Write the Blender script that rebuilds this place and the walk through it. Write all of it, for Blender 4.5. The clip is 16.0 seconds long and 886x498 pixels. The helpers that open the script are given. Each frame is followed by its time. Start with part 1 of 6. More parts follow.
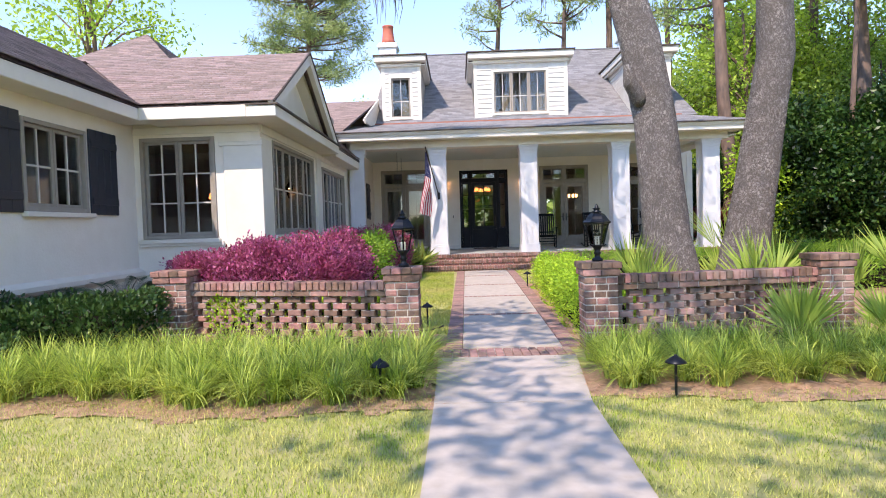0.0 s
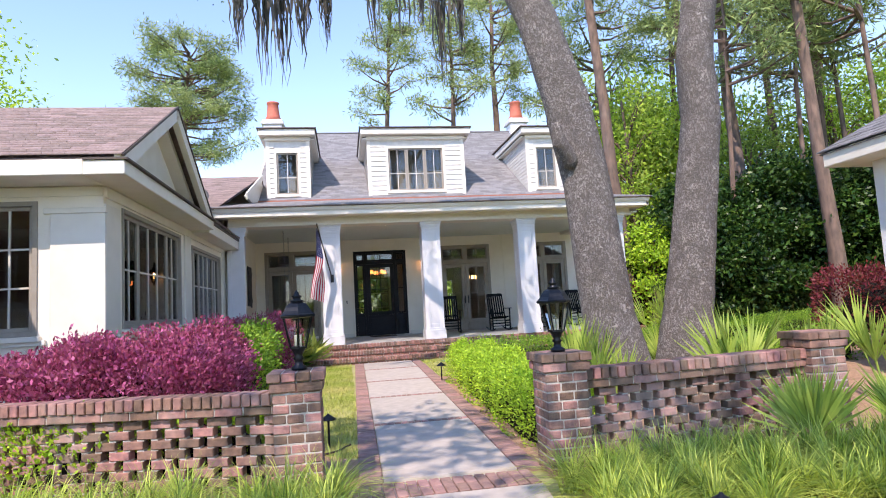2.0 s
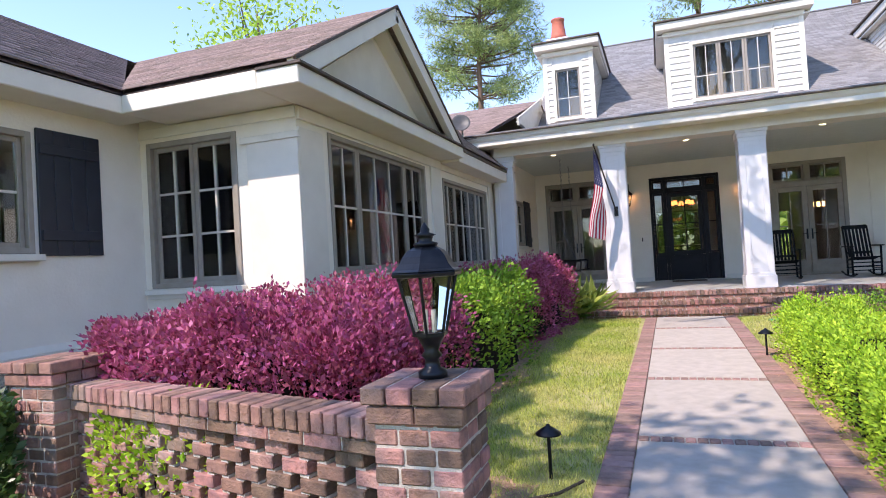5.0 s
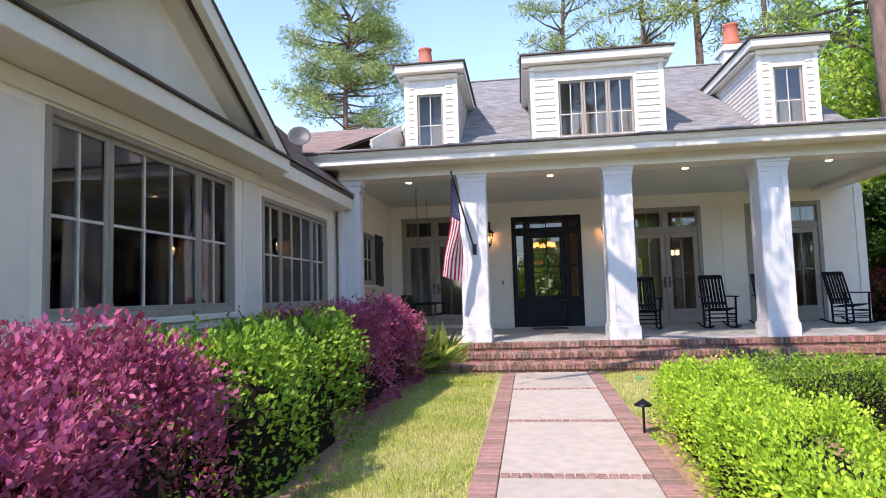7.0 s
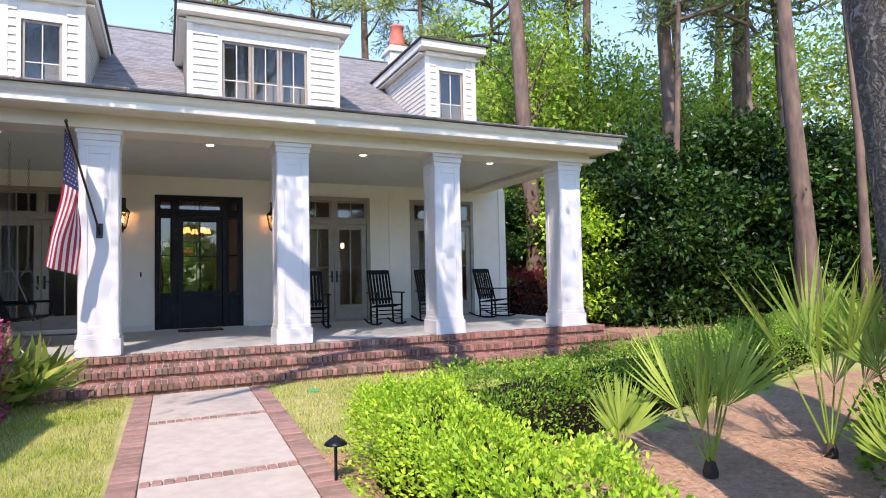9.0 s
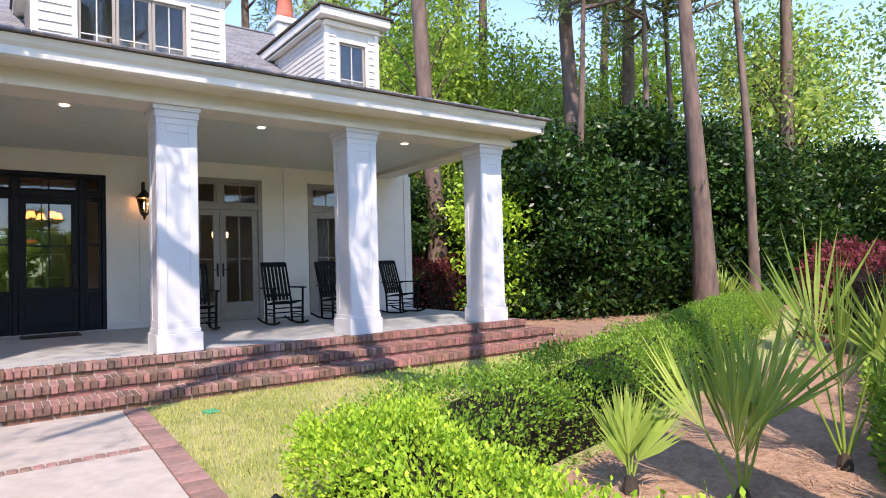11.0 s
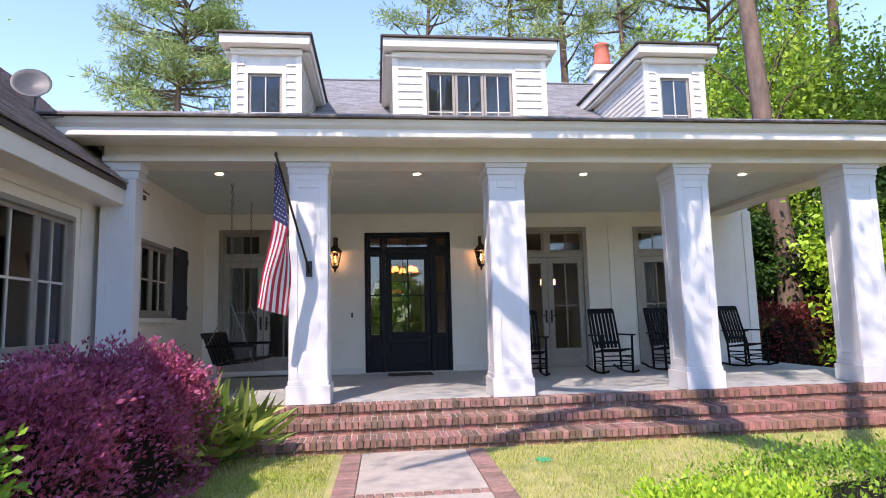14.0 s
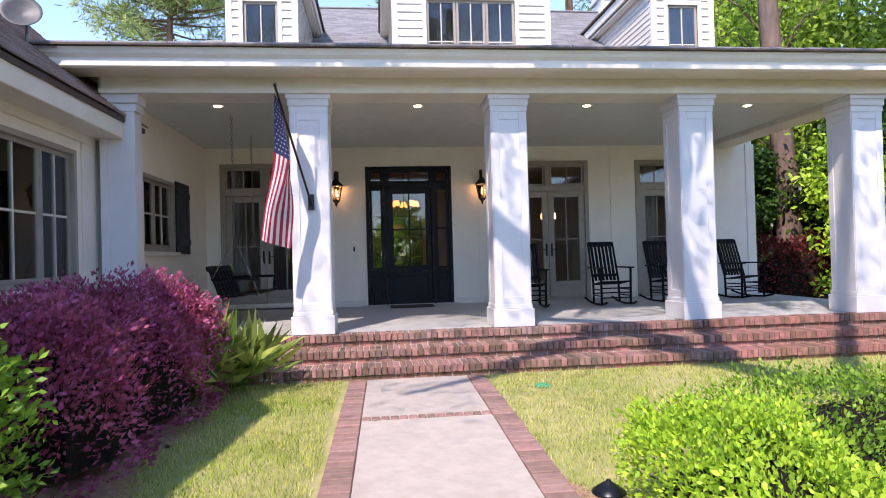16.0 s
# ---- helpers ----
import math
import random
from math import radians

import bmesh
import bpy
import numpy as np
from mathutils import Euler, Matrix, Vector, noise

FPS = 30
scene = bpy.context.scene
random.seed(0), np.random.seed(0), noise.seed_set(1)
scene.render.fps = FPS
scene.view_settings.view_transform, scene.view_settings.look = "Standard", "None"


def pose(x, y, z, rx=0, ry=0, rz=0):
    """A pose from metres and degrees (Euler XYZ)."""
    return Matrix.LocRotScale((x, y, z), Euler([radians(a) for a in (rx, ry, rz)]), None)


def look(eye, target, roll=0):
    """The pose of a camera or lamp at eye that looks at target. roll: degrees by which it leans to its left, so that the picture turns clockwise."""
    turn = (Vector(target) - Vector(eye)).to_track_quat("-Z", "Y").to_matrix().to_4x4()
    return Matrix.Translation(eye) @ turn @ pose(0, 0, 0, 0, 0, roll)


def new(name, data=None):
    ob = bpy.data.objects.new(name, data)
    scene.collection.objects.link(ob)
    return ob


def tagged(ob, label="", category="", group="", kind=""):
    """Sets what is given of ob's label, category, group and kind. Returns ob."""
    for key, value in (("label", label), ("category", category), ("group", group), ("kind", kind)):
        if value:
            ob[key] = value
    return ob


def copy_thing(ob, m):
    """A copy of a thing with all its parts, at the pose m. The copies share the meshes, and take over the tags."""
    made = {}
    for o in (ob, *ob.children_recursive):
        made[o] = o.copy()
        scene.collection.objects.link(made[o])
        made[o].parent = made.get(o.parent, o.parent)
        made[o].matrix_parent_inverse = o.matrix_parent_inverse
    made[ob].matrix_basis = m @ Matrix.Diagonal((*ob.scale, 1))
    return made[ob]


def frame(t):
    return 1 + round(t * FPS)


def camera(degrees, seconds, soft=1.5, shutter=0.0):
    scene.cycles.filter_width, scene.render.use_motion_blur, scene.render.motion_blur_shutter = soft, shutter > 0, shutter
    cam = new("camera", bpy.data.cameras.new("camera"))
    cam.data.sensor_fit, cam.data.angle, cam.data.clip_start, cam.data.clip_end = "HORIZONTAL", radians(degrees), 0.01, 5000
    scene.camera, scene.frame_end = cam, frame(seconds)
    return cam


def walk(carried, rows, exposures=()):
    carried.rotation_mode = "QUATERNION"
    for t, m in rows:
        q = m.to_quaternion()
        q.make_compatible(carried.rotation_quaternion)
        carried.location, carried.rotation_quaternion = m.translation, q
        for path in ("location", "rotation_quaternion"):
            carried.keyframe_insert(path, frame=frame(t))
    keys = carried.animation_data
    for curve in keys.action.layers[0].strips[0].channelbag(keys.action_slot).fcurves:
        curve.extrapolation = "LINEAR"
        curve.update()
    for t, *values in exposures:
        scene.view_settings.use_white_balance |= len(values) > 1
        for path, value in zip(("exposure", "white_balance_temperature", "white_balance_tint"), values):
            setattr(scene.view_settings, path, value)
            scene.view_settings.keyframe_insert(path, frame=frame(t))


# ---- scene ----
cam = camera(72.0, 16.0, soft=1.0)
# seconds, eye x y z, yaw to the left, pitch up, roll
PATH = [
    (0, 0.266, 0.594, 1.438, 1.50, -2.12, -1.72),
    (0.5, 0.104, 1.029, 1.442, -3.08, 1.72, -3.00),
    (1, 0.025, 1.444, 1.442, -6.68, 4.03, -3.50),
    (1.5, -0.006, 1.923, 1.436, -8.37, 5.15, -3.12),
    (2, 0.019, 2.370, 1.433, -9.40, 5.44, -3.25),
    (2.5, 0.158, 2.823, 1.429, -8.58, 3.46, -3.04),
    (3, 0.261, 3.303, 1.418, -6.53, 0.59, -2.12),
    (3.5, 0.392, 3.774, 1.420, -5.44, -0.38, -1.80),
    (4, 0.512, 4.225, 1.417, 1.63, -0.22, -2.18),
    (4.2, 0.526, 4.397, 1.424, 6.51, -0.31, -2.34),
    (6.3, 0.620, 6.390, 1.512, 24.92, 4.57, -4.13),
    (6.5, 0.625, 6.605, 1.512, 21.13, 4.44, -3.48),
    (7, 0.561, 7.120, 1.510, 7.24, 4.28, -1.70),
    (7.5, 0.528, 7.631, 1.518, -2.84, 4.79, -0.64),
    (8, 0.524, 8.063, 1.550, -11.29, 4.62, -0.49),
    (8.5, 0.520, 8.453, 1.587, -19.38, 4.22, -0.66),
    (9, 0.534, 8.794, 1.600, -24.57, 2.59, -1.23),
    (9.2, 0.532, 8.915, 1.601, -27.22, 1.82, -1.37),
    (11.3, 0.522, 10.260, 1.617, -36.09, 1.68, -1.53),
    (11.5, 0.516, 10.320, 1.624, -31.66, 2.69, -2.78),
    (12, 0.532, 10.378, 1.621, -21.43, 5.64, -3.97),
    (12.5, 0.565, 10.386, 1.617, -15.16, 7.02, -3.09),
    (13, 0.581, 10.381, 1.619, -11.43, 7.20, -1.99),
    (13.5, 0.587, 10.364, 1.624, -8.55, 7.01, -1.35),
    (14, 0.588, 10.337, 1.629, -6.28, 6.65, -1.44),
    (14.5, 0.588, 10.306, 1.630, -5.13, 6.36, -1.58),
    (15, 0.579, 10.289, 1.617, -4.97, 5.81, -1.52),
    (15.5, 0.570, 10.285, 1.598, -5.27, 3.95, -1.40),
    (16, 0.563, 10.293, 1.589, -6.11, 0.63, -1.57),
]


def eye_look(x, y, z, yaw, pitch, roll):
    a, b = radians(yaw), radians(pitch)
    ahead = Vector((-math.sin(a) * math.cos(b), math.cos(a) * math.cos(b), math.sin(b)))
    return look((x, y, z), Vector((x, y, z)) + ahead, roll)


walk(cam, [(r[0], eye_look(*r[1:])) for r in PATH], exposures=[(0, 1.55, 7250, 23), (4, 1.54, 6950, 23), (7, 1.62, 7000, 23), (16, 1.62, 6850, 26)])

# ---- world and sun ----
SUN_TO = Vector((-0.43, -0.80, 1.0)).normalized()
world = bpy.data.worlds.new("sky")
scene.world = world
world.use_nodes = True
wn = world.node_tree.nodes
sky = wn.new("ShaderNodeTexSky")
sky.sky_type = "NISHITA"
sky.sun_disc = False
sky.sun_elevation = math.asin(SUN_TO.z)
sky.sun_rotation = math.atan2(SUN_TO.x, SUN_TO.y)
sky.air_density, sky.dust_density, sky.ozone_density = 1.0, 0.0, 5.0
world.node_tree.links.new(sky.outputs[0], wn["Background"].inputs[0])
wn["Background"].inputs[1].default_value = 0.15
sun = new("sun", bpy.data.lights.new("sun", "SUN"))
sun.data.energy, sun.data.angle, sun.data.color = 2.0, radians(0.53), (1.0, 0.95, 0.87)
sun.matrix_basis = look(SUN_TO * 60, (0, 0, 0))

# ---- materials ----


def mat(name, c1, c2=None, scale=6.0, rough=0.7, metal=0.0, bump=0.0, bscale=60.0, rand=0.0, island=0.0, stain=0.0,
        stain_col=(0.1, 0.08, 0.06), trans=0.0, emit=None, spec=0.5, stretch=(1, 1, 1), detail=6.0):
    """A surface with two colours mixed by noise, stains at a larger scale, fine relief and variation by object or island."""
    m = bpy.data.materials.new(name)
    m.use_nodes = True
    nt = m.node_tree
    n, lk = nt.nodes, nt.links.new
    b = n["Principled BSDF"]
    b.inputs["Roughness"].default_value = rough
    b.inputs["Metallic"].default_value = metal
    b.inputs["Specular IOR Level"].default_value = spec
    geo = n.new("ShaderNodeNewGeometry")
    mp = n.new("ShaderNodeMapping")
    mp.inputs["Scale"].default_value = stretch
    lk(geo.outputs["Position"], mp.inputs[0])
    no = n.new("ShaderNodeTexNoise")
    no.inputs["Scale"].default_value, no.inputs["Detail"].default_value = scale, detail
    lk(mp.outputs[0], no.inputs["Vector"])
    ramp = n.new("ShaderNodeMapRange")
    ramp.inputs[1].default_value, ramp.inputs[2].default_value = 0.33, 0.67
    lk(no.outputs["Fac"], ramp.inputs[0])
    mix = n.new("ShaderNodeMix")
    mix.data_type = "RGBA"
    mix.inputs["A"].default_value = (*c1, 1)
    mix.inputs["B"].default_value = (*(c2 or [v * 0.9 for v in c1]), 1)
    lk(ramp.outputs[0], mix.inputs["Factor"])
    col = mix.outputs["Result"]
    if stain:
        n2 = n.new("ShaderNodeTexNoise")
        n2.inputs["Scale"].default_value, n2.inputs["Detail"].default_value = scale * 0.13 + 0.25, 8
        lk(geo.outputs["Position"], n2.inputs["Vector"])
        r2 = n.new("ShaderNodeMapRange")
        r2.inputs[1].default_value, r2.inputs[2].default_value, r2.inputs[4].default_value = 0.48, 0.75, stain
        lk(n2.outputs["Fac"], r2.inputs[0])
        m2 = n.new("ShaderNodeMix")
        m2.data_type = "RGBA"
        lk(r2.outputs[0], m2.inputs["Factor"])
        lk(col, m2.inputs["A"])
        m2.inputs["B"].default_value = (*stain_col, 1)
        col = m2.outputs["Result"]
    for amount, source in ((rand, "obj"), (island, "isl")):
        if amount:
            src = n.new("ShaderNodeObjectInfo").outputs["Random"] if source == "obj" else geo.outputs["Random Per Island"]
            h = n.new("ShaderNodeHueSaturation")
            r3 = n.new("ShaderNodeMapRange")
            r3.inputs[3].default_value, r3.inputs[4].default_value = 1 - amount, 1 + amount
            lk(src, r3.inputs[0])
            lk(r3.outputs[0], h.inputs["Value"])
            r4 = n.new("ShaderNodeMapRange")
            r4.inputs[3].default_value, r4.inputs[4].default_value = 0.5 + 0.05 * amount, 0.5 - 0.05 * amount
            lk(src, r4.inputs[0])
            lk(r4.outputs[0], h.inputs["Hue"])
            lk(col, h.inputs["Color"])
            col = h.outputs["Color"]
    lk(col, b.inputs["Base Color"])
    if bump:
        n3 = n.new("ShaderNodeTexNoise")
        n3.inputs["Scale"].default_value, n3.inputs["Detail"].default_value = bscale, 5
        lk(mp.outputs[0], n3.inputs["Vector"])
        bp = n.new("ShaderNodeBump")
        bp.inputs["Strength"].default_value, bp.inputs["Distance"].default_value = bump, 0.02
        lk(n3.outputs["Fac"], bp.inputs["Height"])
        lk(bp.outputs[0], b.inputs["Normal"])
    if emit:
        b.inputs["Emission Color"].default_value = (*emit[:3], 1)
        b.inputs["Emission Strength"].default_value = emit[3]
    if trans:
        tr = n.new("ShaderNodeBsdfTranslucent")
        lk(col, tr.inputs[0])
        ms = n.new("ShaderNodeMixShader")
        ms.inputs[0].default_value = trans
        lk(b.outputs[0], ms.inputs[1])
        lk(tr.outputs[0], ms.inputs[2])
        lk(ms.outputs[0], n["Material Output"].inputs[0])
    return m


def glass_mat(name, tint, gloss=1.0):
    m = bpy.data.materials.new(name)
    m.use_nodes = True
    n, lk = m.node_tree.nodes, m.node_tree.links.new
    n.remove(n["Principled BSDF"])
    t, g, f, x = (n.new(k) for k in ("ShaderNodeBsdfTransparent", "ShaderNodeBsdfGlossy", "ShaderNodeFresnel", "ShaderNodeMixShader"))
    t.inputs[0].default_value = (*tint, 1)
    g.inputs["Roughness"].default_value = 0.01
    f.inputs[0].default_value = 1.45 + 0.35 * gloss
    lk(f.outputs[0], x.inputs[0])
    lk(t.outputs[0], x.inputs[1])
    lk(g.outputs[0], x.inputs[2])
    lk(x.outputs[0], n["Material Output"].inputs[0])
    return m


M_WALL = mat("cream_painted_brick", (0.85, 0.79, 0.68), (0.81, 0.745, 0.63), 3, 0.75, bump=0.25, bscale=28, stain=0.18, stain_col=(0.55, 0.49, 0.39))
M_TRIM = mat("cream_trim_paint", (0.76, 0.715, 0.625), (0.71, 0.665, 0.575), 4, 0.5, bump=0.06, bscale=40, stain=0.12, stain_col=(0.6, 0.55, 0.46))
M_WHITE = mat("white_column_paint", (0.71, 0.705, 0.705), (0.66, 0.655, 0.655), 3, 0.45, bump=0.05, bscale=30, stain=0.1, stain_col=(0.62, 0.61, 0.58))
M_SIDING = mat("white_siding_paint", (0.68, 0.66, 0.61), (0.60, 0.58, 0.53), 5, 0.6, bump=0.08, bscale=50, rand=0.05, stain=0.2, stain_col=(0.55, 0.52, 0.46))
M_SASH = mat("taupe_window_paint", (0.33, 0.29, 0.24), (0.28, 0.245, 0.20), 8, 0.5, bump=0.05)
M_MUNTIN = mat("pale_muntin_paint", (0.62, 0.58, 0.50), (0.56, 0.52, 0.45), 8, 0.5)
M_SHUTTER = mat("navy_shutter_paint", (0.012, 0.016, 0.026), (0.018, 0.022, 0.034), 6, 0.5, bump=0.06)
M_BLACK = mat("black_door_paint", (0.006, 0.007, 0.011), (0.011, 0.012, 0.016), 6, 0.5, bump=0.04, spec=0.2)
M_ROCKER = mat("black_chair_paint", (0.005, 0.005, 0.006), (0.009, 0.009, 0.009), 10, 0.5, bump=0.05, spec=0.15)
M_IRON = mat("black_lantern_metal", (0.012, 0.013, 0.016), (0.02, 0.022, 0.026), 20, 0.33, metal=0.6, bump=0.05)
M_BRONZE = mat("bronze_lantern_metal", (0.03, 0.022, 0.018), (0.05, 0.03, 0.022), 20, 0.45, metal=0.6)
M_CHAIN = mat("steel_chain", (0.3, 0.3, 0.3), (0.2, 0.2, 0.2), 20, 0.45, metal=0.9)
M_GLASS = glass_mat("window_glass", (0.80, 0.83, 0.82), 0.5)
M_LGLASS = glass_mat("lantern_glass", (0.93, 0.93, 0.88), 0.2)
M_SHINGLE = mat("brown_asphalt_shingle", (0.31, 0.235, 0.215), (0.22, 0.165, 0.15), 30, 0.9, bump=0.3, bscale=150, island=0.22, stain=0.35, stain_col=(0.11, 0.075, 0.07))
M_SLATE = mat("grey_shingle", (0.26, 0.255, 0.262), (0.19, 0.185, 0.19), 30, 0.9, bump=0.3, bscale=150, island=0.2, stain=0.3, stain_col=(0.11, 0.10, 0.10))
M_EDGE = mat("dark_drip_edge", (0.06, 0.045, 0.035), (0.09, 0.06, 0.045), 12, 0.6)
M_COPPER = mat("aged_copper", (0.42, 0.15, 0.09), (0.34, 0.13, 0.09), 9, 0.55, metal=0.3, stain=0.3, stain_col=(0.2, 0.1, 0.08))
M_CLAY = mat("terracotta_pot", (0.52, 0.15, 0.09), (0.44, 0.12, 0.08), 8, 0.75)
M_BRICK = mat("old_red_brown_brick", (0.36, 0.19, 0.14), (0.18, 0.10, 0.082), 14, 0.9, bump=0.6, bscale=70, rand=0.42, stain=0.5, stain_col=(0.40, 0.33, 0.27))
M_BRICKJ = mat("old_brick_run", (0.38, 0.185, 0.13), (0.21, 0.105, 0.085), 14, 0.9, bump=0.6, bscale=70, island=0.38, stain=0.3, stain_col=(0.30, 0.24, 0.19))
M_WALKBRICK = mat("walk_border_brick", (0.36, 0.21, 0.17), (0.27, 0.155, 0.13), 16, 0.9, bump=0.4, bscale=80, rand=0.22, stain=0.3, stain_col=(0.38, 0.31, 0.25))
M_MORTAR = mat("lime_mortar", (0.62, 0.56, 0.49), (0.44, 0.39, 0.33), 20, 0.95, bump=0.5, bscale=120, stain=0.35, stain_col=(0.18, 0.15, 0.12))
M_CONC = mat("weathered_concrete", (0.51, 0.445, 0.38), (0.43, 0.37, 0.31), 9, 0.85, bump=0.25, bscale=200, rand=0.05, stain=0.3, stain_col=(0.33, 0.295, 0.25))
M_PORCH = mat("grey_painted_concrete", (0.52, 0.52, 0.49), (0.45, 0.45, 0.43), 6, 0.6, bump=0.05, bscale=80, stain=0.2, stain_col=(0.25, 0.25, 0.24))
M_CEIL = mat("pale_green_beadboard", (0.60, 0.64, 0.58), (0.55, 0.59, 0.53), 5, 0.45, stain=0.1, stain_col=(0.48, 0.5, 0.45))
M_LAWN = mat("lawn_soil_and_thatch", (0.31, 0.33, 0.09), (0.48, 0.42, 0.20), 5, 0.95, bump=0.7, bscale=60, stain=0.6, stain_col=(0.20, 0.26, 0.06))
M_STRAW = mat("pine_straw_mulch", (0.52, 0.33, 0.21), (0.34, 0.20, 0.12), 22, 0.95, bump=0.9, bscale=45, stain=0.5, stain_col=(0.14, 0.075, 0.045))
M_NEEDLE = mat("dry_pine_needles", (0.54, 0.33, 0.19), (0.36, 0.20, 0.12), 12, 0.9, island=0.4)
# room colour is darkened to give the dimness of unlit interiors
M_ROOM = mat("darkened_room_surface", (0.30, 0.265, 0.22), (0.25, 0.22, 0.18), 2, 0.8)
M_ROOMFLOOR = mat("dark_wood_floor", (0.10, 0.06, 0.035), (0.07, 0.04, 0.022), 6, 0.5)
M_CURTAIN = mat("white_curtain_cloth", (0.72, 0.70, 0.66), (0.66, 0.64, 0.60), 6, 0.9, trans=0.25)
M_SHADE = mat("orange_lamp_shade", (0.7, 0.22, 0.06), (0.7, 0.2, 0.05), 5, 0.8, emit=(1.0, 0.22, 0.06, 2.2))
M_BULB = mat("warm_bulb", (0.9, 0.7, 0.4), None, 5, 0.5, emit=(1.0, 0.55, 0.22, 3.0))
M_DOWN = mat("downlight_lens", (0.9, 0.8, 0.6), None, 5, 0.5, emit=(1.0, 0.80, 0.48, 5.0))
M_CANDLE = mat("white_candle_sleeve", (0.8, 0.8, 0.78), (0.72, 0.72, 0.7), 20, 0.5)

# ---- mesh helpers ----


def thing(name, loc=(0, 0, 0), label="", category="", group="", kind=""):
    ob = new(name)
    ob.location = loc
    ob.empty_display_size = 0.1
    return tagged(ob, label, category, group, kind)


def set_parent(ob, parent):
    ob.parent = parent
    if parent.parent is None:
        ob.matrix_parent_inverse = Matrix.Translation(parent.location).inverted()


def part(name, bm, material, parent=None, label="", smooth=False):
    """Links a bmesh as one mesh object, under a thing or a part. Coordinates are the world's."""
    me = bpy.data.meshes.new(name)
    bm.normal_update()
    bm.to_mesh(me)
    bm.free()
    me.materials.append(material)
    if smooth:
        me.polygons.foreach_set("use_smooth", [True] * len(me.polygons))
    ob = new(name, me)
    if parent is not None:
        set_parent(ob, parent)
    if label:
        ob["label"] = label
    return ob


def box(bm, x0, x1, y0, y1, z0, z1, m=None):
    v = [bm.verts.new((x, y, z)) for z in (z0, z1) for y in (y0, y1) for x in (x0, x1)]
    for f in ((0, 2, 3, 1), (4, 5, 7, 6), (0, 1, 5, 4), (2, 6, 7, 3), (0, 4, 6, 2), (1, 3, 7, 5)):
        bm.faces.new([v[i] for i in f])
    if m is not None:
        for q in v:
            q.co = m @ q.co
    return v


def boxes(*dims, bevel=0.0):
    bm = bmesh.new()
    for d in dims:
        box(bm, *d)
    if bevel:
        bmesh.ops.bevel(bm, geom=bm.edges[:], offset=bevel, segments=1, affect="EDGES", profile=0.5)
    return bm


def prism(bm, poly, axis, a, b):
    """A polygon in the plane across an axis (0 x, 1 y, 2 z), drawn out from a to b."""
    def at(p, w):
        q = list(p)
        q.insert(axis, w)
        return q
    lo, hi = [bm.verts.new(at(p, a)) for p in poly], [bm.verts.new(at(p, b)) for p in poly]
    n = len(poly)
    bm.faces.new(lo)
    bm.faces.new(hi[::-1])
    for i in range(n):
        bm.faces.new((lo[i], hi[i], hi[(i + 1) % n], lo[(i + 1) % n]))
    bmesh.ops.recalc_face_normals(bm, faces=bm.faces[:])


def tube(bm, pts, radii, sides=8, caps=True):
    """A round bar along points, with a radius at each."""
    pts = [Vector(p) for p in pts]
    rings, up = [], None
    for i, p in enumerate(pts):
        d = (pts[min(i + 1, len(pts) - 1)] - pts[max(i - 1, 0)]).normalized()
        if up is None:
            up = d.orthogonal().normalized()
        side = d.cross(up)
        side = side.normalized() if side.length > 1e-6 else d.orthogonal().normalized()
        up = side.cross(d).normalized()
        r = radii[i] if isinstance(radii, (list, tuple)) else radii
        rings.append([bm.verts.new(p + r * (math.cos(a) * up + math.sin(a) * side)) for a in (2 * math.pi * k / sides for k in range(sides))])
    for a, b in zip(rings, rings[1:]):
        for k in range(sides):
            bm.faces.new((a[k], a[(k + 1) % sides], b[(k + 1) % sides], b[k]))
    if caps:
        bm.faces.new(rings[0][::-1])
        bm.faces.new(rings[-1])


def lathe(bm, profile, centre=(0, 0), sides=16, turn=0.0):
    rings = [[bm.verts.new((centre[0] + r * math.cos(turn + 2 * math.pi * k / sides), centre[1] + r * math.sin(turn + 2 * math.pi * k / sides), z)) for k in range(sides)] for r, z in profile]
    for a, b in zip(rings, rings[1:]):
        for k in range(sides):
            bm.faces.new((a[k], a[(k + 1) % sides], b[(k + 1) % sides], b[k]))
    bm.faces.new(rings[0][::-1])
    bm.faces.new(rings[-1])


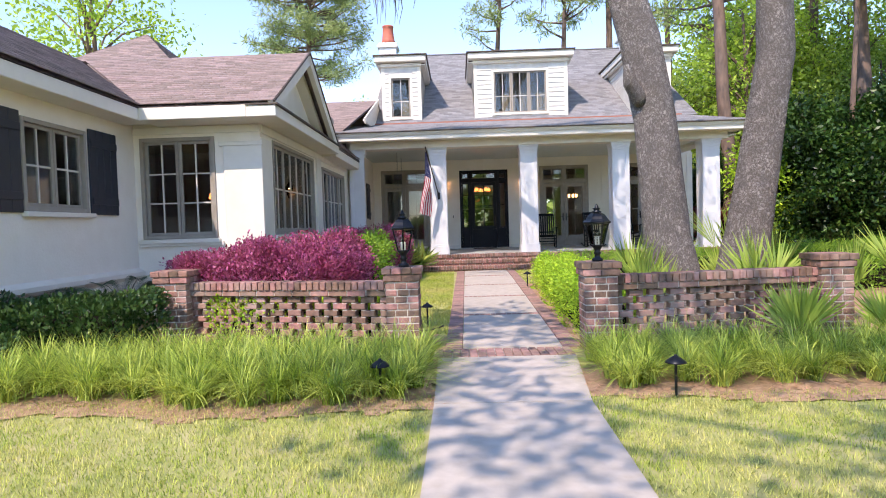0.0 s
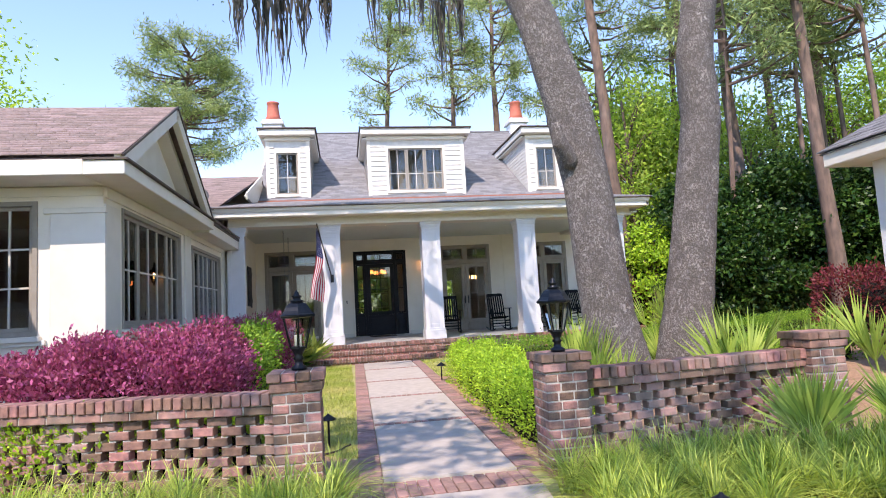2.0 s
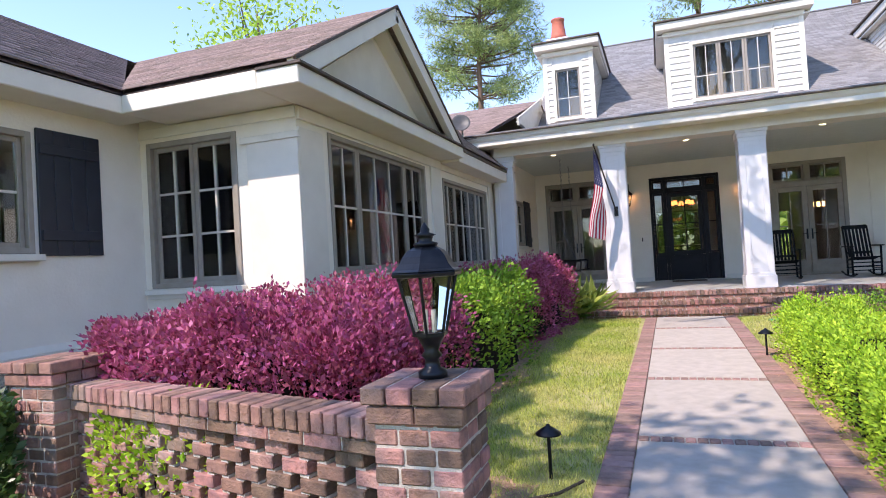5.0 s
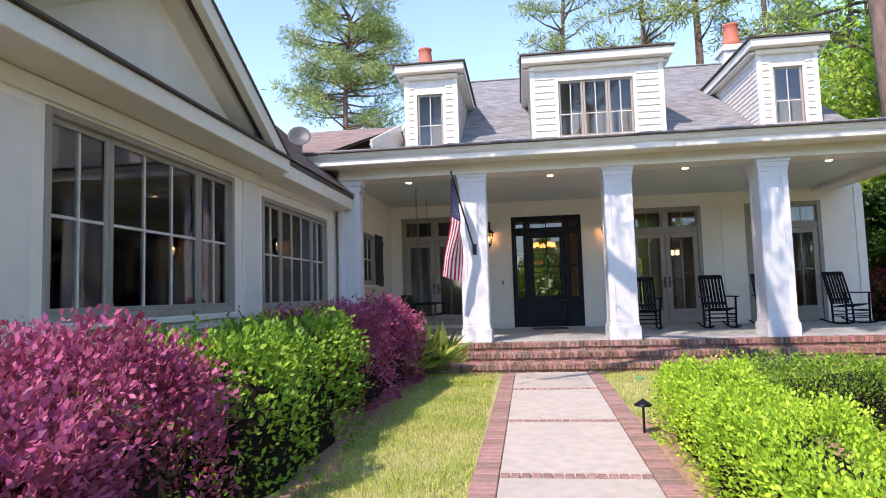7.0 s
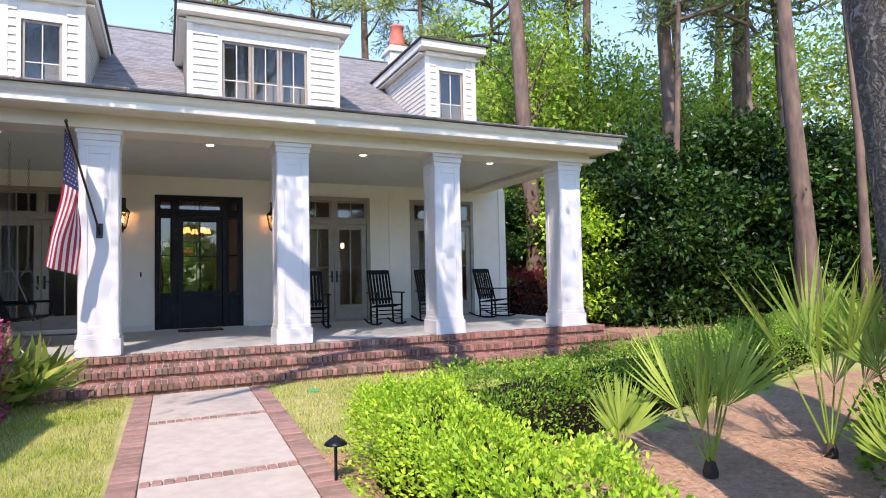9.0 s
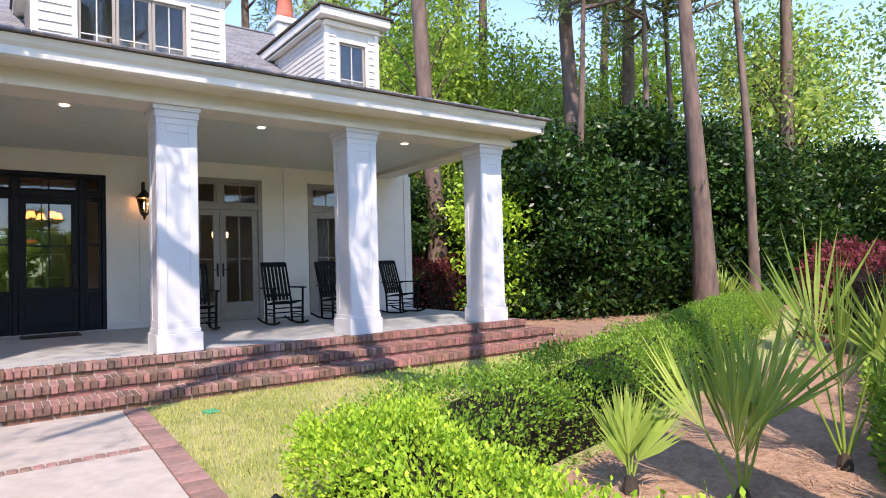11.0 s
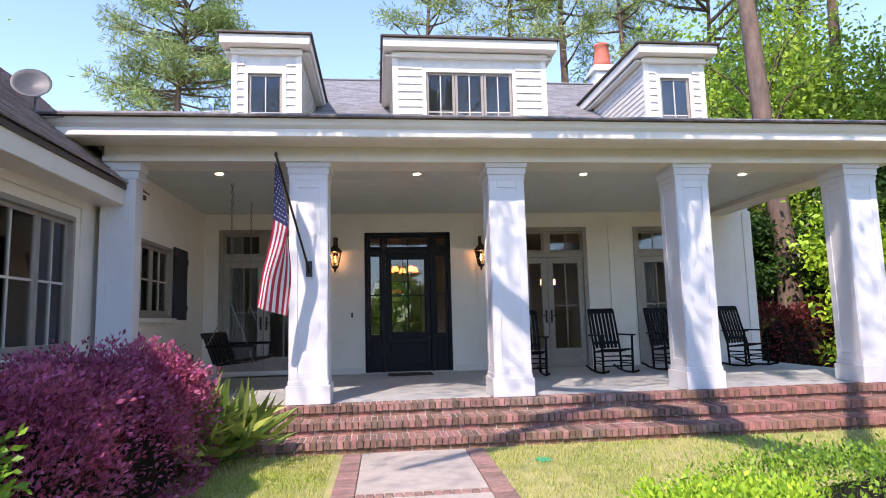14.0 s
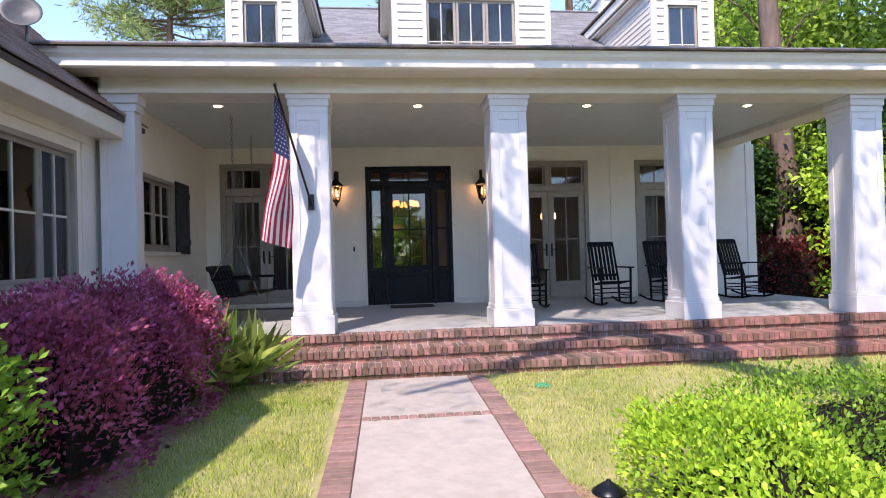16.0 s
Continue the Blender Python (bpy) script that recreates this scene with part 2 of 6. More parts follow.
def holed_wall(axis, w0, w1, u0, u1, z0, z1, holes):
    """A wall across x (axis 0) or y (axis 1) from w0 to w1 in thickness, with holes (u0, u1, z0, z1) that go through it."""
    bm = bmesh.new()
    us = sorted({u0, u1, *(h[0] for h in holes), *(h[1] for h in holes)})
    zs = sorted({z0, z1, *(h[2] for h in holes), *(h[3] for h in holes)})
    seen = {}

    def v(w, u, z):
        k = (w, round(u, 4), round(z, 4))
        if k not in seen:
            seen[k] = bm.verts.new((w, u, z) if axis == 0 else (u, w, z))
        return seen[k]

    def solid(i, j):
        if not (0 <= i < len(us) - 1 and 0 <= j < len(zs) - 1):
            return False
        cu, cz = (us[i] + us[i + 1]) / 2, (zs[j] + zs[j + 1]) / 2
        return not any(h[0] < cu < h[1] and h[2] < cz < h[3] for h in holes)
    for i in range(len(us) - 1):
        for j in range(len(zs) - 1):
            if solid(i, j):
                a, b, c, d = us[i], us[i + 1], zs[j], zs[j + 1]
                for w in (w0, w1):
                    bm.faces.new([v(w, a, c), v(w, b, c), v(w, b, d), v(w, a, d)])
                for (di, dj), (p, q) in (((-1, 0), ((a, c), (a, d))), ((1, 0), ((b, c), (b, d))), ((0, -1), ((a, c), (b, c))), ((0, 1), ((a, d), (b, d)))):
                    if not solid(i + di, j + dj):
                        bm.faces.new([v(w0, *p), v(w0, *q), v(w1, *q), v(w1, *p)])
    bmesh.ops.recalc_face_normals(bm, faces=bm.faces[:])
    return bm


def arrays_mesh(name, verts, faces, material, parent=None, label="", smooth=False):
    """A mesh from numpy arrays of vertices and of faces with one number of corners."""
    verts, faces = np.asarray(verts, np.float32), np.asarray(faces, np.int32)
    me = bpy.data.meshes.new(name)
    me.vertices.add(len(verts))
    me.vertices.foreach_set("co", verts.ravel())
    k = faces.shape[1]
    me.loops.add(faces.size)
    me.loops.foreach_set("vertex_index", faces.ravel())
    me.polygons.add(len(faces))
    me.polygons.foreach_set("loop_start", np.arange(0, faces.size, k, dtype=np.int32))
    if smooth:
        me.polygons.foreach_set("use_smooth", np.ones(len(faces), bool))
    me.update(calc_edges=True)
    me.materials.append(material)
    ob = new(name, me)
    if parent is not None:
        set_parent(ob, parent)
    if label:
        ob["label"] = label
    return ob


def rise(y):
    """Height of the ground, which climbs gently towards the porch."""
    return 0.17 * min(1.0, max(0.0, (y - 7.5) / 8.5))


def rise_np(y):
    return 0.17 * np.clip((y - 7.5) / 8.5, 0, 1)


def unit(v):
    return v / np.maximum(np.linalg.norm(v, axis=-1, keepdims=True), 1e-9)


# ---- ground ----
bm = bmesh.new()
ys, xs = [-400, -60, 0, 7.5, 16, 40, 120, 700], [-500, -60, 0, 60, 500]
grid = [[bm.verts.new((x, y, rise(y))) for x in xs] for y in ys]
for a, b in zip(grid, grid[1:]):
    for i in range(len(xs) - 1):
        bm.faces.new((a[i], a[i + 1], b[i + 1], b[i]))
tagged(part("ground", bm, M_LAWN), "lawn of patchy green and straw-coloured grass", "lawn", kind="structure")


def bed(name, poly, label, seed):
    """A mulched bed with a wavering edge, a little above the lawn."""
    rng = np.random.default_rng(seed)
    px, py = np.array(poly, float).T
    c = 0.1
    nx, ny = np.arange(px.min() - 0.2, px.max() + 0.2, c), np.arange(py.min() - 0.2, py.max() + 0.2, c)
    gx, gy = np.meshgrid(nx, ny)
    wob = lambda x, y: (x + 0.09 * np.sin(y * 3.1 + x) + 0.05 * np.sin(y * 9.0), y + 0.09 * np.sin(x * 2.7) + 0.05 * np.sin(x * 8.1 + y))
    cx, cy = wob(gx[:-1, :-1] + c / 2, gy[:-1, :-1] + c / 2)
    inside = np.zeros(cx.shape, bool)
    j = len(px) - 1
    for i in range(len(px)):
        cross = ((py[i] > cy) != (py[j] > cy)) & (cx < (px[j] - px[i]) * (cy - py[i]) / (py[j] - py[i] + 1e-12) + px[i])
        inside ^= cross
        j = i
    vx, vy = gx + rng.normal(0, 0.02, gx.shape), gy + rng.normal(0, 0.02, gx.shape)
    vz = rise_np(vy) + 0.006 + np.abs(rng.normal(0, 0.008, gx.shape))
    ids = np.arange(gx.size).reshape(gx.shape)
    quads = np.stack([ids[:-1, :-1], ids[:-1, 1:], ids[1:, 1:], ids[1:, :-1]], -1)[inside]
    used, inv = np.unique(quads, return_inverse=True)
    verts = np.stack([vx.ravel(), vy.ravel(), vz.ravel()], -1)[used]
    ob = arrays_mesh(name, verts, inv.reshape(-1, 4), M_STRAW, smooth=True)
    tagged(ob, label, "mulch bed", kind="structure")
    # loose needles on top
    n = int(len(quads) * 4)
    pick = rng.integers(0, len(quads), n)
    base = verts[inv.reshape(-1, 4)[pick][:, 0]] + rng.uniform(0, c, (n, 3)) * (1, 1, 0) + (0, 0, 0.01)
    a, l = rng.uniform(0, np.pi, n), rng.uniform(0.05, 0.14, n)
    d = np.stack([np.cos(a) * l, np.sin(a) * l, rng.normal(0, 0.012, n)], -1)
    w = np.stack([-np.sin(a), np.cos(a), 0 * a], -1) * 0.0035
    v = np.stack([base - w, base + d, base + w], 1).reshape(-1, 3)
    v[:, 2] = np.maximum(v[:, 2], rise_np(v[:, 1]) + 0.02)
    st = arrays_mesh("pine_straw", v, np.arange(3 * n).reshape(-1, 3), M_NEEDLE)
    tagged(st, "loose reddish pine needles strewn over the bed", "pine straw", kind="stuff")


bed("bed_1", [(-9, 5.55), (-5, 5.35), (-3, 5.25), (-0.02, 5.2), (0.06, 7.2), (0.12, 8.55), (-0.35, 8.8), (-1.05, 9.3), (-1.05, 17.45), (-3.0, 17.9), (-3.0, 10.4), (-5.1, 10.4), (-5.1, 5.6)], "reddish brown pine straw mulch bed by the wing", 1)
bed("bed_2", [(1.32, 5.5), (3, 5.35), (6, 5.2), (12, 5.4), (12, 14.6), (8, 14.2), (5, 13.3), (2.6, 12.9), (1.72, 14.1), (1.62, 11), (1.6, 7.2)], "sunlit pine straw mulch bed under the oaks", 2)
bed("bed_3", [(8.9, 18.2), (12, 17.6), (30, 19), (30, 30), (8.9, 30)], "pine straw ground under the magnolia thicket", 3)

# ---- walkway ----


def walk_mid(y):
    return 0.85 + 0.013 * (y - 7.5)


walkway = thing("walkway", (0.8, 7, 0), "pale concrete front walk bordered with brick", "walkway", kind="structure")


def slab(y0, y1, hw0, hw1, c0, c1, z=0.03):
    b_ = bmesh.new()
    low = [b_.verts.new((x, y, rise(y) - 0.08)) for x, y in ((c0 - hw0, y0), (c0 + hw0, y0), (c1 + hw1, y1), (c1 - hw1, y1))]
    top = [b_.verts.new((x, y, rise(y) + z)) for x, y in ((c0 - hw0, y0), (c0 + hw0, y0), (c1 + hw1, y1), (c1 - hw1, y1))]
    b_.faces.new(low[::-1])
    b_.faces.new(top)
    for i in range(4):
        b_.faces.new((low[i], low[(i + 1) % 4], top[(i + 1) % 4], top[i]))
    bmesh.ops.bevel(b_, geom=[e for e in b_.edges if all(v in top for v in e.verts)], offset=0.008, segments=2, affect="EDGES")
    part("slab", b_, M_CONC, walkway)


slab(-6, 2.49, 0.60, 0.60, 0.62, 0.62)
slab(2.5, 5.39, 0.60, 0.63, 0.62, 0.66)
slab(5.4, 7.1, 0.63, 0.74, 0.66, 0.75)
BANDS = [9.88, 11.92, 13.74, 15.64]
stops = [7.55] + BANDS + [17.36]
for a, b in zip(stops, stops[1:]):
    slab(a + 0.06, b - 0.06, 0.57, 0.57, walk_mid(a), walk_mid(b))

BRICKS = {}


def brick(parent, m, size, material=M_BRICK, name="brick"):
    """One brick, as an object on a mesh shared by its size."""
    key = (*size, material.name)
    if key not in BRICKS:
        x, y, z = (s / 2 for s in size)
        b_ = boxes((-x, x, -y, y, -z, z), bevel=0.006)
        me = bpy.data.meshes.new("brick")
        b_.to_mesh(me)
        b_.free()
        me.materials.append(material)
        BRICKS[key] = me
    ob = new(name, BRICKS[key])
    ob.matrix_basis = m
    set_parent(ob, parent)
    return ob
# ---- roofs ----


def roof_plane(name, e0, e1, r1, r0, material, parent, course=0.15, tab=0.32, lift=0.014, thick=0.05):
    """A roof slope from its eave e0-e1 to its top r0-r1: a deck with courses of overlapping shingles."""
    e0, e1, r0, r1 = (np.array(p, float) for p in (e0, e1, r0, r1))
    nrm = unit(np.cross(e1 - e0, r0 - e0))
    if nrm[2] < 0:
        nrm = -nrm
    rng = np.random.default_rng(int(abs(e0.sum() * 100)) % 9999)
    n = max(2, round(np.linalg.norm(r0 - e0) / course))
    verts, faces = [], []

    def quad(a, b, c, d):
        k = len(verts)
        verts.extend((a, b, c, d))
        faces.append((k, k + 1, k + 2, k + 3))
    # deck underside
    quad(e0 - nrm * thick, e1 - nrm * thick, r1 - nrm * thick, r0 - nrm * thick)
    for i in range(n):
        t0, t1 = i / n, min(1.0, (i + 1.25) / n)
        a0, a1, b0, b1 = e0 + (r0 - e0) * t0, e1 + (r1 - e1) * t0, e0 + (r0 - e0) * t1, e1 + (r1 - e1) * t1
        m = max(1, round(np.linalg.norm(a1 - a0) / tab))
        cuts = np.clip((np.arange(m + 1) + (0.5 if i % 2 else 0.0) + rng.uniform(-0.12, 0.12, m + 1)) / m, 0, 1)
        cuts[0], cuts[-1] = 0, 1
        if i % 2:
            cuts = np.unique(np.r_[0, cuts])
        for u, w in zip(cuts, cuts[1:]):
            if w - u < 1e-4:
                continue
            up = nrm * (lift + rng.uniform(-0.003, 0.004))
            g = 0.006 / max(0.3, np.linalg.norm(a1 - a0))
            p, q = a0 + (a1 - a0) * (u + g), a0 + (a1 - a0) * w
            s, t = b0 + (b1 - b0) * w, b0 + (b1 - b0) * (u + g)
            k = len(verts)
            verts.extend((p + up, q + up, s + nrm * 0.002, t + nrm * 0.002, p - nrm * 0.004, q - nrm * 0.004))
            faces.extend(((k, k + 1, k + 2, k + 3), (k + 4, k + 5, k + 1, k)))
    ob = arrays_mesh(name, verts, faces, material, parent)
    return ob


def beam(parent, name, p, q, w, h, material, up=(0, 0, 1), label=""):
    """A square bar from p to q, w wide and h high."""
    p, q = Vector(p), Vector(q)
    d = (q - p).normalized()
    side = d.cross(Vector(up)).normalized()
    top = side.cross(d)
    b_ = bmesh.new()
    vs = [b_.verts.new(c + side * (sx * w / 2) + top * (sz * h / 2)) for c in (p, q) for sx, sz in ((-1, -1), (1, -1), (1, 1), (-1, 1))]
    b_.faces.new(vs[:4][::-1])
    b_.faces.new(vs[4:])
    for i in range(4):
        b_.faces.new((vs[i], vs[(i + 1) % 4], vs[4 + (i + 1) % 4], vs[4 + i]))
    return part(name, b_, material, parent, label)


# ---- walls of the house ----
FLOOR, CEIL, WY = 0.62, 3.80, 22.59
DOORS = {"door_1": (-2.47, -0.75), "door_2": (0.35, 2.08), "door_3": (3.22, 4.95), "door_4": (5.97, 7.69)}
TOP = {"door_1": 3.49, "door_2": 3.41, "door_3": 3.49, "door_4": 3.49}


def structure(name, bm_, material, label, category="wall"):
    return tagged(part(name, bm_, material), label, category, kind="structure")


structure("wall_porch", holed_wall(1, WY, WY + 0.22, -2.75, 8.6, 0.0, 4.9, [(a, b, FLOOR, TOP[k]) for k, (a, b) in DOORS.items()]), M_WALL, "cream painted wall of the porch with four doorways")
structure("wall_east", holed_wall(0, 8.4, 8.6, WY + 0.22, 30, 0.0, 5.1, [(23.3, 24.4, 1.3, 3.3)]), M_WALL, "cream painted side wall with a tall window")
structure("wall_back", holed_wall(1, 29.8, 30, -9, 8.4, 0.0, 5.6, [(0.45, 2.0, 0.9, 2.9), (4.5, 4.9, 0.9, 2.6)]), M_WALL, "cream painted rear wall with garden openings")
PWX = -2.75
structure("wall_porch_side", holed_wall(0, PWX - 0.2, PWX, 18.5, WY + 0.22, 0.0, 4.2, [(19.10, 20.70, 1.77, 2.90)]), M_WALL, "cream painted wall at the porch's end with a shuttered window")
WX = -2.94
structure("wall_wing", holed_wall(0, WX - 0.2, WX, 10.58, 18.5, 0.0, 3.42, [(11.20, 14.22, 1.38, 3.03), (15.05, 17.85, 1.36, 2.94)]), M_WALL, "cream painted wing wall with two wide windows")
structure("wall_wing_front", holed_wall(1, 10.58, 10.78, -5.05, WX - 0.2, 0.0, 3.42, [(-4.95, -3.70, 1.36, 3.03)]), M_WALL, "cream painted front wall of the wing with a window")
LX = -5.05
structure("wall_left", holed_wall(0, LX - 0.2, LX, 6.2, 10.78, 0.0, 3.42, [(7.95, 9.26, 1.78, 2.95)]), M_WALL, "cream painted wall with shuttered windows above a ledge")
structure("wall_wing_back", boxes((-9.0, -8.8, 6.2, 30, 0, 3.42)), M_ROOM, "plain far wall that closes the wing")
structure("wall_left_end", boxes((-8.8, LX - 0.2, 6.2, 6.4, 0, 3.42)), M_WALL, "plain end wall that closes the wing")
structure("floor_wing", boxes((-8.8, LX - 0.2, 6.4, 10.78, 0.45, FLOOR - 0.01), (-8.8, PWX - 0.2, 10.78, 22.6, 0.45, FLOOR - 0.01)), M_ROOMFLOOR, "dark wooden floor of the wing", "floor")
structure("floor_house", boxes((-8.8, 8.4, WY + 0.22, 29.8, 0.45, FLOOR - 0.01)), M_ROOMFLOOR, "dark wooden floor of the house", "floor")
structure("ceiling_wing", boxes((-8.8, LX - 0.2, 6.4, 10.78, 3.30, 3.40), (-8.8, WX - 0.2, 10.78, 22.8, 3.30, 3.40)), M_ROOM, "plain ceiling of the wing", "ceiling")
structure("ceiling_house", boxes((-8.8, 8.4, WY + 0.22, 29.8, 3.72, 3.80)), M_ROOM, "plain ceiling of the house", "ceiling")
structure("wall_inner_1", boxes((-0.3, -0.2, WY + 0.22, 27, FLOOR, 3.72)), M_ROOM, "hall partition wall coloured dark to look unlit")
structure("wall_inner_2", boxes((2.7, 2.8, WY + 0.22, 27, FLOOR, 3.72)), M_ROOM, "hall partition wall coloured dark to look unlit")
structure("wall_inner_3", boxes((-8.8, -3.2, 14.55, 14.65, FLOOR, 3.3)), M_ROOM, "wing partition wall coloured dark to look unlit")

# water table of the left wall and panels of the wing
bm = bmesh.new()
prism(bm, [(LX, 0.90), (LX + 0.10, 0.84), (LX + 0.10, 0.78), (LX + 0.03, 0.72), (LX, 0.72)], 1, 6.2, 10.58)
tagged(part("trim_ledge", bm, M_TRIM), "cream sloping ledge along the wall", "ledge", kind="structure")
trims = [
    (WX, WX + 0.03, 10.58, 11.06, 1.2, 2.98), (WX, WX + 0.03, 14.46, 14.92, 1.2, 3.1), (WX, WX + 0.03, 17.98, 18.30, 0.2, 3.1),
    (WX, WX + 0.04, 10.58, 18.3, 3.06, 3.20), (-5.05, WX, 10.55, 10.58, 3.08, 3.2), (-3.55, WX + 0.03, 10.54, 10.58, 0.2, 2.86), (-3.62, WX + 0.05, 10.52, 10.58, 2.86, 2.93),
    (WX, WX + 0.05, 10.9, 14.5, 1.22, 1.31), (WX, WX + 0.05, 14.95, 17.95, 1.2, 1.29), (-5.0, -3.6, 10.53, 10.58, 1.24, 1.31),
]
for k, d in enumerate(trims):
    tagged(part("trim_panel", boxes(d, bevel=0.006), M_TRIM), "cream flat trim board on the wing wall", "trim", kind="structure")
# casings and end board of the porch wall
for a, b in ((2.62, 2.66), (5.42, 5.46), (8.44, 8.63)):
    tagged(part("trim_board", boxes((a, b, WY - 0.025, WY, FLOOR, CEIL)), M_WALL), "cream vertical trim board on the porch wall", "trim", kind="structure")
tagged(part("baseboard", boxes((-2.75, 0.31, WY - 0.02, WY, FLOOR, FLOOR + 0.12), (2.12, 3.18, WY - 0.02, WY, FLOOR, FLOOR + 0.12), (4.99, 5.93, WY - 0.02, WY, FLOOR, FLOOR + 0.12), (7.73, 8.44, WY - 0.02, WY, FLOOR, FLOOR + 0.12)), M_TRIM), "cream baseboard along the porch wall", "baseboard", kind="structure")

# ---- porch: deck, steps, ceiling, beam ----
DX0, DX1, DY = -2.75, 8.15, 18.12
structure("porch_floor", boxes((DX0, DX1, DY + 0.24, WY, 0.05, FLOOR), (DX1, 8.6, 19.4, WY, 0.05, FLOOR)), M_PORCH, "smooth grey painted porch floor", "porch floor")
steps = thing("porch_steps", (2.7, 17.8, 0.1), "three long weathered red brick steps", "steps", kind="structure")
RISE = (FLOOR - 0.17) / 3
STEPS = [(DY, DX1, FLOOR), (DY - 0.36, DX1 + 0.34, FLOOR - RISE), (DY - 0.72, DX1 + 0.68, FLOOR - 2 * RISE)]
for n, (y, x1, z) in enumerate(STEPS):
    y1 = DY + 0.235
    part("mortar_bed", boxes((DX0 + 0.0, x1 - 0.02, y + 0.048, y1 - 0.002 * n, -0.1, z - 0.008), (x1 - 0.7, x1 - 0.025, y1 - 0.002 * n, 19.4 + 0.3 * n, -0.1, z - 0.012)), M_MORTAR, steps)
bm = bmesh.new()
ZC = CEIL
for i in range(46):
    y0 = 18.42 + i * 0.0905
    if y0 + 0.085 < WY:
        box(bm, PWX, 8.3, y0, y0 + 0.085, ZC, ZC + 0.02)
box(bm, PWX, 8.3, 18.4, WY, ZC + 0.006, ZC + 0.05)
structure("ceiling_porch", bm, M_CEIL, "pale green beadboard porch ceiling", "ceiling")
entab = thing("porch_entablature", (2.7, 18.4, 3.71), "cream painted beam and cornice above the porch columns", "cornice", kind="structure")
part("beam", boxes((-2.8, 7.98, 18.20, 18.70, 3.71, 3.97), (7.52, 7.98, 18.70, WY, 3.71, 3.97), bevel=0.01), M_TRIM, entab)
part("frieze_strip", boxes((-2.8, 8.0, 18.17, 18.20, 3.71, 3.77), (7.98, 8.0, 18.20, WY, 3.71, 3.77)), M_TRIM, entab)
part("soffit", boxes((-3.3, 8.24, 17.74, 18.20, 3.91, 3.95), (7.98, 8.24, 18.2, WY, 3.91, 3.95)), M_TRIM, entab)
bm = bmesh.new()
prism(bm, [(17.74, 3.88), (17.70, 3.90), (17.70, 3.99), (17.66, 4.03), (17.63, 4.10), (17.74, 4.10)], 0, -3.35, 8.30)
part("fascia", bm, M_TRIM, entab)
bm = bmesh.new()
prism(bm, [(8.24, 3.88), (8.29, 3.90), (8.29, 3.99), (8.33, 4.03), (8.36, 4.10), (8.24, 4.10)], 1, 17.70, 24.0)
part("fascia", bm, M_TRIM, entab)
part("drip_edge", boxes((-3.36, 8.38, 17.58, 17.70, 4.105, 4.125)), M_EDGE, entab)

# ---- main roof ----
PY, PZ, RY, RZ = 22.8, 5.18, 30.0, 9.6
roof = thing("roof_house", (2.7, 22, 4.1), "grey shingled roof over porch and house", "roof", kind="structure")
roof_plane("porch_slope", (-3.36, 17.58, 4.13), (8.38, 17.58, 4.13), (8.38, PY, PZ), (-3.36, PY, PZ), M_SLATE, roof, thick=0.012)
roof_plane("front_slope", (-2.85, PY - 0.1, PZ - 0.02), (8.9, PY - 0.1, PZ - 0.02), (8.9, RY, RZ), (-2.85, RY, RZ), M_SLATE, roof)
roof_plane("back_slope", (8.9, 37.2, 5.2), (-2.85, 37.2, 5.2), (-2.85, RY, RZ), (8.9, RY, RZ), M_SLATE, roof, course=0.4, tab=1.0)
part("ridge_cap", boxes((-2.87, 8.92, RY - 0.1, RY + 0.1, RZ - 0.02, RZ + 0.035), bevel=0.015), M_SLATE, roof)
part("copper_flashing", boxes((-2.85, 8.3, PY - 0.22, PY - 0.06, PZ - 0.045, PZ + 0.012)), M_COPPER, roof, "reddish copper flashing strip")
for x in (-2.78, 8.62):
    bm = bmesh.new()
    prism(bm, [(PY + 0.2, 4.2), (36.6, 4.2), (36.6, 5.4), (RY, RZ - 0.08), (PY + 0.2, PZ + 0.02)], 0, x, x + 0.2)
    part("gable_wall", bm, M_SIDING, roof)
bm = bmesh.new()
prism(bm, [(18.6, 3.9), (PY + 0.3, 3.9), (PY + 0.3, PZ), (18.6, 4.3)], 0, 7.98, 8.2)
part("porch_gable", bm, M_TRIM, roof)
beam(roof, "rake_board", (-2.83, PY - 0.1, PZ - 0.1), (-2.83, RY, RZ - 0.1), 0.06, 0.18, M_TRIM)
# low roof that joins the wing
roof2 = thing("roof_link", (-5, 20, 4), "brown shingled roof that links porch and wing", "roof", kind="structure")
roof_plane("front_slope", (-9.5, 17.2, 3.72), (-3.0, 17.62, 4.08), (-2.6, 23.5, 6.2), (-9.5, 23.5, 6.2), M_SHINGLE, roof2)
roof_plane("back_slope", (-2.6, 29, 4.2), (-9.5, 29, 4.2), (-9.5, 23.5, 6.2), (-2.6, 23.5, 6.2), M_SHINGLE, roof2, course=0.3, tab=0.6)
bm = bmesh.new()
prism(bm, [(20.2, 4.9), (23.5, 6.12), (26.5, 4.9)], 0, -2.70, -2.62)
part("gable_end", bm, M_TRIM, roof2)
beam(roof2, "rake_board", (-2.59, 20.0, 4.86), (-2.59, 23.55, 6.18), 0.05, 0.18, M_TRIM)
# hipped roof that rises behind the wing
roof4 = thing("roof_hip", (-8.2, 17.5, 3.9), "brown shingled hipped roof behind the wing", "roof", kind="structure")
HC = [(-12.2, 13.3, 3.9), (-4.6, 13.3, 3.9), (-4.6, 21.5, 3.9), (-12.2, 21.5, 3.9)]
for k in range(4):
    roof_plane("hip_slope", HC[k], HC[(k + 1) % 4], (-8.2, 17.5, 7.0), (-8.25, 17.52, 7.0), M_SHINGLE, roof4)


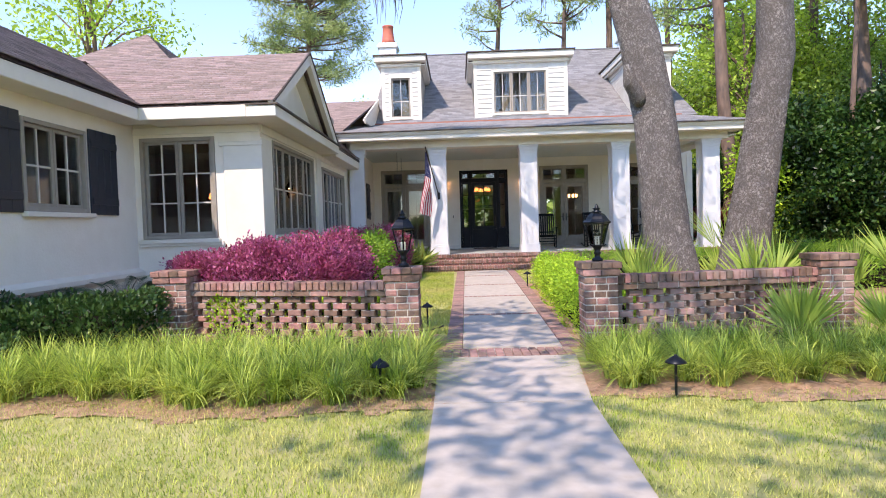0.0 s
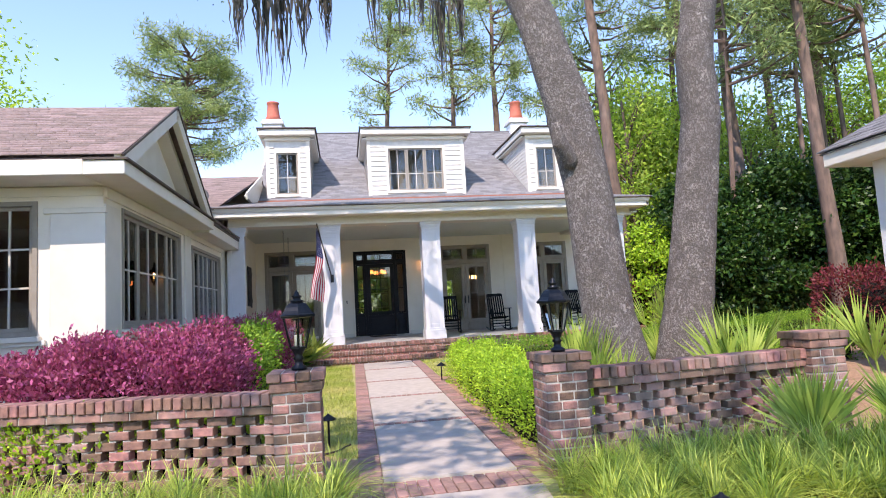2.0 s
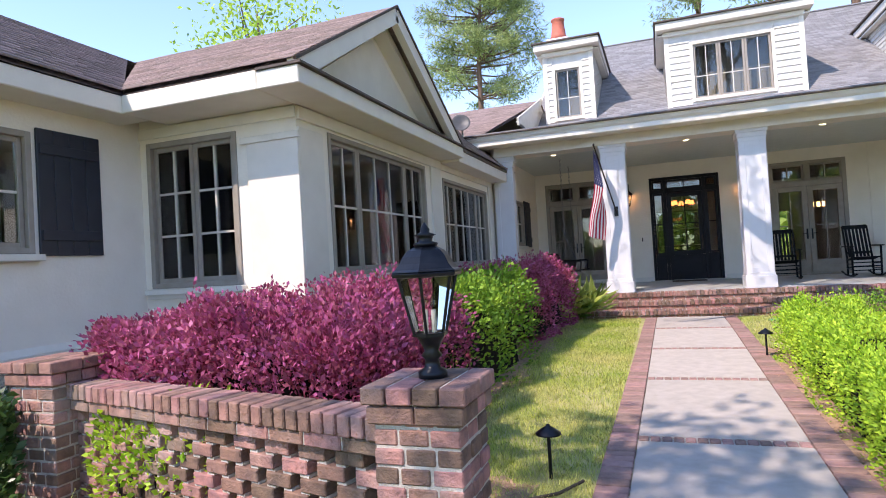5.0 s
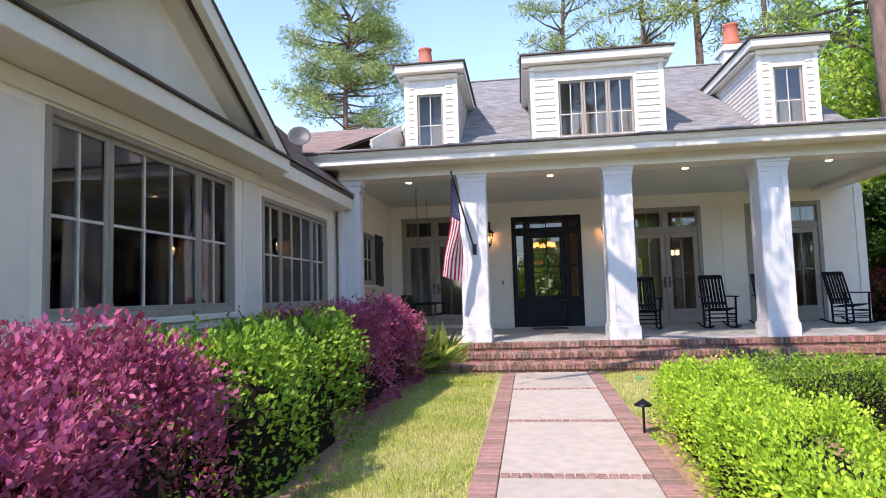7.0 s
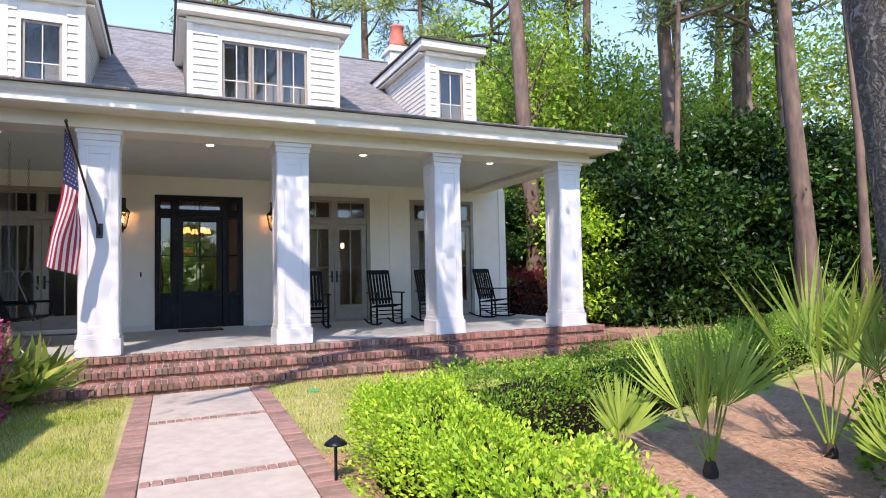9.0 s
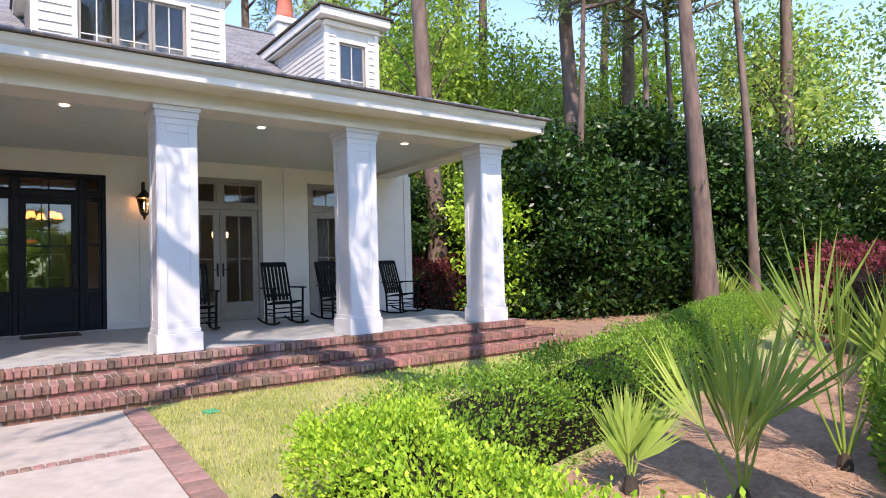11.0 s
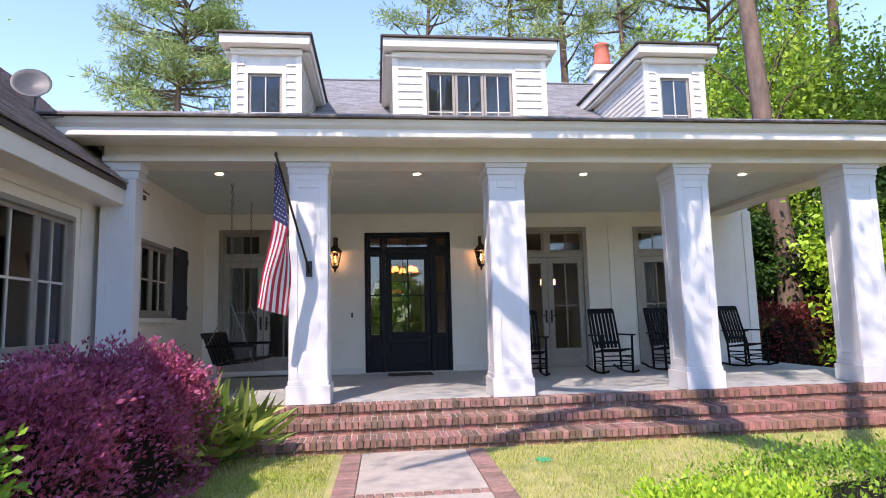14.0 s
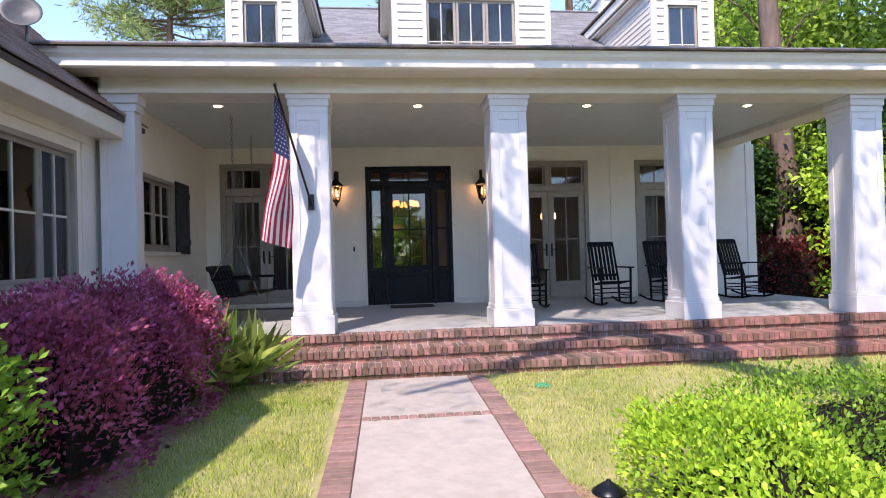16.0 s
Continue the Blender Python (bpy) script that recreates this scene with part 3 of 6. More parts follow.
def lite_grid(parent, name, axis, w, u0, u1, z0, z1, cols, rows, frame_w=0.05, depth=0.05, frame_m=M_SASH, bar_m=M_MUNTIN, out=-1, panes=True, bar=0.012):
    """A sash: frame, muntins and separate panes, across x (axis 0) or y (axis 1), at w; out is the side that faces outdoors."""
    def bx(ua, ub, za, zb, wa, wb):
        wa, wb = sorted((wa, wb))
        return (wa, wb, ua, ub, za, zb) if axis == 0 else (ua, ub, wa, wb, za, zb)
    w1 = w - out * depth
    f = frame_w
    sash = part(name, boxes(bx(u0, u0 + f, z0, z1, w, w1), bx(u1 - f, u1, z0, z1, w, w1), bx(u0 + f, u1 - f, z0, z0 + f, w, w1), bx(u0 + f, u1 - f, z1 - f, z1, w, w1), bevel=0.004), frame_m, parent)
    iu0, iu1, iz0, iz1 = u0 + f, u1 - f, z0 + f, z1 - f
    mid, q = (w + w1) / 2, bar
    us = [iu0 + (iu1 - iu0) * i / cols for i in range(cols + 1)]
    zs = [iz0 + (iz1 - iz0) * i / rows for i in range(rows + 1)] if isinstance(rows, int) else [iz0 + (iz1 - iz0) * r for r in rows]
    for u in us[1:-1]:
        part("muntin", boxes(bx(u - q, u + q, iz0, iz1, mid - 0.014, mid + 0.014)), bar_m, parent if sash.parent is not parent else sash)
    for z in zs[1:-1]:
        part("muntin", boxes(bx(iu0, iu1, z - q, z + q, mid - 0.011, mid + 0.011)), bar_m, sash)
    if panes:
        for i in range(cols):
            for j in range(len(zs) - 1):
                p = part("pane", boxes(bx(us[i] + 0.002, us[i + 1] - 0.002, zs[j] + 0.002, zs[j + 1] - 0.002, mid - 0.003, mid + 0.003)), M_GLASS, sash)
                p.visible_shadow = False
    return sash


def window(name, axis, wall, out, u0, u1, z0, z1, sashes, label, frame=0.06, sill=True):
    """A window in a wall opening: outer frame, sill and sashes (share of width, columns, rows)."""
    loc = (wall, (u0 + u1) / 2, z0) if axis == 0 else ((u0 + u1) / 2, wall, z0)
    win = thing(name, loc, label, "window", kind="structure")

    def bx(ua, ub, za, zb, a, b):
        wa, wb = sorted((wall + out * a, wall + out * b))
        return (wa, wb, ua, ub, za, zb) if axis == 0 else (ua, ub, wa, wb, za, zb)
    f = frame
    part("window_frame", boxes(bx(u0, u0 + f, z0, z1, 0.02, -0.12), bx(u1 - f, u1, z0, z1, 0.02, -0.12), bx(u0 + f, u1 - f, z0, z0 + f, 0.02, -0.12), bx(u0 + f, u1 - f, z1 - f, z1, 0.02, -0.12), bevel=0.005), M_SASH, win)
    if sill:
        part("window_sill", boxes(bx(u0 - 0.05, u1 + 0.05, z0 - 0.07, z0 - 0.004, 0.09, 0.0), bevel=0.008), M_TRIM, win)
    total, u = sum(s[0] for s in sashes), u0 + f
    for share, cols, rows in sashes:
        du = (u1 - u0 - 2 * f) * share / total
        lite_grid(win, "sash", axis, wall - out * 0.03, u + 0.004, u + du - 0.004, z0 + f, z1 - f, cols, rows, out=out)
        u += du
    return win


def shutter(axis, wall, out, u0, u1, z0, z1):
    loc = (wall, (u0 + u1) / 2, z0) if axis == 0 else ((u0 + u1) / 2, wall, z0)
    th = thing("shutter", loc, "dark navy painted board shutter beside a window", "shutter", "shutters")

    def bx(ua, ub, za, zb, a, b):
        wa, wb = sorted((wall + out * a, wall + out * b))
        return (wa, wb, ua, ub, za, zb) if axis == 0 else (ua, ub, wa, wb, za, zb)
    n = 4
    for i in range(n):
        a, b = u0 + (u1 - u0) * i / n, u0 + (u1 - u0) * (i + 1) / n
        part("board", boxes(bx(a + 0.002, b - 0.002, z0, z1, 0.005, 0.035), bevel=0.004), M_SHUTTER, th)
    for z in (z0 + 0.15, z1 - 0.25):
        part("batten", boxes(bx(u0 + 0.02, u1 - 0.02, z, z + 0.1, 0.035, 0.055), bevel=0.004), M_SHUTTER, th)
    return th


window("window_1", 0, WX, 1, 11.20, 14.22, 1.38, 3.03, [(0.75, 2, 2), (1.55, 3, 2), (0.72, 2, 2)], "wide taupe-framed window with white muntins")
window("window_2", 0, WX, 1, 15.05, 17.85, 1.36, 2.94, [(0.75, 2, 2), (1.45, 3, 2), (0.7, 2, 2)], "wide taupe-framed window with white muntins")
window("window_3", 1, 10.58, -1, -4.95, -3.70, 1.36, 3.03, [(1, 2, 3), (1, 2, 3)], "paired taupe casement window with twelve panes")
window("window_4", 0, LX, 1, 7.95, 9.26, 1.78, 2.95, [(1, 2, 2), (1, 2, 2)], "paired taupe casement window with a pale sill")
window("window_6", 0, PWX, 1, 19.10, 20.70, 1.77, 2.90, [(1, 2, 2), (1, 2, 2)], "small paired window at the end of the porch")
window("window_7", 0, 8.6, 1, 23.3, 24.4, 1.3, 3.3, [(1, 2, 4)], "tall narrow window on the side wall")
for a, b, w, z0, z1 in ((7.15, 7.91, LX, 1.76, 3.0), (9.30, 10.0, LX, 1.76, 3.0), (18.70, 19.06, PWX, 1.74, 2.94), (20.75, 21.45, PWX, 1.74, 2.94)):
    shutter(0, w, 1, a, b, z0, z1)

# ---- wing roofs ----
roof3 = thing("roof_wing", (-4, 12.4, 3.4), "brown shingled gabled roof of the wing", "roof", kind="structure")
GX, GY, GZ, E0, E1, EZ = -2.50, 12.42, 4.86, 9.92, 14.95, 3.45
roof_plane("front_slope", (-4.6, E0, EZ), (GX, E0, EZ), (GX, GY, GZ), (-6.9, GY, GZ), M_SHINGLE, roof3)
roof_plane("back_slope", (GX, E1, EZ + 0.03), (-9, E1, EZ + 0.03), (-9, GY, GZ), (GX, GY, GZ), M_SHINGLE, roof3)
roof_plane("left_slope", (-4.58, 5.8, EZ), (-4.58, E0 + 0.02, EZ), (-7.0, GY - 0.1, 4.88), (-7.0, 5.8, 4.88), M_SHINGLE, roof3)
roof_plane("left_back_slope", (-9.6, 16, EZ), (-9.6, 5.8, EZ), (-7.0, 5.8, 4.88), (-7.0, 16, 4.88), M_SHINGLE, roof3, course=0.4, tab=1)
roof_plane("side_slope", (-2.52, 19.0, 3.44), (-2.52, E1 - 0.6, 3.44), (-4.9, E1 - 0.6, 5.5), (-4.9, 20.3, 5.5), M_SHINGLE, roof3)
bm = bmesh.new()
prism(bm, [(E0 + 0.08, 3.37), (E1 - 0.08, 3.37), (E1 - 0.08, EZ - 0.02), (GY, GZ - 0.06), (E0 + 0.08, EZ - 0.02)], 0, WX - 0.1, WX + 0.02)
part("gable_face", bm, M_WALL, roof3)
bm = bmesh.new()
prism(bm, [(10.9, 3.60), (14.0, 3.60), (GY, GZ - 0.36)], 0, WX + 0.02, WX + 0.05)
part("gable_panel", bm, M_TRIM, roof3)
for ya in (E0, E1):
    beam(roof3, "rake_board", (GX - 0.05, ya + (GY - ya) * 0.03, EZ - 0.09), (GX - 0.05, GY, GZ - 0.11), 0.10, 0.2, M_TRIM)
    beam(roof3, "rake_board", (WX + 0.12, ya + (GY - ya) * 0.08, EZ - 0.06), (WX + 0.12, GY, GZ - 0.16), 0.20, 0.10, M_TRIM)
    beam(roof3, "drip_edge", (GX + 0.005, ya, EZ - 0.02), (GX + 0.005, GY, GZ), 0.03, 0.03, M_EDGE)
# boxed eaves
part("eave_return", boxes((WX, GX + 0.02, E0 + 0.02, E1 - 0.02, 3.21, 3.385), bevel=0.01), M_TRIM, roof3)
part("return_cap", boxes((WX, GX + 0.06, E0, E1, 3.387, 3.41)), M_EDGE, roof3)
part("eave_front", boxes((-4.62, WX, E0 + 0.02, 10.58, 3.21, 3.40), bevel=0.01), M_TRIM, roof3)
part("eave_left", boxes((LX, -4.62, 5.9, E0 + 0.4, 3.21, 3.40), bevel=0.01), M_TRIM, roof3)
part("eave_side", boxes((WX, -2.56, E1 - 0.02, 18.9, 3.16, 3.38), bevel=0.01), M_TRIM, roof3)
part("gutter_edge", boxes((GX - 0.08, GX - 0.04, E1 - 0.02, 18.95, 3.36, 3.42)), M_EDGE, roof3)


# ---- dormers ----
def dormer(name, x0, x1, win, cols, seed):
    rnd = random.Random(seed)
    z0, z1, y = 5.16, 7.32, 23.0
    d = thing(name, ((x0 + x1) / 2, y, z0), "white lap-sided dormer with a flat cornice", "dormer", "dormers of the roof", "structure")
    slope = (RZ - PZ) / (RY - PY)
    yb = PY + (z1 + 0.2 - PZ) / slope + 0.1
    wx0, wx1, wz0, wz1 = win
    part("front_wall", holed_wall(1, y, y + 0.1, x0, x1, z0, z1, [win]), M_SIDING, d)
    for x in (x0, x1 - 0.08):
        b_ = bmesh.new()
        prism(b_, [(y + 0.1, z0), (yb, z1 + 0.12), (y + 0.1, z1 + 0.08)], 0, x + 0.001, x + 0.079)
        part("side_wall", b_, M_SIDING, d)
    # lap boards on the front, each its own piece
    z = z0 + 0.02
    while z < z1 - 0.05:
        h = 0.17
        for a, b in ((x0 + 0.10, wx0 - 0.08), (wx1 + 0.08, x1 - 0.10)):
            if z + h < z1 and b - a > 0.04:
                b_ = bmesh.new()
                prism(b_, [(y, z), (y - 0.034, z), (y - 0.006, z + h - 0.004), (y, z + h - 0.004)], 0, a, b)
                part("board", b_, M_SIDING, d)
        z += h
    # laps on the sides
    for side, x in ((-1, x0), (1, x1)):
        b_ = bmesh.new()
        z = z0 + 0.02
        while z < z1 - 0.05:
            ye = min(yb, PY + (z + 0.06 - PZ) / slope)
            if ye > y + 0.15:
                prism(b_, [(x, z), (x + side * 0.026, z), (x + side * 0.006, z + 0.135), (x, z + 0.135)], 1, y + 0.02, ye)
            z += 0.125
        part("side_laps", b_, M_SIDING, d)
    for a, b in ((x0 - 0.02, x0 + 0.10), (x1 - 0.10, x1 + 0.02), ):
        part("corner_board", boxes((a, b, y - 0.035, y + 0.06, z0, z1)), M_TRIM, d)
    part("casing", boxes((wx0 - 0.08, wx0, y - 0.04, y + 0.02, wz0 - 0.08, wz1 + 0.08), (wx1, wx1 + 0.08, y - 0.04, y + 0.02, wz0 - 0.08, wz1 + 0.08), (wx0, wx1, y - 0.04, y + 0.02, wz1, wz1 + 0.08), (wx0, wx1, y - 0.06, y + 0.02, wz0 - 0.08, wz0)), M_TRIM, d)
    n = cols
    for i in range(n):
        a, b = wx0 + (wx1 - wx0) * i / n, wx0 + (wx1 - wx0) * (i + 1) / n
        lite_grid(d, "sash", 1, y + 0.01, a + 0.004, b - 0.004, wz0, wz1, 2, [0, 0.40, 1], frame_w=0.055, bar=0.010)
    # cornice and shed roof
    part("cornice", boxes((x0 - 0.22, x1 + 0.22, y - 0.30, y + 0.1, z1 + 0.10, z1 + 0.30), (x0 - 0.04, x1 + 0.04, y - 0.10, y + 0.05, z1 - 0.04, z1 + 0.08), bevel=0.012), M_TRIM, d)
    for x in (x0 - 0.19, x1 + 0.19):
        beam(d, "side_cornice", (x, y + 0.1, z1 + 0.20), (x, yb + 0.3, z1 + 0.22), 0.06, 0.20, M_TRIM)
        beam(d, "side_soffit", (x * 0.5 + 0.5 * (x0 if x < x0 else x1), y + 0.0, z1 + 0.03), (x * 0.5 + 0.5 * (x0 if x < x0 else x1), yb, z1 + 0.05), 0.16, 0.05, M_TRIM)
    b_ = bmesh.new()
    prism(b_, [(y - 0.36, z1 + 0.305), (yb + 0.7, z1 + 0.37), (yb + 0.7, z1 + 0.41), (y - 0.36, z1 + 0.34)], 0, x0 - 0.27, x1 + 0.27)
    part("dormer_roof", b_, M_EDGE, d)
    # added sheets in the darkened room colour, for shade behind the panes
    part("dark_backing", boxes((x0 + 0.1, x1 - 0.1, y + 0.5, y + 0.55, z0, z1)), M_ROOM, d)
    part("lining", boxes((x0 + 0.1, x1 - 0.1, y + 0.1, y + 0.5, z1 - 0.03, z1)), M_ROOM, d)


dormer("dormer", -2.36, -0.96, (-2.04, -1.34, 5.46, 6.88), 1, 1)
dormer("dormer", 1.0, 4.35, (1.70, 3.60, 5.50, 6.98), 3, 2)
dormer("dormer", 6.65, 8.05, (7.0, 7.70, 5.50, 6.95), 1, 3)


def chimney(x, y, z):
    c = thing("chimney", (x, y, z), "white stucco chimney with a terracotta pot", "chimney", "chimneys", "structure")
    part("shaft", boxes((x - 0.40, x + 0.40, y - 0.40, y + 0.40, z, 9.93), bevel=0.02), M_WHITE, c)
    part("cap", boxes((x - 0.49, x + 0.49, y - 0.49, y + 0.49, 9.93, 10.06), (x - 0.44, x + 0.44, y - 0.44, y + 0.44, 10.06, 10.17), bevel=0.02), M_WHITE, c)
    b_ = bmesh.new()
    lathe(b_, [(0.42, 10.17), (0.30, 10.37), (0.26, 10.7), (0.24, 10.95), (0.27, 10.98), (0.27, 11.04), (0.15, 11.04)], (x, y), 14)
    part("pot", b_, M_CLAY, c, "red terracotta pot", True)


chimney(-2.82, 30.0, 6.0)
chimney(8.5, 30.0, 6.0)

# ---- columns ----


def column(x, y):
    c = thing("porch_column", (x, y, FLOOR), "white painted square porch column with raised panels", "column", "porch columns")
    s = 0.235
    part("shaft", boxes((x - s, x + s, y - s, y + s, FLOOR + 0.30, 3.48), bevel=0.006), M_WHITE, c)
    part("plinth", boxes((x - 0.275, x + 0.275, y - 0.275, y + 0.275, FLOOR + 0.002, FLOOR + 0.24), (x - 0.255, x + 0.255, y - 0.255, y + 0.255, FLOOR + 0.24, FLOOR + 0.30), bevel=0.006), M_WHITE, c)
    part("capital", boxes((x - 0.25, x + 0.25, y - 0.25, y + 0.25, 3.48, 3.56), (x - 0.265, x + 0.265, y - 0.265, y + 0.265, 3.56, 3.65), (x - 0.285, x + 0.285, y - 0.285, y + 0.285, 3.65, 3.712), bevel=0.005), M_WHITE, c)
    for dx, dy in ((0, -1), (-1, 0), (1, 0)):
        p, za, zb, w, e = [], FLOOR + 0.30, 3.48, 0.10, 0.012
        for u0, u1, v0, v1 in ((-s, -s + w, za, zb), (s - w, s, za, zb), (-s + w, s - w, za, za + w), (-s + w, s - w, zb - w, zb)):
            if dy:
                p.append((x + u0, x + u1, y - s - e, y - s, v0, v1))
            else:
                a, b = sorted((x + dx * s, x + dx * (s + e)))
                p.append((a, b, y + u0, y + u1, v0, v1))
        part("panel_frame", boxes(*p, bevel=0.003), M_WHITE, c)
    return c


for x in (-0.28, 2.34, 4.97, 7.53):
    column(x, 18.50)
pil = thing("pilaster", (-2.62, 18.4, FLOOR), "white painted pilaster where porch and wing meet", "pilaster", kind="structure")
part("shaft", boxes((-2.84, -2.42, 18.28, 18.5, FLOOR - 0.4, 3.5), bevel=0.006), M_WHITE, pil)
part("capital", boxes((-2.87, -2.39, 18.25, 18.5, 3.5, 3.6), (-2.9, -2.36, 18.22, 18.5, 3.6, 3.71), bevel=0.005), M_WHITE, pil)
part("panel", boxes((-2.84, -2.74, 18.262, 18.28, FLOOR, 3.5), (-2.52, -2.42, 18.262, 18.28, FLOOR, 3.5)), M_WHITE, pil)

# ---- doors ----


def french_door(name, x0, x1, top):
    d = thing(name, ((x0 + x1) / 2, WY, FLOOR), "taupe painted double glazed door with a transom", "door", "French doors", "structure")
    y, f = WY, 0.09
    part("door_frame", boxes((x0, x0 + f, y - 0.03, y + 0.12, FLOOR, top), (x1 - f, x1, y - 0.03, y + 0.12, FLOOR, top), (x0 + f, x1 - f, y - 0.03, y + 0.12, top - f, top), (x0 + f, x1 - f, y - 0.02, y + 0.12, 2.86, 2.98), (x0 + f, x1 - f, y - 0.02, y + 0.12, FLOOR, FLOOR + 0.04), bevel=0.005), M_SASH, d)
    mid = (x0 + x1) / 2
    part("transom_post", boxes((mid - 0.06, mid + 0.06, y - 0.025, y + 0.11, 2.98, top - f)), M_SASH, d)
    for a, b in ((x0 + f, mid - 0.06), (mid + 0.06, x1 - f)):
        lite_grid(d, "transom", 1, y + 0.01, a + 0.004, b - 0.004, 2.984, top - f - 0.004, 2, 1, frame_w=0.035, bar_m=M_SASH, bar=0.010)
    for k, (a, b) in enumerate(((x0 + f, mid), (mid, x1 - f))):
        leaf = lite_grid(d, "leaf", 1, y + 0.0, a + 0.004, b - 0.004, FLOOR + 0.26, 2.856, 2, 2, frame_w=0.12, bar_m=M_SASH, bar=0.010)
        part("bottom_rail", boxes((a + 0.004, b - 0.004, y + 0.002, y + 0.05, FLOOR + 0.045, FLOOR + 0.259), bevel=0.004), M_SASH, d)
        hx = b - 0.055 if k == 0 else a + 0.055
        b_ = bmesh.new()
        box(b_, hx - 0.018, hx + 0.018, y - 0.014, y + 0.0, 1.52, 1.78)
        tube(b_, [(hx, y - 0.01, 1.66), (hx, y - 0.05, 1.66), (hx + (0.1 if k else -0.1), y - 0.052, 1.665)], 0.009, 6)
        part("handle", b_, M_IRON, d, "dark metal lever handle")
    return d


for k in ("door_1", "door_3", "door_4"):
    french_door(k, *DOORS[k], TOP[k])
d = thing("door_2", (1.2, WY, FLOOR), "black painted front door with sidelights and transom", "door", kind="structure")
x0, x1, top, y = 0.35, 2.08, 3.41, WY
part("door_frame", boxes((x0, x0 + 0.07, y - 0.03, y + 0.14, FLOOR, top), (x1 - 0.07, x1, y - 0.03, y + 0.14, FLOOR, top), (x0 + 0.07, x1 - 0.07, y - 0.03, y + 0.14, top - 0.08, top), (x0 + 0.07, x1 - 0.07, y - 0.02, y + 0.13, 2.98, 3.08), (0.69, 0.77, y - 0.025, y + 0.13, FLOOR, top - 0.08), (1.66, 1.74, y - 0.025, y + 0.13, FLOOR, top - 0.08), bevel=0.005), M_BLACK, d)
for a, b, c in ((0.42, 0.69, 1), (0.77, 1.66, 2), (1.74, 2.01, 1)):
    lite_grid(d, "transom", 1, y + 0.01, a + 0.003, b - 0.003, 3.083, top - 0.083, c, 1, frame_w=0.04, frame_m=M_BLACK, bar_m=M_BLACK)
for a, b in ((0.42, 0.69), (1.74, 2.01)):
    lite_grid(d, "sidelight", 1, y + 0.01, a + 0.003, b - 0.003, 1.33, 2.977, 1, 2, frame_w=0.045, frame_m=M_BLACK, bar_m=M_BLACK)
    part("sidelight_panel", boxes((a + 0.003, b - 0.003, y + 0.01, y + 0.06, FLOOR, 1.327), (a + 0.05, b - 0.05, y - 0.002, y + 0.01, FLOOR + 0.1, 1.25), bevel=0.006), M_BLACK, d)
leaf = lite_grid(d, "leaf", 1, y + 0.02, 0.773, 1.657, 1.30, 2.977, 2, 2, frame_w=0.115, frame_m=M_BLACK, bar_m=M_BLACK)
part("leaf_panel", boxes((0.773, 1.657, y + 0.02, y + 0.07, FLOOR + 0.02, 1.297), (0.86, 1.57, y + 0.005, y + 0.02, FLOOR + 0.14, 1.2), bevel=0.008), M_BLACK, d)
b_ = bmesh.new()
tube(b_, [(1.60, y - 0.03, 1.45), (1.60, y - 0.03, 1.75)], 0.012, 8)
box(b_, 1.58, 1.62, y - 0.02, y + 0.02, 1.42, 1.80)
part("handle", b_, M_BRONZE, d, "dark bronze pull handle")
tagged(part("threshold", boxes((0.25, 2.18, y - 0.06, y + 0.1, FLOOR - 0.01, FLOOR + 0.02)), M_PORCH), "grey threshold under the front door", "threshold", kind="structure")
# ---- leaves and plants ----


def leaf_mat(name, c1, c2, isl=0.3, trans=0.35, rough=0.5, scale=3.0):
    return mat(name, c1, c2, scale, rough, island=isl, trans=trans, spec=0.3)


M_BOX = leaf_mat("boxwood_leaf", (0.31, 0.53, 0.035), (0.45, 0.66, 0.06), 0.35)
M_BOXD = leaf_mat("dark_hedge_leaf", (0.15, 0.31, 0.03), (0.27, 0.45, 0.05), 0.4)
M_PURPLE = leaf_mat("purple_shrub_leaf", (0.29, 0.045, 0.10), (0.55, 0.15, 0.26), 0.45, 0.35)
M_IRONP = leaf_mat("broad_green_leaf", (0.13, 0.23, 0.03), (0.40, 0.45, 0.12), 0.5, 0.3, 0.35)
M_LIRI = leaf_mat("strap_grass_leaf", (0.25, 0.38, 0.045), (0.55, 0.64, 0.15), 0.5, 0.4)
M_GRASS = leaf_mat("lawn_blade", (0.32, 0.42, 0.06), (0.56, 0.54, 0.18), 0.45, 0.3, 0.7, 1.2)
M_PALM = leaf_mat("palmetto_leaf", (0.26, 0.40, 0.06), (0.42, 0.54, 0.12), 0.25, 0.35, 0.4)
M_SAGO = leaf_mat("sago_leaf", (0.02, 0.05, 0.025), (0.035, 0.075, 0.035), 0.3, 0.15, 0.4)
M_SHRUB = leaf_mat("dark_shrub_leaf", (0.03, 0.075, 0.02), (0.06, 0.12, 0.03), 0.4, 0.2, 0.35)
M_MAG = leaf_mat("thicket_leaf", (0.010, 0.033, 0.008), (0.045, 0.115, 0.017), 0.7, 0.2, 0.38, 1.1)
M_SPRING = leaf_mat("spring_green_leaf", (0.30, 0.48, 0.05), (0.45, 0.62, 0.09), 0.4, 0.5, 0.5, 0.4)
M_PINE = leaf_mat("pine_needle_tuft", (0.22, 0.31, 0.10), (0.35, 0.42, 0.17), 0.4, 0.3, 0.6, 0.5)
M_OAK = leaf_mat("live_oak_leaf", (0.05, 0.10, 0.025), (0.09, 0.16, 0.035), 0.4, 0.3, 0.4)
M_FAR = leaf_mat("far_wood_leaf", (0.25, 0.40, 0.07), (0.46, 0.58, 0.15), 0.5, 0.5, 0.6, 0.15)
M_RED = leaf_mat("red_maple_leaf", (0.16, 0.025, 0.03), (0.24, 0.05, 0.045), 0.4, 0.3)
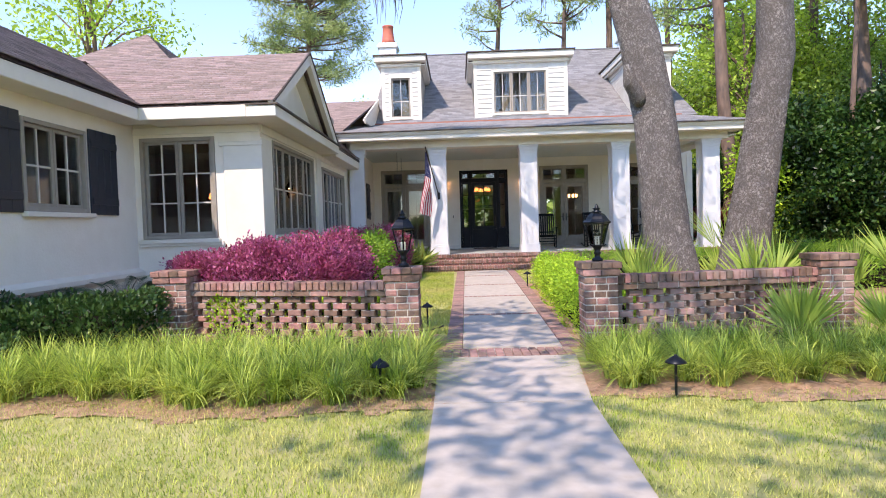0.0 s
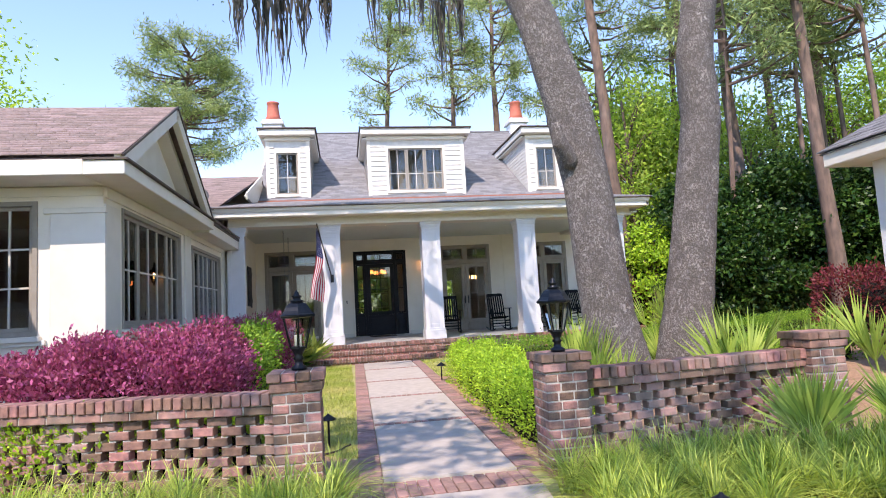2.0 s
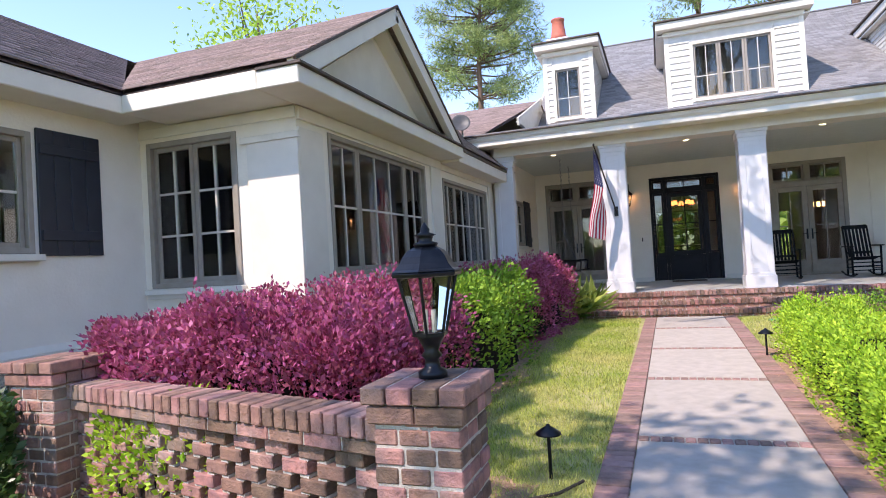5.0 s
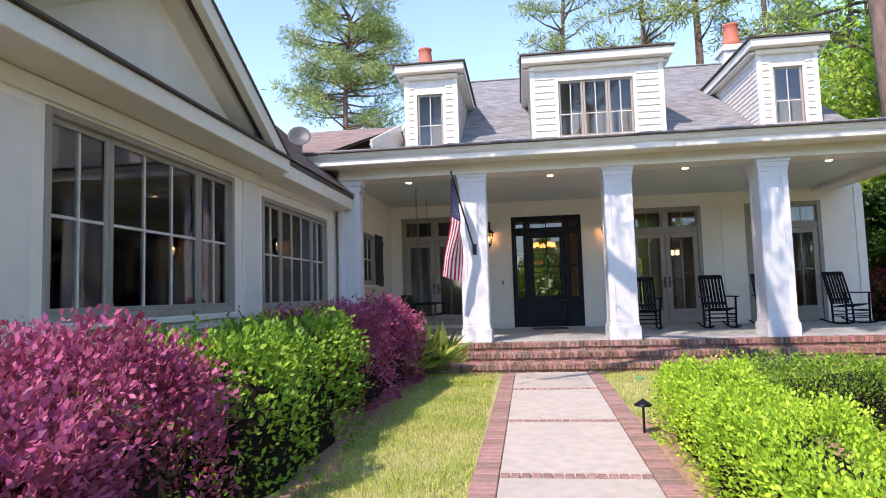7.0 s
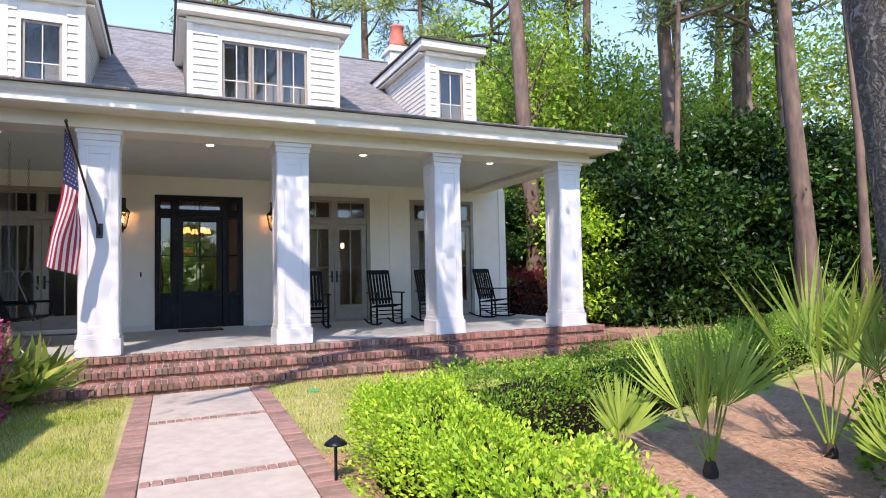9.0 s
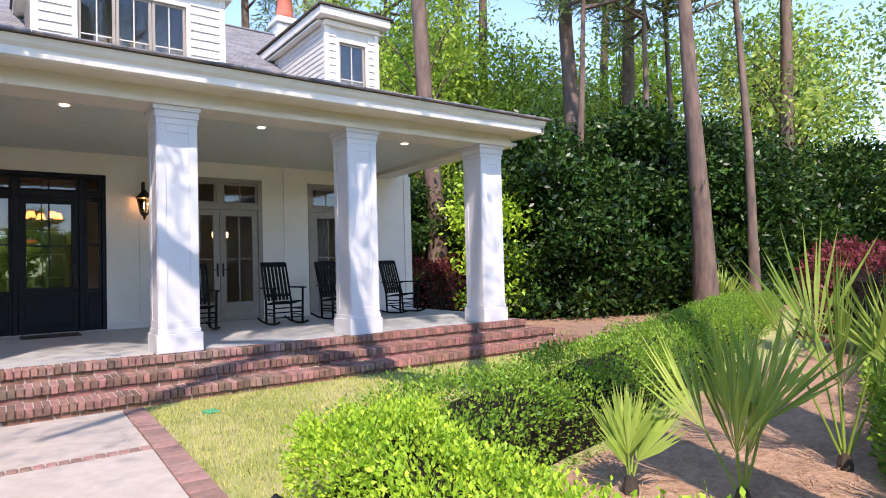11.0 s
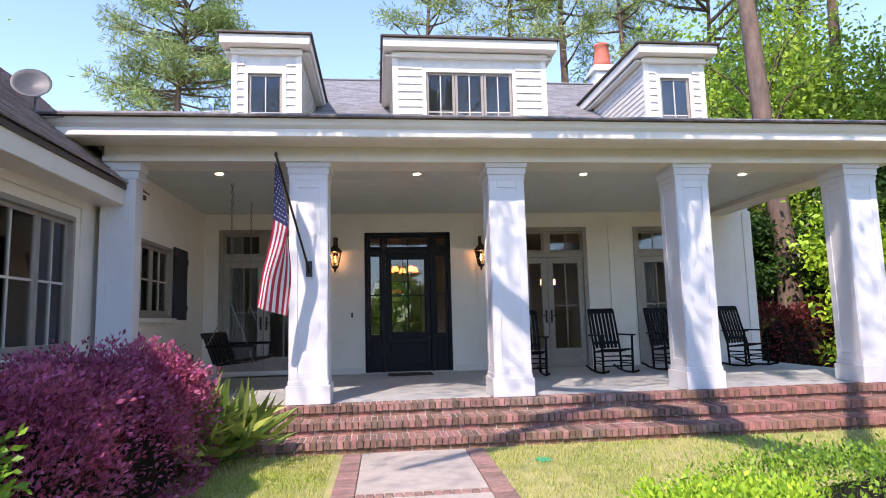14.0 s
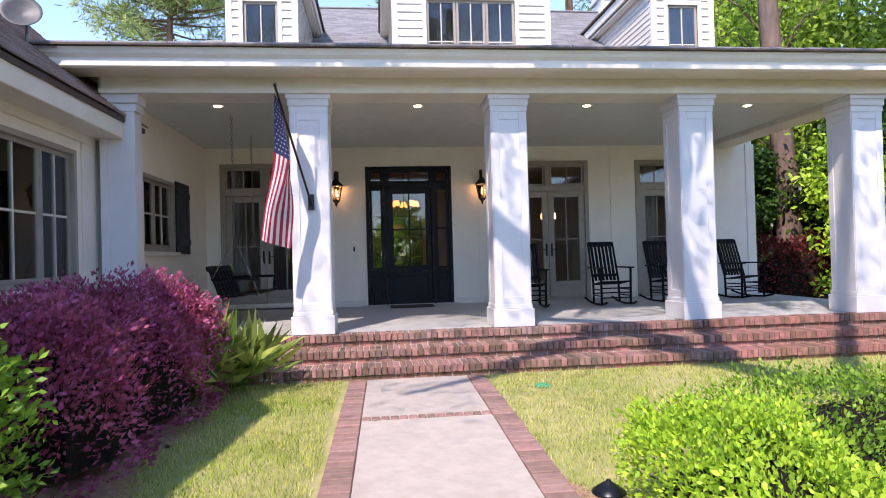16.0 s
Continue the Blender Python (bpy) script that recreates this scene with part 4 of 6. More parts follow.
M_MOSS = leaf_mat("spanish_moss", (0.16, 0.15, 0.13), (0.10, 0.095, 0.085), 0.3, 0.3, 0.9)
# near-black colour stands in for the shade deep inside hedges
M_CORE = mat("inner_shade_near_black", (0.014, 0.011, 0.009), (0.024, 0.018, 0.014), 30, 0.95, bump=1.0, bscale=30, spec=0.1)
M_TWIG = mat("dark_twigs", (0.035, 0.028, 0.02), (0.06, 0.045, 0.03), 12, 0.9)


def bark_mat(name, pale, dark, scale, stretch):
    """Furrowed bark: pale plates parted by dark cracks that run up the trunk."""
    m = mat(name, pale, [v * 0.55 for v in pale], 5, 0.95, stain=0.3, stain_col=(0.40, 0.38, 0.35))
    n, lk = m.node_tree.nodes, m.node_tree.links.new
    b = n["Principled BSDF"]
    geo = n.new("ShaderNodeNewGeometry")
    wob = n.new("ShaderNodeTexNoise")
    wob.inputs["Scale"].default_value, wob.inputs["Detail"].default_value = 16, 8
    lk(geo.outputs["Position"], wob.inputs["Vector"])
    add = n.new("ShaderNodeMix")
    add.data_type = "VECTOR"
    add.inputs["Factor"].default_value = 0.16
    lk(geo.outputs["Position"], add.inputs["A"])
    lk(wob.outputs["Color"], add.inputs["B"])
    mp = n.new("ShaderNodeMapping")
    mp.inputs["Scale"].default_value = stretch
    lk(add.outputs["Result"], mp.inputs[0])
    vo = n.new("ShaderNodeTexVoronoi")
    vo.feature = "DISTANCE_TO_EDGE"
    vo.inputs["Scale"].default_value = scale
    lk(mp.outputs[0], vo.inputs["Vector"])
    rg_ = n.new("ShaderNodeMapRange")
    rg_.inputs[2].default_value = 0.30
    lk(vo.outputs["Distance"], rg_.inputs[0])
    mix = n.new("ShaderNodeMix")
    mix.data_type = "RGBA"
    lk(rg_.outputs[0], mix.inputs["Factor"])
    mix.inputs["A"].default_value = (*dark, 1)
    old = b.inputs["Base Color"].links[0].from_socket
    lk(old, mix.inputs["B"])
    lk(mix.outputs["Result"], b.inputs["Base Color"])
    fine = n.new("ShaderNodeTexNoise")
    fine.inputs["Scale"].default_value, fine.inputs["Detail"].default_value = 70, 5
    lk(mp.outputs[0], fine.inputs["Vector"])
    sm = n.new("ShaderNodeMath")
    sm.operation = "MULTIPLY_ADD"
    lk(fine.outputs["Fac"], sm.inputs[0])
    sm.inputs[1].default_value = 0.5
    lk(rg_.outputs[0], sm.inputs[2])
    bp = n.new("ShaderNodeBump")
    bp.inputs["Strength"].default_value, bp.inputs["Distance"].default_value = 1.0, 0.02
    lk(sm.outputs[0], bp.inputs["Height"])
    lk(bp.outputs[0], b.inputs["Normal"])
    return m


M_BARK = bark_mat("live_oak_bark", (0.42, 0.375, 0.34), (0.13, 0.11, 0.097), 31, (1, 1, 0.27))
M_PBARK = mat("pine_bark", (0.21, 0.135, 0.10), (0.10, 0.07, 0.055), 7, 0.95, bump=1.0, bscale=12, stain=0.3, stain_col=(0.2, 0.17, 0.15), stretch=(1, 1, 0.3))


def leaf_verts(base, aim, side, length, width, fold=0.15):
    """Kite-shaped leaves from a base along aim; side is the way across."""
    n = np.cross(aim, side)
    l, w = length[:, None], width[:, None]
    return np.stack([base, base + aim * l * 0.5 + side * w * 0.5 + n * w * fold, base + aim * l, base + aim * l * 0.5 - side * w * 0.5 + n * w * fold], 1).reshape(-1, 3)


def leaves(name, base, aim, size, material, parent, rng, ratio=0.5, label=""):
    k = len(base)
    side = unit(np.cross(aim, rng.normal(size=(k, 3))))
    length = size * rng.uniform(0.65, 1.3, k)
    v = leaf_verts(base, aim, side, length, length * ratio)
    return arrays_mesh(name, v, np.arange(4 * k).reshape(-1, 4), material, parent, label)


def hedge(name, pts, half, height, n, size, material, label, seed, z0=0.0, shag=0.05, sprigs=0, ratio=0.55, low=0.0, p=0.5, skirt=0.34, bare=0.0):
    """A clipped hedge along points: a near-black core for inner shade under a shell of leaves with an uneven face."""
    rng = np.random.default_rng(seed)
    pts = np.array(pts, float)
    seg = np.linalg.norm(np.diff(pts, axis=0), axis=1)
    cum = np.r_[0, np.cumsum(seg)]
    th = thing(name, (*pts[0], rise(pts[0][1]) + z0), label, "hedge" if "hedge" in name else "shrub")
    L = cum[-1]

    def centre(s):
        return np.stack([np.interp(s, cum, pts[:, 0]), np.interp(s, cum, pts[:, 1])], -1)

    def frame_at(s):
        d = unit(centre(np.minimum(s + 0.05, L)) - centre(np.maximum(s - 0.05, 0)))
        return centre(s), np.stack([d[:, 1], -d[:, 0]], -1), d
    k = n
    s = rng.uniform(-half * 0.9, L + half * 0.9, k)
    a = rng.uniform(-0.08, 1.08, k) * np.pi
    cx, cz = np.sign(np.cos(a)) * np.abs(np.cos(a)) ** p, np.abs(np.sin(a)) ** p * np.where(np.sin(a) < 0, -0.1, 1)
    over = np.maximum(0, np.maximum(-s, s - L)) / half
    shrink = np.sqrt(np.clip(1 - over**2, 0.02, 1))
    c, nn, d = frame_at(np.clip(s, 0, L))
    endv = np.where(s < 0, -1, np.where(s > L, 1, 0)) * over * half
    bump = 1 + 0.08 * np.sin(s * 3.3 + seed) + 0.07 * np.sin(s * 6.1 + a * 3) + 0.04 * np.sin(a * 9 + s * 5)
    deep = 1 - np.abs(rng.normal(0, 0.09, k))
    r = bump * deep
    xy = c + nn * (cx * half * shrink * r)[:, None] + d * endv[:, None]
    z = rise_np(xy[:, 1]) + z0 + low + (height - low) * np.clip(cz * r, 0, 2) * (0.75 + 0.25 * shrink)
    lowz = rng.uniform(0, 1, k) < skirt
    z = np.where(lowz & (np.abs(cx) > 0.75), rise_np(xy[:, 1]) + z0 + low + rng.uniform(0.02, 0.9, k) * (height - low), z)
    out = np.stack([nn[:, 0] * cx + d[:, 0] * endv / half, nn[:, 1] * cx + d[:, 1] * endv / half, np.clip(cz, 0, 1) + 0.25], -1)
    aim = unit(unit(out) + rng.normal(0, 0.55, (k, 3)))
    base = np.c_[xy, z] + out * rng.uniform(-shag, shag, (k, 1))
    # low leaves are thinned so the near-black core darkens the lower sides
    rel = (z - rise_np(xy[:, 1]) - z0) / height + 0.12 * np.sin(s * 4.0 + seed) + 0.08 * np.sin(s * 11.0 + a * 5)
    keep = rng.uniform(size=k) > bare * np.clip((0.74 - rel) / 0.25, 0, 1)
    base, aim, cz, k = base[keep], aim[keep], cz[keep], int(keep.sum())
    leaves("leaves", base, aim, size, material, th, rng, ratio)
    if sprigs:
        q = rng.integers(0, k, sprigs)
        q = q[cz[q] > 0.85]
        up = unit(np.c_[rng.normal(0, 0.3, (len(q), 2)), np.ones(len(q))])
        sb = np.concatenate([base[q] + up * (0.03 * j) for j in range(5)])
        sa = np.concatenate([unit(up + rng.normal(0, 0.5, up.shape)) for j in range(5)])
        tagged(leaves("shoot_leaves", sb, sa, size, material, th, rng, ratio), kind="stuff")
    # core: solid hull, coloured near-black for the shade inside the foliage
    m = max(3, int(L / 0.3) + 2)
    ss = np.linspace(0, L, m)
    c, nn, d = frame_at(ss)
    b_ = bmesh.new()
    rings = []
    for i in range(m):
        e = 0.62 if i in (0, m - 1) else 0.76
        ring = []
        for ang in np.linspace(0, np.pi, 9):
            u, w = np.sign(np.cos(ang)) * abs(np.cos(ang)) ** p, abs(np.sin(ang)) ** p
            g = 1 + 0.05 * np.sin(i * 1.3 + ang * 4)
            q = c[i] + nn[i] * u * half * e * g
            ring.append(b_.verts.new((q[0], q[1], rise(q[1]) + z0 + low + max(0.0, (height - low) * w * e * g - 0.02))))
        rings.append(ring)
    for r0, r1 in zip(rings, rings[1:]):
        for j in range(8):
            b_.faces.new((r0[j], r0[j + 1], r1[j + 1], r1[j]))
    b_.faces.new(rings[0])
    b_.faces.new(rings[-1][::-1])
    part("shade_core", b_, M_CORE, th)
    if low:
        for i in range(m):
            for _ in range(2):
                q = c[i] + nn[i] * rng.uniform(-0.5, 0.5) * half
                b_ = bmesh.new()
                tube(b_, [(q[0], q[1], rise(q[1]) - 0.02), (q[0] + rng.normal(0, 0.05), q[1] + rng.normal(0, 0.05), rise(q[1]) + low + 0.2)], [0.018, 0.01], 5)
                part("stem", b_, M_TWIG, th)
    return th


hedge("boxwood_hedge", [(2.12, 8.35), (2.15, 10.5), (2.25, 13.3)], 0.42, 0.62, 46000, 0.034, M_BOX, "bright green clipped boxwood hedge along the walk", 11, sprigs=900, bare=0.45)
hedge("boxwood_hedge", [(2.75, 13.55), (5.0, 14.1), (8, 15.0), (11, 16.1), (15, 17.6)], 0.60, 0.60, 70000, 0.034, M_BOXD, "clipped green hedge sweeping past the porch lawn", 12, sprigs=600, bare=0.5)
hedge("purple_shrub", [(-2.95, 8.95), (-1.75, 8.95)], 0.78, 1.14, 46000, 0.047, M_PURPLE, "purple-leaved shrub with magenta tips behind the brick wall", 13, shag=0.07, sprigs=166, low=0.12, p=0.52, skirt=0.16, bare=0.74)
hedge("purple_shrub", [(-2.0, 9.3), (-1.75, 10.3)], 0.62, 1.22, 22000, 0.047, M_PURPLE, "purple-leaved shrub with magenta tips beside the wing", 18, shag=0.07, sprigs=100, low=0.12, p=0.60, skirt=0.16, bare=0.74)
hedge("green_hedge", [(-1.85, 11.3), (-1.85, 13.2)], 0.72, 1.12, 15000, 0.055, M_BOXD, "leafy green hedge between purple shrubs", 14, shag=0.06, sprigs=500, bare=0.6)
hedge("purple_shrub", [(-1.95, 14.4), (-1.85, 16.5)], 0.85, 1.15, 46000, 0.047, M_PURPLE, "dark purple shrub in the wing's shade", 15, shag=0.07, sprigs=133, low=0.12, p=0.60, skirt=0.16, bare=0.74)
hedge("dark_shrub", [(-4.6, 7.2), (-3.7, 7.3)], 0.6, 0.76, 9000, 0.065, M_SHRUB, "low dark green shrub beside the brick pier", 16)
hedge("dark_shrub", [(-4.75, 6.3), (-4.5, 6.5)], 0.35, 0.45, 2500, 0.06, M_SHRUB, "low dark green shrub by the ledge", 17)
hedge("low_groundcover", [(-2.6, 8.05), (-0.75, 7.95)], 0.22, 0.66, 5000, 0.05, M_BOX, "light green low shrubs behind the brick wall", 19)
hedge("green_hedge", [(5.6, 11.3), (9, 12.6)], 0.5, 0.55, 9000, 0.05, M_BOXD, "clipped green hedge behind the oaks", 20)
hedge("red_shrub", [(10.6, 13.5), (11.8, 13.6)], 0.9, 1.6, 6000, 0.08, M_RED, "dark red lacy maple shrub", 21, low=0.3)
hedge("dark_shrub", [(9.3, 23.2), (11.2, 23.2)], 0.6, 1.6, 4500, 0.09, M_RED, "dark reddish shrub beyond the porch", 22, low=0.2)


def strap_clumps(name, spots, blades, length, width, material, label, seed, arch=1.0, kind="stuff", category="grass", ob_parent=None):
    """Arching strap leaves in clumps at spots (x, y)."""
    rng = np.random.default_rng(seed)
    spots = np.array(spots, float)
    k = len(spots) * blades
    root = np.repeat(spots, blades, 0) + rng.normal(0, 0.035, (k, 2))
    a = rng.uniform(0, 2 * np.pi, k)
    lean = rng.uniform(0.35, 1.5, k) * arch
    l = length * rng.uniform(0.6, 1.15, k)
    dirv = np.stack([np.cos(a), np.sin(a)], -1)
    side = np.stack([-np.sin(a), np.cos(a)], -1)
    vs, N = [], 5
    for j in range(N):
        t = j / (N - 1)
        up = l * (t - 0.55 * lean * t * t)
        go = l * lean * (0.25 * t + 0.55 * t * t)
        w = width * (1 - t**2.2) + 0.0008
        c = root + dirv * go[:, None]
        z = rise_np(root[:, 1]) + 0.015 + np.maximum(up, 0)
        vs += [np.c_[c + side * w / 2, z], np.c_[c - side * w / 2, z]]
    v = np.stack(vs, 1).reshape(-1, 3)
    o = (np.arange(k) * 2 * N)[:, None]
    f = np.concatenate([o + np.array([2 * j, 2 * j + 1, 2 * j + 3, 2 * j + 2]) for j in range(N - 1)])
    ob = arrays_mesh(name, v, f, material, ob_parent)
    return ob if ob_parent is not None else tagged(ob, label, category, kind=kind)


rg = np.random.default_rng(5)


def scatter(n, x0, x1, y0, y1, gap):
    out = []
    for _ in range(n * 8):
        p = (rg.uniform(x0, x1), rg.uniform(y0, y1))
        if all((p[0] - q[0]) ** 2 + (p[1] - q[1]) ** 2 > gap * gap for q in out):
            out.append(p)
            if len(out) >= n:
                break
    return out


strap_clumps("border_grass", scatter(75, -5.0, -0.12, 5.75, 7.0, 0.20), 200, 0.60, 0.0095, M_LIRI, "arching strap-leaved border grass before the brick wall", 31)
strap_clumps("border_grass", scatter(20, -2.2, -0.15, 5.5, 5.8, 0.22) + scatter(12, -7, -4.6, 5.8, 6.3, 0.3), 180, 0.54, 0.0095, M_LIRI, "arching strap-leaved border grass beside the walk", 32)
strap_clumps("border_grass", scatter(85, 1.55, 7.4, 5.75, 6.95, 0.21), 180, 0.54, 0.0095, M_LIRI, "bright strap-leaved border grass before the brick wall", 33)

# broad leaves beside the steps
cast = thing("cast_iron_plant", (-1.35, 17.2, 0.17), "broad-leaved striped green plant beside the steps", "plant")
rg2 = np.random.default_rng(8)
k = 330
root = np.c_[rg2.normal(-1.25, 0.22, k), rg2.normal(17.05, 0.18, k), np.full(k, 0.17)]
aim = unit(np.c_[rg2.normal(0.25, 0.5, k), rg2.normal(-0.15, 0.5, k), rg2.uniform(0.7, 1.6, k)])
stemtop = root + aim * rg2.uniform(0.15, 0.5, (k, 1))
aim2 = unit(aim + np.c_[rg2.normal(0, 0.35, (k, 2)), rg2.uniform(-0.9, 0.1, k)])
arrays_mesh("foliage", leaf_verts(stemtop, aim2, unit(np.cross(aim2, rg2.normal(size=(k, 3)))), rg2.uniform(0.35, 0.6, k), rg2.uniform(0.07, 0.11, k)), np.arange(4 * k).reshape(-1, 4), M_IRONP, cast)
for i in range(0, k, 3):
    b_ = bmesh.new()
    tube(b_, [root[i], stemtop[i]], 0.004, 3, False)
    part("stalk", b_, M_IRONP, cast)


def palmetto(x, y, fans, height, seed, label="spiky green palmetto with fan leaves", size=0.62):
    rng = np.random.default_rng(seed)
    z = rise(y)
    p = thing("palmetto", (x, y, z), label, "palmetto")
    b_ = bmesh.new()
    lathe(b_, [(0.05, z - 0.02), (0.055, z + 0.05), (0.035, z + 0.12), (0.01, z + 0.15)], (x, y), 8)
    part("trunk", b_, M_TWIG, p)
    for i in range(fans):
        a = 2 * math.pi * i / fans + rng.uniform(-0.4, 0.4)
        lean = rng.uniform(0.12, 0.6)
        d = np.array([math.cos(a) * lean, math.sin(a) * lean, 1.0])
        d /= np.linalg.norm(d)
        hub = np.array([x, y, z + 0.1]) + d * height * rng.uniform(0.45, 1.0)
        b_ = bmesh.new()
        tube(b_, [(x, y, z + 0.05), hub], [0.011, 0.007], 5)
        part("stalk", b_, M_PALM, p)
        face = unit(np.cross(d, [rng.normal(), rng.normal(), 0.3]))
        across = unit(np.cross(d, face))
        n = 15
        ang = np.linspace(-0.62, 0.62, n) + rng.normal(0, 0.05, n)
        aim = np.cos(ang)[:, None] * d + np.sin(ang)[:, None] * across + face * 0.12 * np.cos(ang * 2)[:, None]
        aim = unit(aim)
        side = unit(np.cross(aim, face))
        ln = 1.2 * size * rng.uniform(0.75, 1.1, n) * (1 - 0.12 * np.abs(ang))
        v = leaf_verts(np.repeat(hub[None], n, 0), aim, side, ln, np.full(n, 0.028), 0.5)
        arrays_mesh("fan", v, np.arange(4 * n).reshape(-1, 4), M_PALM, p)
    return p


for i, (x, y, f, h, s) in enumerate(((4.15, 12.1, 6, 0.45, 0.62), (5.35, 12.0, 6, 0.95, 0.80), (3.8, 12.65, 5, 0.18, 0.40), (5.75, 11.6, 6, 0.7, 0.65), (2.9, 9.6, 9, 0.6, 0.55), (4.05, 8.35, 8, 0.65, 0.55), (5.2, 8.5, 8, 0.6, 0.5), (6.1, 8.6, 7, 0.7, 0.55), (2.75, 8.6, 5, 0.5, 0.45), (3.75, 6.95, 9, 0.3, 0.45), (4.75, 7.05, 8, 0.25, 0.42), (6.6, 7.8, 7, 0.5, 0.5), (4.7, 11.0, 5, 0.35, 0.5), (15.5, 18.6, 8, 0.7, 0.6))):
    palmetto(x, y, f, h, 40 + i, size=s)

sago = thing("sago_palm", (-4.0, 8.2, 0), "dark green sago palm with feathery fronds", "sago palm")
for i in range(13):
    a, rr = 2 * math.pi * i / 13 + rg.uniform(-0.2, 0.2), rg.uniform(0.5, 0.75)
    b_ = bmesh.new()
    pts = [np.array([-4.0 + math.cos(a) * rr * t * 1.25, 8.2 + math.sin(a) * rr * t * 1.25, 0.42 + 0.85 * t - 0.42 * t * t * rr / 0.5]) for t in np.linspace(0, 1, 9)]
    tube(b_, [tuple(q) for q in pts], 0.006, 4)
    fr = part("frond", b_, M_SAGO, sago)
    bs, am = [], []
    for t in np.linspace(0.15, 1, 40):
        j = min(int(t * 8), 7)
        q = pts[j] + (pts[j + 1] - pts[j]) * (t * 8 - j)
        for sgn in (-1, 1):
            bs.append(q)
            am.append(unit(np.array([-math.sin(a) * sgn, math.cos(a) * sgn, 0.35]) + 0.5 * np.array([math.cos(a), math.sin(a), 0])))
    n = len(bs)
    arrays_mesh("leaflets", leaf_verts(np.array(bs), np.array(am), unit(np.cross(np.array(am), [0, 0, 1])), np.full(n, 0.19), np.full(n, 0.018)), np.arange(4 * n).reshape(-1, 4), M_SAGO, fr)
b_ = bmesh.new()
lathe(b_, [(0.12, -0.02), (0.15, 0.2), (0.08, 0.4)], (-4.0, 8.2), 10)
part("trunk", b_, M_TWIG, sago)

# lawn blades


def lawn(x0, x1, y0, y1, per, seed, skip=None):
    rng = np.random.default_rng(seed)
    n = int((x1 - x0) * (y1 - y0) * per)
    p = np.c_[rng.uniform(x0, x1, n), rng.uniform(y0, y1, n)]
    dens = 0.5 + 0.5 * np.sin(p[:, 0] * 2.1 + 1.7 * np.sin(p[:, 1] * 1.3)) * np.sin(p[:, 1] * 2.7 + p[:, 0])
    keep = rng.uniform(size=n) < 0.45 + 0.55 * dens
    edge = np.minimum(np.abs(p[:, 1] - y0), np.abs(p[:, 0] - (x0 if x0 < 0 else x1))) if y0 < 5 else np.full(n, 1.0)
    keep &= rng.uniform(size=n) < np.clip(edge / 0.7 + 0.1 * (edge > 0.05), 0, 1)
    if skip is not None:
        keep &= ~skip(p[:, 0], p[:, 1])
    p = p[keep]
    n = len(p)
    a = rng.uniform(0, 2 * np.pi, n)
    h = rng.uniform(0.02, 0.055, n)
    lean = rng.uniform(0.2, 1.2, n) * h
    z = rise_np(p[:, 1])
    w = np.stack([-np.sin(a), np.cos(a)], -1) * 0.003
    v = np.stack([np.c_[p - w, z], np.c_[p + np.c_[np.cos(a), np.sin(a)] * lean[:, None], z + h], np.c_[p + w, z]], 1).reshape(-1, 3)
    tagged(arrays_mesh("lawn_grass", v, np.arange(3 * n).reshape(-1, 3), M_GRASS), "short green and yellowed lawn grass", "grass", kind="stuff")


lawn(-5.6, 0.0, 2.3, 5.75, 4200, 51)
lawn(1.26, 6.4, 2.3, 5.6, 4200, 52)
lawn(-1.15, 0.12, 8.5, 17.4, 5500, 53, lambda x, y: x > walk_mid(y) - 0.78)
lawn(1.7, 9.0, 13.6, 17.4, 2600, 54, lambda x, y: (x < walk_mid(y) + 0.78) | (y < 14.2 + 0.35 * (x - 3)))

# ---- oaks ----


def bark_tube(bm_, pts, radii, sides, seed):
    """A trunk or limb whose girth is uneven and ridged."""
    rng = random.Random(seed)
    ph = [rng.uniform(0, 6) for _ in range(4)]
    P = [Vector(p) for p in pts]
    dense, rad = [], []
    for i in range(len(P) - 1):
        for k_ in range(6):
            t = k_ / 6
            dense.append(P[i].lerp(P[i + 1], t))
            rad.append(radii[i] * (1 - t) + radii[i + 1] * t)
    dense.append(P[-1])
    rad.append(radii[-1])
    rings = []
    for i, p in enumerate(dense):
        d = (dense[min(i + 1, len(dense) - 1)] - dense[max(i - 1, 0)]).normalized()
        u = Vector((1, 0, 0)) - d * d.x
        u.normalize()
        w = d.cross(u)
        ring = []
        for k_ in range(sides):
            a = 2 * math.pi * k_ / sides
            r = rad[i] * (1 + 0.07 * math.sin(2 * a + ph[0] + i * 0.13) + 0.05 * math.sin(3 * a + ph[1] - i * 0.2) + 0.025 * math.sin(7 * a + ph[2] + i * 0.5) + rng.uniform(-0.02, 0.02))
            ring.append(bm_.verts.new(p + r * (math.cos(a) * u + math.sin(a) * w)))
        rings.append(ring)
    for a, b in zip(rings, rings[1:]):
        for k_ in range(sides):
            bm_.faces.new((a[k_], a[(k_ + 1) % sides], b[(k_ + 1) % sides], b[k_]))
    bm_.faces.new(rings[0][::-1])
    bm_.faces.new(rings[-1])


